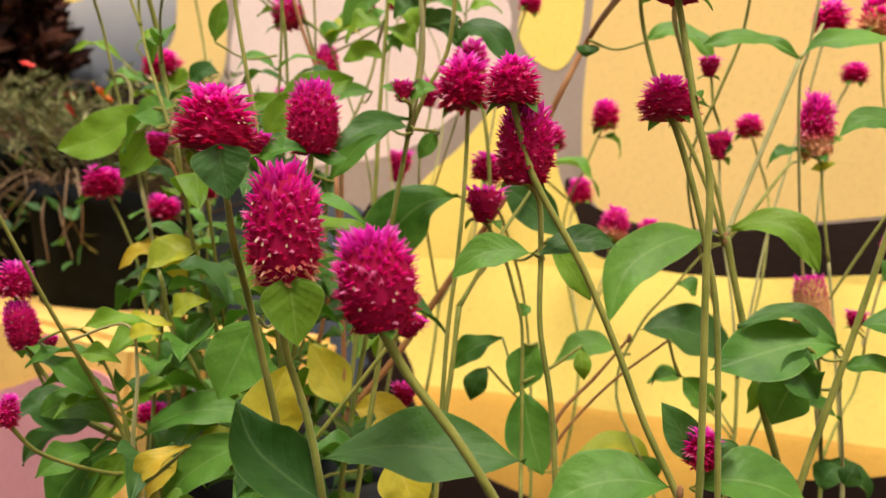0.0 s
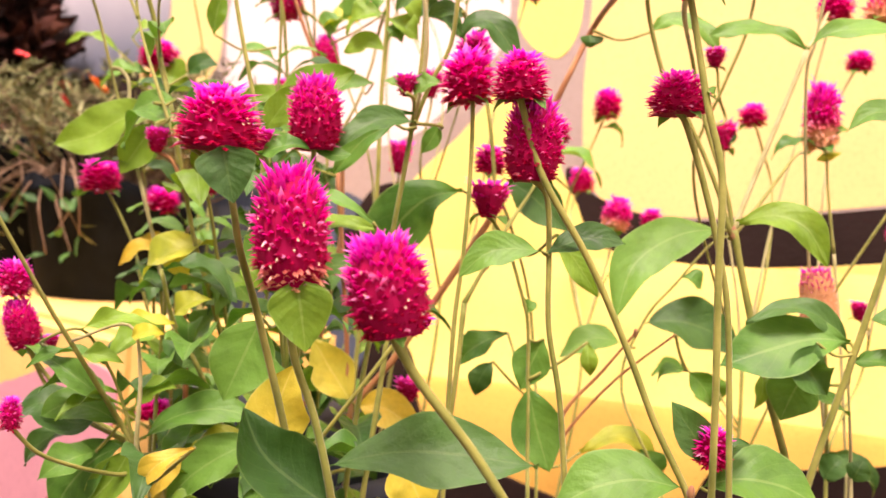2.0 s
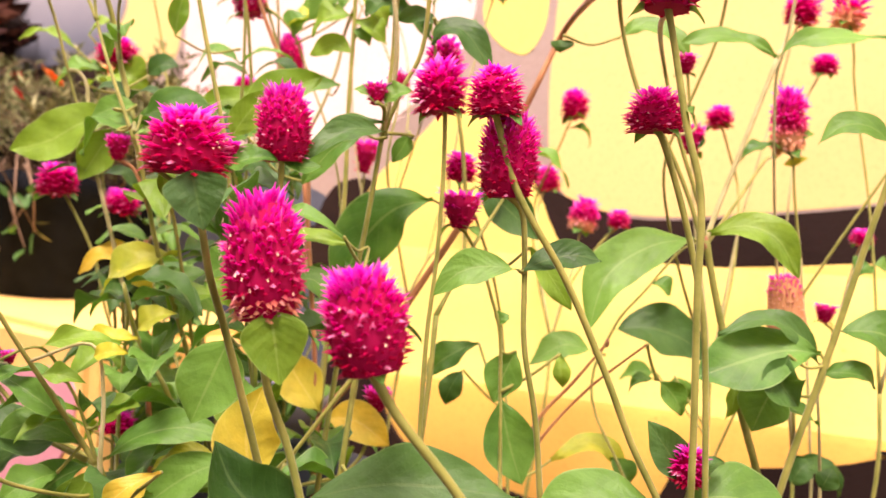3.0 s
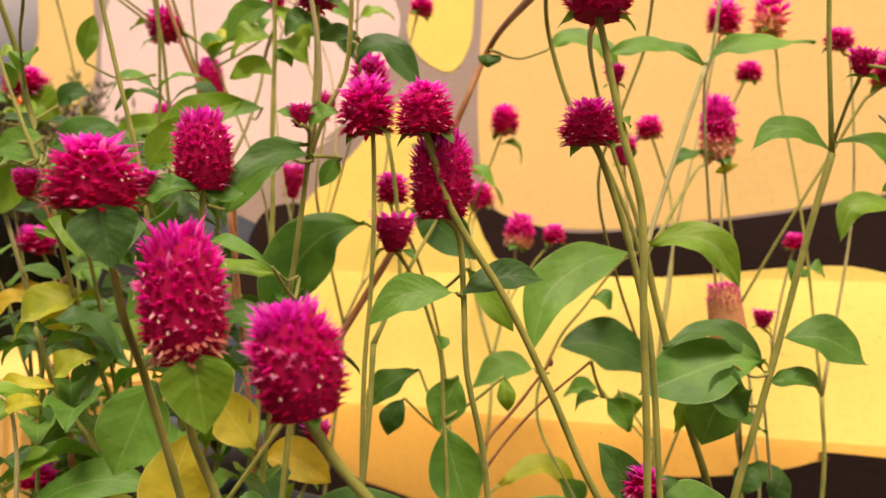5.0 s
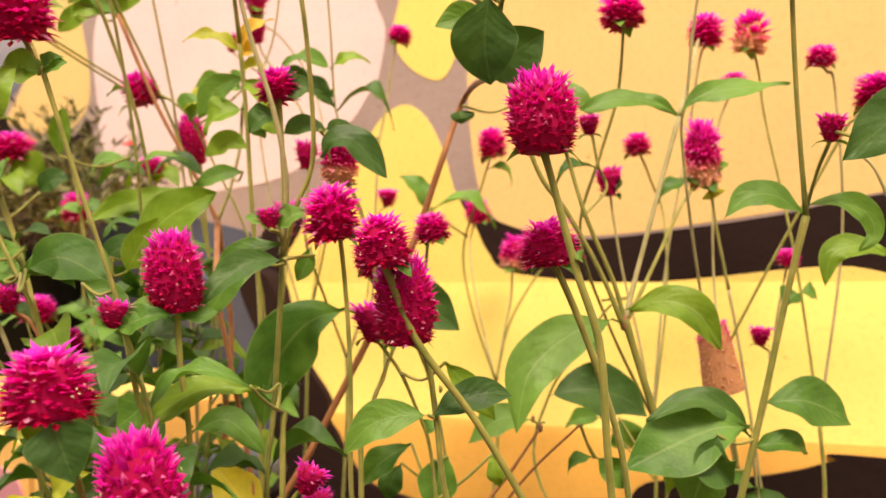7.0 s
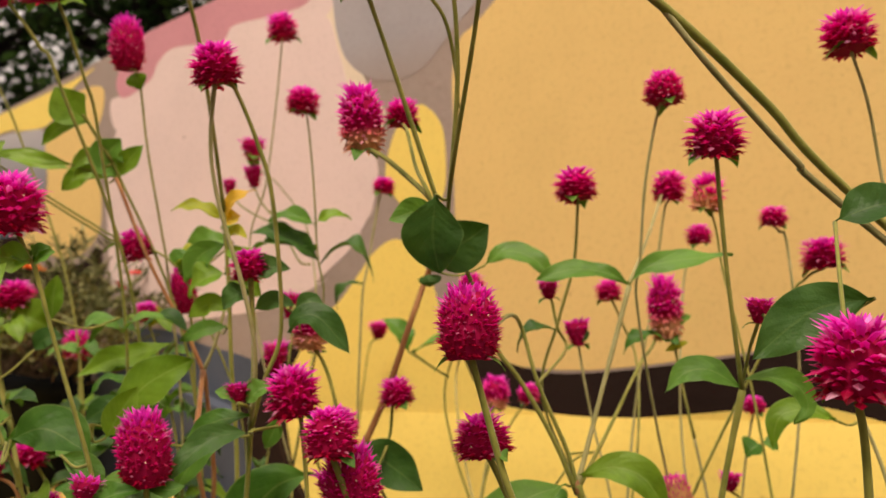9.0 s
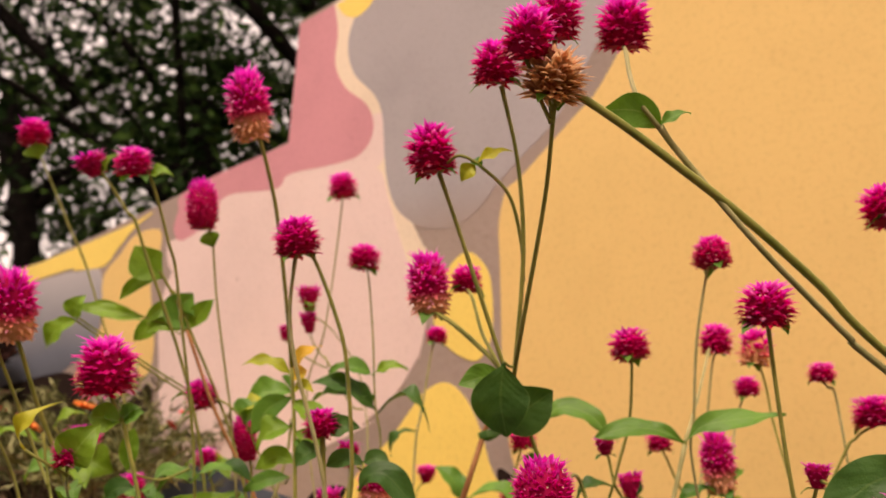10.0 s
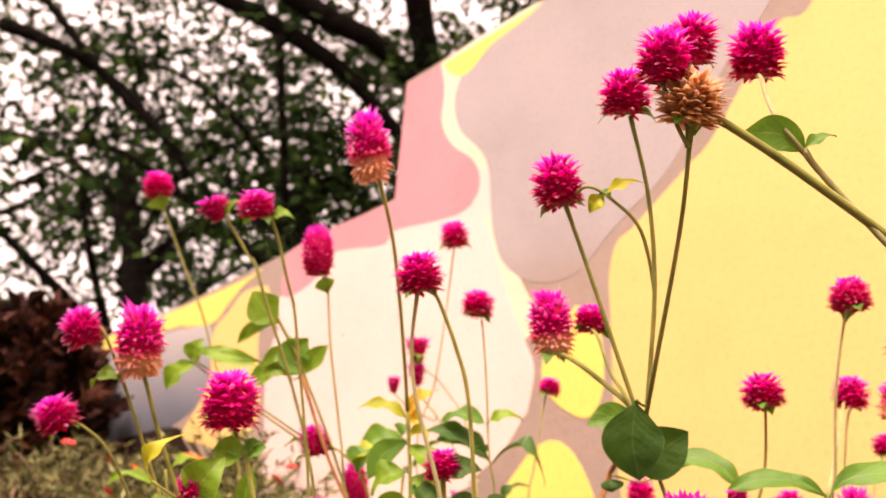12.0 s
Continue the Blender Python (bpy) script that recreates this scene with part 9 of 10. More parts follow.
blade("fork", [(-0.066, 0.612, 0.856), (-0.077, 0.6054, 0.864), (-0.0969, 0.5919, 0.8679), (-0.1157, 0.5789, 0.8618)], 0.0168, (0.2555, -0.6364, 0.5349), "g", 0.2, 0.55)
blade("fork", [(-0.066, 0.612, 0.856), (-0.055, 0.6178, 0.8665), (-0.0364, 0.6301, 0.8704), (-0.0093, 0.6492, 0.8715)], 0.0166, (0.1795, -0.6624, 0.5368), "g", 0.2, 0.5)
stem("fork", [(-0.0842, 0.5456, 0.7393), (-0.0826, 0.547, 0.7384), (-0.0809, 0.5485, 0.7388)], 0.0005, 0.0007)
blade("fork", [(-0.0842, 0.5456, 0.7393), (-0.1002, 0.5229, 0.7334), (-0.1148, 0.501, 0.7151), (-0.1177, 0.4882, 0.6835)], 0.0292, (0.4005, -0.7678, 0.51), "g", 0.2, 0.45)
blade("fork", [(-0.079, 0.5533, 0.7432), (-0.0601, 0.5591, 0.7489), (-0.0424, 0.5643, 0.7424), (-0.0294, 0.5652, 0.7212)], 0.0206, (0.2616, -0.8249, 0.4658), "l", 0.25, 0.5)
blade("fork", [(-0.166, 0.616, 0.674), (-0.1455, 0.6306, 0.677), (-0.1253, 0.6469, 0.6696), (-0.1118, 0.6574, 0.6552)], 0.0360, (0.3288, -0.7982, 0.5687), "d", 0.22, 0.45)
blade("right", [(0.015, 0.574, 0.794), (0.0016, 0.5654, 0.8055), (-0.0104, 0.5578, 0.8053), (-0.021, 0.5509, 0.7946)], 0.0169, (0.1746, -0.676, 0.5952), "g", 0.2, 0.5)
stem("right", [(-0.0134, 0.559, 0.6816), (-0.0119, 0.5594, 0.6793), (-0.0104, 0.5598, 0.6784)], 0.0005, 0.0007)
blade("right", [(-0.0134, 0.559, 0.6816), (-0.029, 0.5464, 0.6819), (-0.0472, 0.5312, 0.6741), (-0.0671, 0.5147, 0.6631)], 0.0384, (0.2896, -0.8302, 0.5501), "g", 0.16, 0.5)
stem("right", [(-0.0248, 0.5407, 0.6803), (-0.0179, 0.5501, 0.6741), (-0.0111, 0.5595, 0.6751)], 0.0005, 0.0007)
blade("right", [(-0.0248, 0.5407, 0.6803), (-0.0271, 0.5384, 0.6666), (-0.0192, 0.5445, 0.6533)], 0.0209, (0.2706, -0.8944, 0.4414), "d", 0.7, 0.5)
stem("right", [(-0.0334, 0.5538, 0.6631), (-0.0241, 0.5556, 0.6576), (-0.0149, 0.5575, 0.658)], 0.0005, 0.0007)
blade("right", [(-0.0334, 0.5538, 0.6631), (-0.0385, 0.5493, 0.6503), (-0.0429, 0.5453, 0.635)], 0.0281, (0.2907, -0.9121, 0.3878), "g", 0.2, 0.42)
stem("right", [(-0.0144, 0.562, 0.6758), (-0.0127, 0.5607, 0.6748), (-0.0111, 0.5595, 0.6751)], 0.0005, 0.0007)
blade("right", [(-0.0144, 0.562, 0.6758), (-0.0247, 0.554, 0.6914), (-0.0405, 0.5413, 0.6978), (-0.0588, 0.5261, 0.6881)], 0.0151, (0.2386, -0.7271, 0.677), "d", 0.25, 0.5)
blade("right", [(-0.0067, 0.5616, 0.6947), (0.0108, 0.5701, 0.6958), (0.0222, 0.5775, 0.6905), (0.0328, 0.5842, 0.6815)], 0.0256, (0.1729, -0.8347, 0.6531), "g", 0.2, 0.5)
blade("right", [(0.0149, 0.5732, 0.7998), (0.0282, 0.5815, 0.8005), (0.0414, 0.5902, 0.7942), (0.045, 0.592, 0.7824), (0.0381, 0.5868, 0.7743)], 0.0127, (0.134, -0.808, 0.5595), "g", 0.3, 0.5)
stem("right", [(0.0415, 0.6674, 0.765), (0.0476, 0.6759, 0.7608), (0.0536, 0.6845, 0.763)], 0.0005, 0.0007)
blade("right", [(0.0415, 0.6674, 0.765), (0.0264, 0.6575, 0.7721), (0.0129, 0.6481, 0.7681), (0.0086, 0.6441, 0.7484)], 0.0160, (0.1591, -0.8032, 0.5967), "l", 0.25, 0.45)
blade("low", [(-0.035, 0.438, 0.628), (-0.0431, 0.4317, 0.6415), (-0.0513, 0.4254, 0.6547)], 0.0172, (0.3637, -0.8484, 0.5182), "d", 0.25, 0.45)
blade("second", [(-0.0422, 0.4261, 0.6167), (-0.0585, 0.4134, 0.6191), (-0.0737, 0.4008, 0.6141), (-0.0873, 0.3894, 0.6033)], 0.0318, (0.3833, -0.6927, 0.784), "g", 0.16, 0.5)
stem("low", [(-0.0386, 0.4347, 0.6171), (-0.0365, 0.4356, 0.6158), (-0.0345, 0.4365, 0.6159)], 0.0005, 0.0007)
blade("low", [(-0.0386, 0.4347, 0.6171), (-0.0252, 0.4458, 0.6219), (-0.0093, 0.4586, 0.6199), (0.0055, 0.4704, 0.6111)], 0.0321, (0.2417, -0.7599, 0.7612), "g", 0.16, 0.5)
stem("second", [(-0.1835, 0.5737, 0.585), (-0.1903, 0.5563, 0.5763), (-0.197, 0.539, 0.5788)], 0.0005, 0.0007)
blade("second", [(-0.1835, 0.5737, 0.585), (-0.1674, 0.5872, 0.598), (-0.1539, 0.5981, 0.5947), (-0.1425, 0.607, 0.5798)], 0.0168, (0.3359, -0.671, 0.7971), "y", 0.2, 0.5)
blade("near", [(-0.1042, 0.2632, 0.6368), (-0.0856, 0.2784, 0.6435), (-0.0675, 0.2932, 0.6445), (-0.0458, 0.3108, 0.6422)], 0.0261, (0.5136, -0.6654, 0.7086), "d", 0.16, 0.52)
stem("near", [(-0.1029, 0.2739, 0.6171), (-0.1042, 0.2725, 0.615), (-0.1056, 0.2712, 0.6143)], 0.0005, 0.0007)
blade("near", [(-0.1029, 0.2739, 0.6171), (-0.1169, 0.261, 0.6285), (-0.1259, 0.2523, 0.6389), (-0.1312, 0.2467, 0.6547)], 0.0272, (0.6777, -0.5579, 0.648), "d", 0.55, 0.5)
blade("lowleft", [(-0.308, 0.305, 0.61), (-0.3203, 0.2953, 0.6172), (-0.3319, 0.2859, 0.6179), (-0.3413, 0.278, 0.6105)], 0.0225, (0.7115, -0.3722, 0.7355), "g", 0.2, 0.5)
stem("lowleft", [(-0.3049, 0.3073, 0.5987), (-0.3031, 0.309, 0.5976), (-0.3013, 0.3106, 0.598)], 0.0005, 0.0007)
blade("lowleft", [(-0.3049, 0.3073, 0.5987), (-0.3172, 0.2971, 0.5901), (-0.3272, 0.2885, 0.5743), (-0.3329, 0.2833, 0.5573)], 0.0288, (0.7338, -0.3921, 0.7403), "g", 0.2, 0.5)
stem("lowleft", [(-0.299, 0.307, 0.5994), (-0.3001, 0.3088, 0.598), (-0.3013, 0.3106, 0.598)], 0.0005, 0.0007)
blade("lowleft", [(-0.299, 0.307, 0.5994), (-0.3047, 0.3019, 0.5832), (-0.3172, 0.2911, 0.5628)], 0.0211, (0.7173, -0.4261, 0.7322), "l", 0.25, 0.5)
stem("lowleft", [(-0.3027, 0.3097, 0.6198), (-0.3048, 0.3078, 0.618), (-0.3069, 0.3059, 0.618)], 0.0005, 0.0007)
blade("lowleft", [(-0.3027, 0.3097, 0.6198), (-0.2959, 0.3156, 0.6303), (-0.2862, 0.3235, 0.6312)], 0.0130, (0.6787, -0.4342, 0.7213), "l", 0.3, 0.5)
stem("lowleft", [(-0.2965, 0.3117, 0.6037), (-0.2995, 0.3106, 0.6019), (-0.3025, 0.3095, 0.602)], 0.0005, 0.0007)
blade("lowleft", [(-0.2965, 0.3117, 0.6037), (-0.285, 0.3215, 0.6155), (-0.267, 0.3363, 0.622), (-0.2479, 0.3518, 0.6178)], 0.0195, (0.6449, -0.4775, 0.7382), "g", 0.2, 0.5)
stem("lowleft", [(-0.3217, 0.3044, 0.6124), (-0.3149, 0.3047, 0.6091), (-0.308, 0.305, 0.61)], 0.0005, 0.0007)
blade("lowleft", [(-0.3217, 0.3044, 0.6124), (-0.3354, 0.2931, 0.6066), (-0.3501, 0.2813, 0.6158), (-0.3633, 0.2702, 0.6039)], 0.0236, (0.6737, -0.3322, 0.7933), "d", 0.2, 0.5)
stem("left", [(-0.2101, 0.3159, 0.6775), (-0.2217, 0.3323, 0.6711), (-0.2333, 0.3486, 0.6766)], 0.0005, 0.0007)
blade("left", [(-0.2101, 0.3159, 0.6775), (-0.2156, 0.3108, 0.6575), (-0.2215, 0.3055, 0.6364)], 0.0304, (0.7541, -0.5866, 0.401), "g", 0.25, 0.45)
blade("second", [(-0.2442, 0.3535, 0.6067), (-0.2581, 0.3404, 0.6006), (-0.2738, 0.3272, 0.5855), (-0.2832, 0.3191, 0.5699)], 0.0245, (0.6816, -0.4803, 0.7339), "g", 0.25, 0.5)
stem("left", [(-0.2739, 0.3687, 0.5968), (-0.275, 0.3771, 0.5923), (-0.2761, 0.3855, 0.593)], 0.0005, 0.0007)
blade("left", [(-0.2739, 0.3687, 0.5968), (-0.2883, 0.3571, 0.6008), (-0.3028, 0.345, 0.5919)], 0.0131, (0.5959, -0.4485, 0.8178), "y", 0.2, 0.5)
stem("lowleft", [(-0.1929, 0.3216, 0.6101), (-0.2074, 0.3444, 0.6008), (-0.222, 0.3673, 0.6077)], 0.0005, 0.0007)
blade("lowleft", [(-0.1929, 0.3216, 0.6101), (-0.1973, 0.3186, 0.6331), (-0.193, 0.3229, 0.6569)], 0.0295, (0.7354, -0.6228, 0.3766), "o", 0.2, 0.45)
stem("main", [(-0.3129, 0.4817, 0.6058), (-0.3126, 0.4849, 0.6034), (-0.3124, 0.4881, 0.6031)], 0.0005, 0.0007)
blade("main", [(-0.3129, 0.4817, 0.6058), (-0.3244, 0.4729, 0.6248), (-0.3368, 0.4635, 0.6475)], 0.0303, (0.6913, -0.6579, 0.4082), "o", 0.25, 0.45)
stem("lowleft", [(-0.2731, 0.4473, 0.613), (-0.2743, 0.4714, 0.6031), (-0.2755, 0.4955, 0.6078)], 0.0005, 0.0007)
blade("lowleft", [(-0.2731, 0.4473, 0.613), (-0.2577, 0.4598, 0.6116), (-0.2413, 0.4727, 0.5976)], 0.0255, (0.6425, -0.697, 0.4444), "o", 0.25, 0.45)
stem("whorl", [(-0.1589, 0.3637, 0.6157), (-0.1793, 0.3749, 0.6053), (-0.1998, 0.3862, 0.6091)], 0.0005, 0.0007)
blade("whorl", [(-0.1589, 0.3637, 0.6157), (-0.1525, 0.3685, 0.6016), (-0.1469, 0.3726, 0.5875)], 0.0265, (0.6161, -0.7197, 0.4425), "o", 0.25, 0.4)
stem("main", [(-0.1716, 0.6048, 0.8752), (-0.1872, 0.5928, 0.8687), (-0.2027, 0.5808, 0.874)], 0.0005, 0.0007)
blade("main", [(-0.1716, 0.6048, 0.8752), (-0.158, 0.6109, 0.8843), (-0.1408, 0.619, 0.8784), (-0.1279, 0.6233, 0.863)], 0.0181, (0.375, -0.6663, 0.5964), "g", 0.2, 0.5)
stem("right", [(0.0978, 0.51, 0.8441), (0.0644, 0.535, 0.828), (0.031, 0.56, 0.837)], 0.0005, 0.0007)
blade("right", [(0.0978, 0.51, 0.8441), (0.078, 0.4956, 0.8413), (0.0661, 0.4866, 0.8331), (0.052, 0.4757, 0.8195)], 0.0253, (0.2292, -0.9693, 0.106), "d", 0.25, 0.5)
blade("whorl", [(-0.2052, 0.4422, 0.8382), (-0.1994, 0.4441, 0.8471), (-0.1886, 0.4511, 0.8462), (-0.1745, 0.4603, 0.8249)], 0.0174, (0.4538, -0.5893, 0.4594), "d", 0.25, 0.5)
stem("mid", [(-0.2147, 0.4656, 0.7518), (-0.2123, 0.4782, 0.7475), (-0.2099, 0.4907, 0.7509)], 0.0005, 0.0007)
blade("mid", [(-0.2147, 0.4656, 0.7518), (-0.2343, 0.4526, 0.744), (-0.2503, 0.4412, 0.7199), (-0.2574, 0.4353, 0.6856)], 0.0382, (0.6597, -0.6596, 0.4552), "g", 0.2, 0.45)
stem("farleft", [(-0.3573, 0.4528, 0.812), (-0.3757, 0.4584, 0.8021), (-0.394, 0.464, 0.804)], 0.0005, 0.0007)
blade("farleft", [(-0.3573, 0.4528, 0.812), (-0.3644, 0.4466, 0.7981), (-0.3724, 0.4397, 0.7834)], 0.0189, (0.7216, -0.591, 0.2274), "g", 0.2, 0.45)
stem("farleft", [(-0.4041, 0.3753, 0.7928), (-0.4028, 0.3767, 0.7903), (-0.4015, 0.378, 0.7894)], 0.0005, 0.0007)
blade("farleft", [(-0.4041, 0.3753, 0.7928), (-0.4222, 0.3604, 0.7866), (-0.4384, 0.3469, 0.7733), (-0.4569, 0.3315, 0.7657)], 0.0330, (0.7618, -0.4057, 0.4287), "l", 0.3, 0.5)
stem("farleft", [(-0.4082, 0.3744, 0.7854), (-0.4108, 0.3724, 0.7803), (-0.4133, 0.3704, 0.7781), (-0.424, 0.368, 0.777)], 0.0005, 0.0007)
blade("farleft", [(-0.4082, 0.3744, 0.7854), (-0.4156, 0.3679, 0.7681), (-0.4237, 0.3607, 0.7492)], 0.0227, (0.8055, -0.4787, 0.2713), "l", 0.2, 0.45)
stem("main", [(-0.0956, 0.4451, 0.9082), (-0.0951, 0.4502, 0.9057), (-0.0945, 0.4553, 0.9063)], 0.0005, 0.0007)
blade("main", [(-0.0956, 0.4451, 0.9082), (-0.1012, 0.4478, 0.8875), (-0.1029, 0.4543, 0.8667)], 0.0322, (0.5077, -0.8199, -0.3142), "d", 0.2, 0.5)
stem("main", [(-0.1103, 0.4499, 0.8786), (-0.1061, 0.4589, 0.8743), (-0.102, 0.468, 0.876)], 0.0005, 0.0007)
blade("main", [(-0.1103, 0.4499, 0.8786), (-0.0959, 0.4621, 0.8817), (-0.0813, 0.472, 0.8919)], 0.0285, (0.4946, -0.8428, -0.2518), "d", 0.25, 0.5)
blade("main", [(-0.1045, 0.4607, 0.8971), (-0.1153, 0.4522, 0.9012), (-0.1267, 0.443, 0.8973)], 0.0151, (0.5325, -0.8244, 0.0921), "g", 0.2, 0.5)
blade("left", [(-0.4719, 0.4889, 1.0105), (-0.4785, 0.4782, 1.0206), (-0.4828, 0.4675, 1.0379)], 0.0306, (0.7961, -0.5639, -0.1144), "l", 0.25, 0.5)
blade("left", [(-0.4719, 0.4889, 1.0105), (-0.4885, 0.4741, 1.0066), (-0.5029, 0.466, 0.9927)], 0.0115, (0.7599, -0.525, 0.1691), "l", 0.3, 0.5)
blade("left", [(-0.467, 0.51, 0.966), (-0.4686, 0.5025, 0.9814), (-0.4564, 0.5079, 0.9972)], 0.0280, (0.7756, -0.5879, 0.0227), "g", 0.25, 0.5)
blade("left", [(-0.467, 0.51, 0.966), (-0.4517, 0.5151, 0.9825), (-0.4428, 0.5203, 0.9909)], 0.0157, (0.725, -0.5797, 0.1956), "l", 0.25, 0.5)
blade("left", [(-0.467, 0.51, 0.966), (-0.4819, 0.4946, 0.9732), (-0.4937, 0.4867, 0.965)], 0.0163, (0.7246, -0.5289, 0.2937), "l", 0.25, 0.5)
stem("left", [(-0.471, 0.5044, 0.9779), (-0.4685, 0.5057, 0.9766), (-0.466, 0.507, 0.977)], 0.0005, 0.0007)
blade("left", [(-0.471, 0.5044, 0.9779), (-0.4806, 0.4932, 0.9838), (-0.4933, 0.4848, 0.9746)], 0.0141, (0.7234, -0.5275, 0.2816), "l", 0.25, 0.5)
stem("left", [(-0.4933, 0.4846, 0.9786), (-0.4797, 0.4958, 0.9725), (-0.466, 0.507, 0.977)], 0.0005, 0.0007)
blade("left", [(-0.4933, 0.4846, 0.9786), (-0.5136, 0.4632, 0.9848), (-0.5359, 0.4402, 0.9902)], 0.0131, (0.7511, -0.4874, 0.2823), "l", 0.25, 0.5)
stem("left", [(-0.3428, 0.3462, 0.7833), (-0.3505, 0.3456, 0.7787), (-0.3583, 0.345, 0.779), (-0.354, 0.350, 0.782)], 0.0005, 0.0007)
blade("left", [(-0.3428, 0.3462, 0.7833), (-0.3271, 0.3573, 0.7905), (-0.3128, 0.3667, 0.7858), (-0.3021, 0.3733, 0.7726)], 0.0284, (0.6743, -0.4651, 0.5723), "g", 0.2, 0.5)
stem("left", [(-0.3125, 0.3909, 0.7802), (-0.3143, 0.3875, 0.7786), (-0.3162, 0.3841, 0.7793), (-0.317, 0.385, 0.788)], 0.0005, 0.0007)
blade("left", [(-0.3125, 0.3909, 0.7802), (-0.306, 0.396, 0.7935), (-0.2968, 0.4032, 0.8099)], 0.0183, (0.7661, -0.5882, 0.2438), "l", 0.25, 0.45)
stem("left", [(-0.3233, 0.4071, 0.7921), (-0.3197, 0.3948, 0.7865), (-0.3161, 0.3825, 0.7886), (-0.316, 0.384, 0.779)], 0.0005, 0.0007)
blade("left", [(-0.3233, 0.4071, 0.7921), (-0.3075, 0.4195, 0.8104), (-0.2848, 0.4365, 0.8234)], 0.0287, (0.7612, -0.5488, 0.3916), "l", 0.2, 0.5)
stem("farleft", [(-0.3292, 0.3409, 0.7861), (-0.3233, 0.3349, 0.7779), (-0.3174, 0.3289, 0.7757), (-0.343, 0.346, 0.783)], 0.0005, 0.0007)
blade("farleft", [(-0.3292, 0.3409, 0.7861), (-0.3133, 0.3526, 0.7913), (-0.2944, 0.3655, 0.7774)], 0.0291, (0.7836, -0.4479, 0.5046), "g", 0.2, 0.5)
stem("whorl", [(-0.201, 0.3808, 0.7238), (-0.2029, 0.3905, 0.7198), (-0.2047, 0.4002, 0.7216), (-0.201, 0.394, 0.710)], 0.0005, 0.0007)
blade("whorl", [(-0.201, 0.3808, 0.7238), (-0.225, 0.3635, 0.7237), (-0.2493, 0.3451, 0.7068)], 0.0189, (0.6009, -0.4387, 0.825), "l", 0.25, 0.5)
stem("tall", [(-0.2759, 0.3758, 0.7171), (-0.2661, 0.3648, 0.7119), (-0.2564, 0.3537, 0.7155)], 0.0005, 0.0007)
blade("tall", [(-0.2759, 0.3758, 0.7171), (-0.283, 0.3701, 0.7066), (-0.2921, 0.3632, 0.6987)], 0.0243, (0.7367, -0.4787, 0.6451), "g", 0.2, 0.5)
stem("tall", [(-0.2499, 0.3805, 0.6974), (-0.2507, 0.3682, 0.6929), (-0.2515, 0.3559, 0.6958)], 0.0005, 0.0007)
blade("tall", [(-0.2499, 0.3805, 0.6974), (-0.2348, 0.391, 0.7019), (-0.2196, 0.4004, 0.6835)], 0.0162, (0.599, -0.5417, 0.7104), "g", 0.25, 0.5)
stem("left", [(-0.5368, 0.5144, 0.981), (-0.5016, 0.5101, 0.9695), (-0.4664, 0.5058, 0.9792)], 0.0005, 0.0007)
blade("left", [(-0.5368, 0.5144, 0.981), (-0.5625, 0.4952, 0.9926), (-0.5869, 0.4772, 0.9991)], 0.0158, (0.8038, -0.4637, 0.1938), "l", 0.3, 0.5)
stem("left", [(-0.5124, 0.5259, 0.9799), (-0.4897, 0.5179, 0.9655), (-0.467, 0.51, 0.966)], 0.0005, 0.0007)
blade("left", [(-0.5124, 0.5259, 0.9799), (-0.5279, 0.515, 0.975), (-0.5407, 0.5065, 0.9631)], 0.0188, (0.786, -0.4977, 0.2095), "l", 0.3, 0.5)
blade("whorl", [(-0.3236, 0.4995, 0.9006), (-0.3392, 0.4893, 0.8932), (-0.3501, 0.4826, 0.8744)], 0.0185, (0.7478, -0.6091, 0.205), "g", 0.25, 0.5)
blade("whorl", [(-0.3213, 0.4983, 0.8528), (-0.3321, 0.4904, 0.858), (-0.3452, 0.4815, 0.8492)], 0.0160, (0.6981, -0.578, 0.4198), "l", 0.25, 0.5)
stem("whorl", [(-0.2113, 0.4542, 0.8537), (-0.2075, 0.4475, 0.8509), (-0.2037, 0.4407, 0.8527)], 0.0005, 0.0007)
blade("whorl", [(-0.2113, 0.4542, 0.8537), (-0.2215, 0.4466, 0.8574), (-0.2312, 0.4399, 0.8529)], 0.0126, (0.6286, -0.5957, 0.4978), "d", 0.3, 0.5)
stem("mid", [(-0.2258, 0.4685, 0.8526), (-0.2274, 0.4753, 0.8354), (-0.229, 0.482, 0.827)], 0.0005, 0.0007)
blade("mid", [(-0.2258, 0.4685, 0.8526), (-0.2186, 0.4734, 0.8563), (-0.211, 0.4792, 0.8513)], 0.0114, (0.6056, -0.619, 0.4995), "d", 0.3, 0.5)
stem("farleft", [(-0.3869, 0.5021, 0.8305), (-0.4012, 0.4952, 0.8159), (-0.4155, 0.4884, 0.8123)], 0.0005, 0.0007)
blade("farleft", [(-0.3869, 0.5021, 0.8305), (-0.4125, 0.4841, 0.8227), (-0.4319, 0.4704, 0.818), (-0.4511, 0.4573, 0.8081)], 0.0189, (0.7555, -0.4984, 0.4697), "l", 0.25, 0.5)
stem("left", [(-0.3705, 0.5379, 0.84), (-0.3849, 0.5459, 0.8338), (-0.3994, 0.5539, 0.8375)], 0.0005, 0.0007)
blade("left", [(-0.3705, 0.5379, 0.84), (-0.3857, 0.5271, 0.8383), (-0.4013, 0.5164, 0.8305)], 0.0153, (0.6713, -0.5467, 0.5211), "g", 0.25, 0.5)
stem("farleft", [(-0.4053, 0.4134, 0.8528), (-0.3976, 0.435, 0.8452), (-0.3899, 0.4566, 0.8515)], 0.0005, 0.0007)
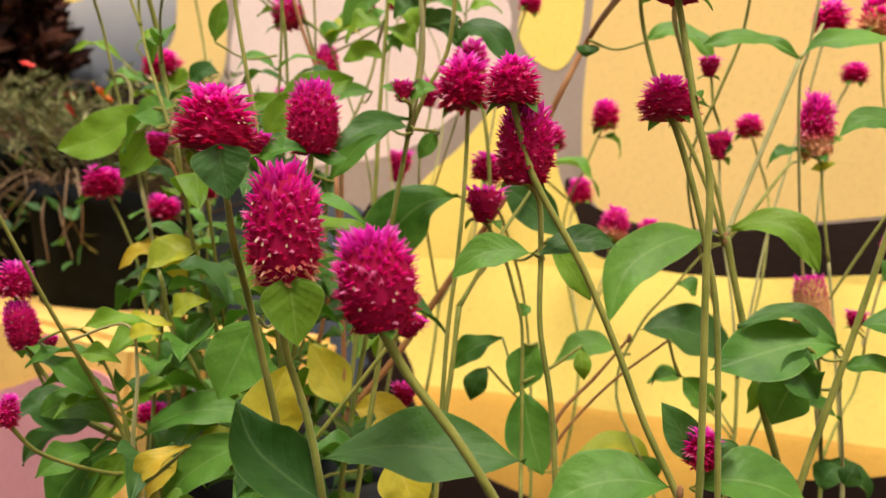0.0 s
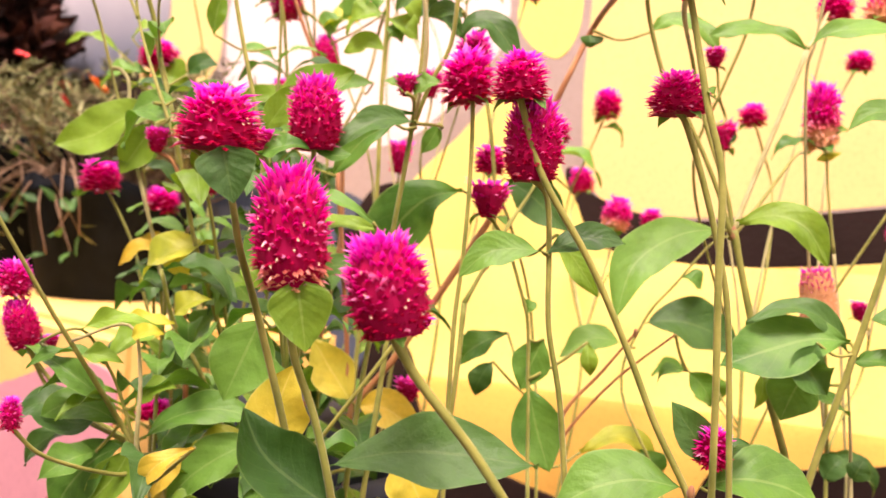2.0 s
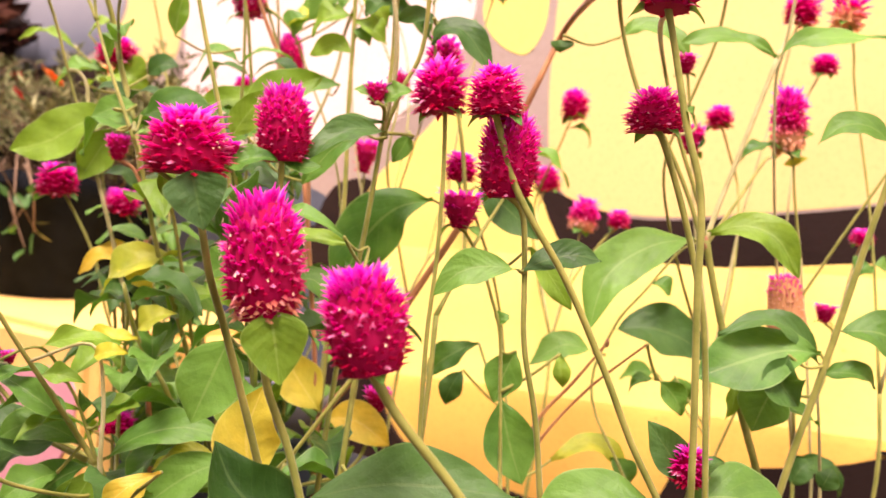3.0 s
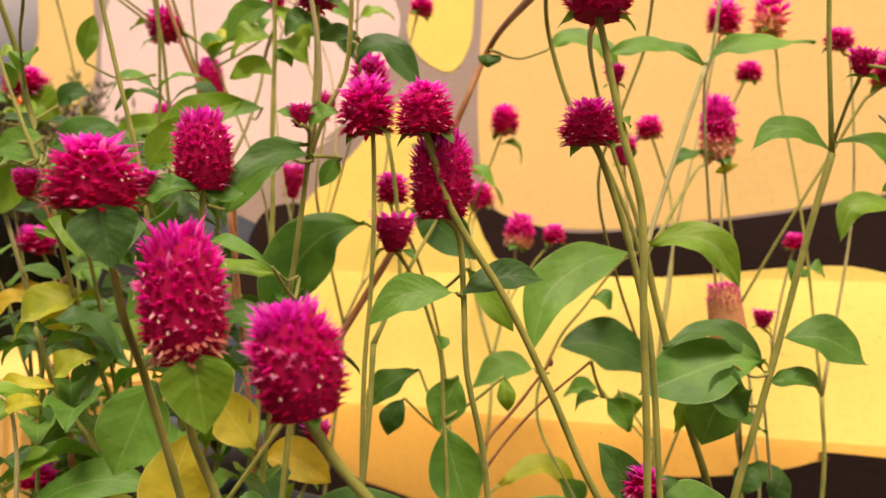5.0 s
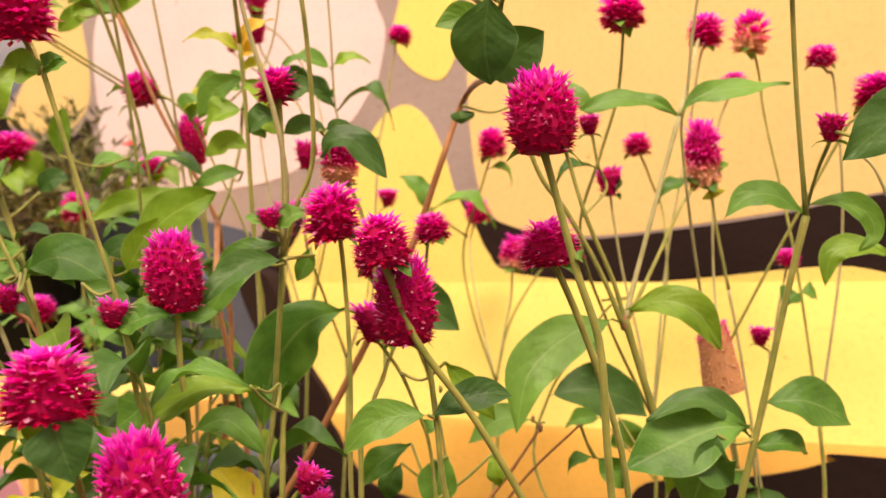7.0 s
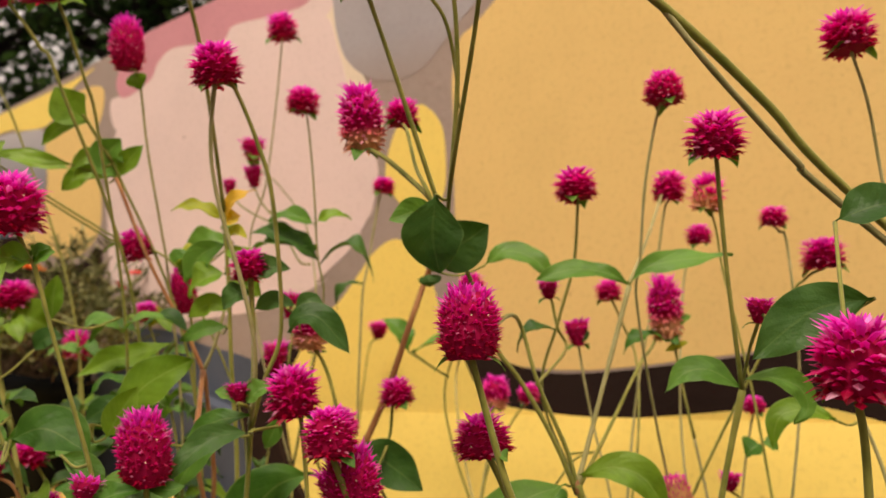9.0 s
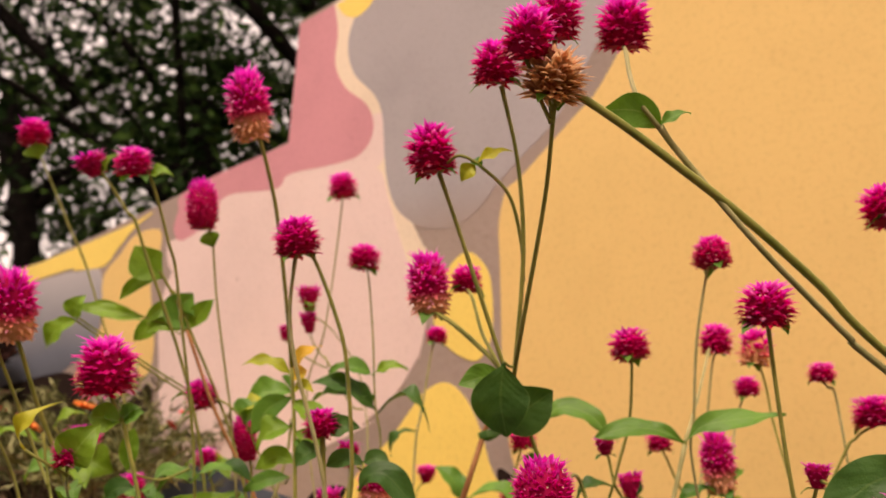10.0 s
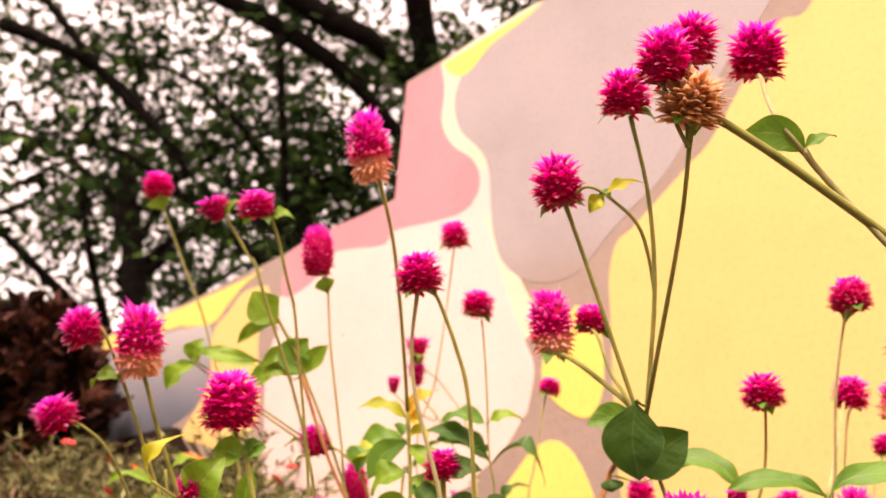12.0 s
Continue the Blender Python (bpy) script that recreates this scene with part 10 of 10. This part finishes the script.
blade("farleft", [(-0.4053, 0.4134, 0.8528), (-0.4036, 0.4137, 0.8687), (-0.3999, 0.4154, 0.8837)], 0.0135, (0.8464, -0.5031, 0.1552), "l", 0.3, 0.5)
stem("main", [(-0.3484, 0.4338, 0.7865), (-0.3402, 0.4529, 0.7659), (-0.332, 0.472, 0.76)], 0.0005, 0.0007)
blade("main", [(-0.3484, 0.4338, 0.7865), (-0.3609, 0.4245, 0.7919), (-0.3744, 0.4153, 0.7833)], 0.0175, (0.7522, -0.4976, 0.5121), "d", 0.25, 0.5)
stem("tall", [(-0.2938, 0.3503, 0.7779), (-0.2806, 0.3503, 0.7722), (-0.2674, 0.3504, 0.7745)], 0.0005, 0.0007)
blade("tall", [(-0.2938, 0.3503, 0.7779), (-0.2836, 0.3581, 0.7703), (-0.2758, 0.3645, 0.7578)], 0.0160, (0.7581, -0.4764, 0.5634), "g", 0.25, 0.5)
stem("mid", [(-0.2226, 0.4252, 0.7922), (-0.2253, 0.428, 0.7886), (-0.2281, 0.4307, 0.7876)], 0.0005, 0.0007)
blade("mid", [(-0.2226, 0.4252, 0.7922), (-0.2387, 0.4138, 0.7896), (-0.2537, 0.4036, 0.7808)], 0.0136, (0.6615, -0.5489, 0.6054), "g", 0.25, 0.5)
stem("mid", [(-0.2244, 0.4121, 0.7847), (-0.2181, 0.4145, 0.7817), (-0.2117, 0.417, 0.7827)], 0.0005, 0.0007)
blade("mid", [(-0.2244, 0.4121, 0.7847), (-0.239, 0.4023, 0.7741), (-0.2522, 0.394, 0.7537)], 0.0157, (0.7247, -0.581, 0.4844), "g", 0.35, 0.5)
stem("whorl", [(-0.2169, 0.4419, 0.7891), (-0.2116, 0.4369, 0.7851), (-0.2064, 0.4319, 0.7856), (-0.212, 0.417, 0.785)], 0.0005, 0.0007)
blade("whorl", [(-0.2169, 0.4419, 0.7891), (-0.2197, 0.4404, 0.7803), (-0.2247, 0.4374, 0.7706)], 0.0106, (0.6794, -0.6362, 0.4714), "g", 0.3, 0.5)
stem("farleft", [(-0.4553, 0.4281, 0.8309), (-0.4492, 0.3985, 0.8134), (-0.443, 0.3688, 0.8147)], 0.0005, 0.0007)
blade("farleft", [(-0.4553, 0.4281, 0.8309), (-0.448, 0.4329, 0.8388), (-0.4372, 0.4407, 0.8389)], 0.0165, (0.7828, -0.4563, 0.4442), "d", 0.3, 0.5)
stem("left", [(-0.3639, 0.3604, 0.7961), (-0.3622, 0.3517, 0.7908), (-0.3606, 0.343, 0.791), (-0.359, 0.349, 0.791)], 0.0005, 0.0007)
blade("left", [(-0.3639, 0.3604, 0.7961), (-0.3753, 0.3524, 0.7934), (-0.387, 0.3444, 0.7872)], 0.0168, (0.802, -0.4122, 0.5133), "g", 0.3, 0.5)
blade("slant", [(0.0115, 0.4381, 1.0155), (0.0052, 0.4272, 1.0238), (-0.0084, 0.4141, 1.0247)], 0.0168, (0.3349, -0.8678, -0.2694), "g", 0.2, 0.5)
stem("main", [(-0.029, 0.38, 1.047), (-0.03, 0.392, 1.03), (-0.027, 0.396, 1.018)], 0.0009, 0.001)
stem("main", [(-0.026, 0.404, 1.065), (-0.028, 0.4, 1.04), (-0.027, 0.396, 1.018)], 0.0009, 0.001)
stem("whorl", [(-0.567, 0.753, 0.986), (-0.56, 0.754, 0.97), (-0.548, 0.757, 0.955)], 0.0007, 0.0008)
stem("whorl", [(-0.592, 0.738, 0.979), (-0.575, 0.745, 0.962), (-0.548, 0.757, 0.945), (-0.543, 0.758, 0.949)], 0.0006, 0.0008)
stem("whorl", [(-0.548, 0.757, 0.957), (-0.53, 0.76, 0.93), (-0.515, 0.765, 0.9), (-0.509, 0.776, 0.896)], 0.0008, 0.0009)
stem("lowleft", [(-0.389, 0.281, 0.672), (-0.385, 0.29, 0.64), (-0.36, 0.298, 0.612), (-0.31, 0.309, 0.6)], 0.0009, 0.0011)
stem("lowleft", [(-0.297, 0.241, 0.617), (-0.298, 0.26, 0.6), (-0.3, 0.3, 0.585), (-0.298, 0.313, 0.589)], 0.0008, 0.001)
stem("left", [(-0.343, 0.350, 0.678), (-0.311, 0.325, 0.692), (-0.314, 0.338, 0.662), (-0.302, 0.347, 0.639), (-0.297, 0.363, 0.604), (-0.326, 0.397, 0.570), (-0.349, 0.422, 0.545), (-0.348, 0.417, 0.360)], 0.0010, 0.0013)
stem("farleft", [(-0.404, 0.397, 0.671), (-0.406, 0.400, 0.624), (-0.408, 0.402, 0.592), (-0.410, 0.410, 0.400)], 0.0009, 0.0012)
stem("farleft", [(-0.415, 0.387, 0.670), (-0.416, 0.391, 0.623), (-0.416, 0.400, 0.400)], 0.0009, 0.0012)
stem("farleft", [(-0.428, 0.399, 0.686), (-0.424, 0.404, 0.633), (-0.420, 0.409, 0.580), (-0.420, 0.420, 0.400)], 0.0009, 0.0012)
stem("farleft", [(-0.343, 0.350, 0.678), (-0.352, 0.355, 0.649), (-0.360, 0.360, 0.619), (-0.368, 0.365, 0.589), (-0.372, 0.375, 0.400)], 0.0009, 0.0012)
leaf_pair("farleft", (-0.414, 0.484, 0.741), -0.37, 0.031, "g")
leaf_pair("farleft", (-0.604, 0.557, 0.704), -0.37, 0.032, "g")
leaf_pair("left", (-0.419, 0.371, 0.753), 0.83, 0.033, "d")
leaf_pair("farleft", (-0.588, 0.547, 0.658), -0.25, 0.035, "g")
leaf_pair("farleft", (-0.391, 0.458, 0.841), 0.51, 0.034, "g")
leaf_pair("farleft", (-0.624, 0.569, 0.761), 0.13, 0.035, "d")
leaf_pair("left", (-0.704, 0.620, 0.716), -0.14, 0.031, "d")
leaf_pair("left", (-0.632, 0.502, 0.777), -0.79, 0.040, "g")
leaf_pair("farleft", (-0.380, 0.365, 0.801), 0.32, 0.030, "d")
leaf_pair("farleft", (-0.645, 0.581, 0.817), 0.08, 0.037, "g")
leaf_pair("left", (-0.565, 0.490, 0.728), 0.90, 0.030, "g")
leaf_pair("left", (-0.344, 0.357, 0.738), -0.37, 0.044, "l")
leaf_pair("left", (-0.500, 0.588, 0.704), 0.88, 0.036, "d")
leaf_pair("farleft", (-0.415, 0.487, 0.790), -0.11, 0.036, "d")
leaf_pair("left", (-0.516, 0.590, 0.763), -0.14, 0.032, "g")
leaf_pair("farleft", (-0.416, 0.490, 0.839), 0.60, 0.036, "d")
leaf_pair("left", (-0.670, 0.602, 0.651), -0.83, 0.032, "g")
leaf_pair("left", (-0.490, 0.579, 0.670), -0.53, 0.032, "l")
leaf_pair("farleft", (-0.397, 0.365, 0.837), -0.43, 0.033, "g")
leaf_pair("left", (-0.351, 0.350, 0.777), 0.12, 0.044, "g")
leaf_pair("left", (-0.452, 0.551, 0.696), 0.83, 0.038, "l")
leaf_pair("left", (-0.529, 0.591, 0.811), 0.52, 0.040, "g")
leaf_pair("left", (-0.690, 0.612, 0.679), -0.20, 0.035, "l")
leaf_pair("farleft", (-0.397, 0.460, 0.755), 0.13, 0.043, "d")
leaf_pair("left", (-0.717, 0.627, 0.752), -0.29, 0.039, "l")
leaf_pair("left", (-0.720, 0.629, 0.808), 0.72, 0.033, "g")
leaf_pair("left", (-0.537, 0.587, 0.842), 0.05, 0.038, "l")
leaf_pair("farleft", (-0.394, 0.464, 0.804), 0.54, 0.033, "g")
leaf_pair("farleft", (-0.413, 0.481, 0.692), 0.82, 0.029, "g")
leaf_pair("left", (-0.594, 0.507, 0.664), 0.83, 0.039, "d")
leaf_pair("left", (-0.633, 0.501, 0.844), -0.19, 0.038, "l")
leaf_pair("left", (-0.545, 0.501, 0.679), 0.84, 0.039, "d")
leaf_pair("left", (-0.395, 0.395, 0.714), 0.67, 0.039, "g")
leaf_pair("farleft", (-0.400, 0.458, 0.718), 0.12, 0.040, "g")
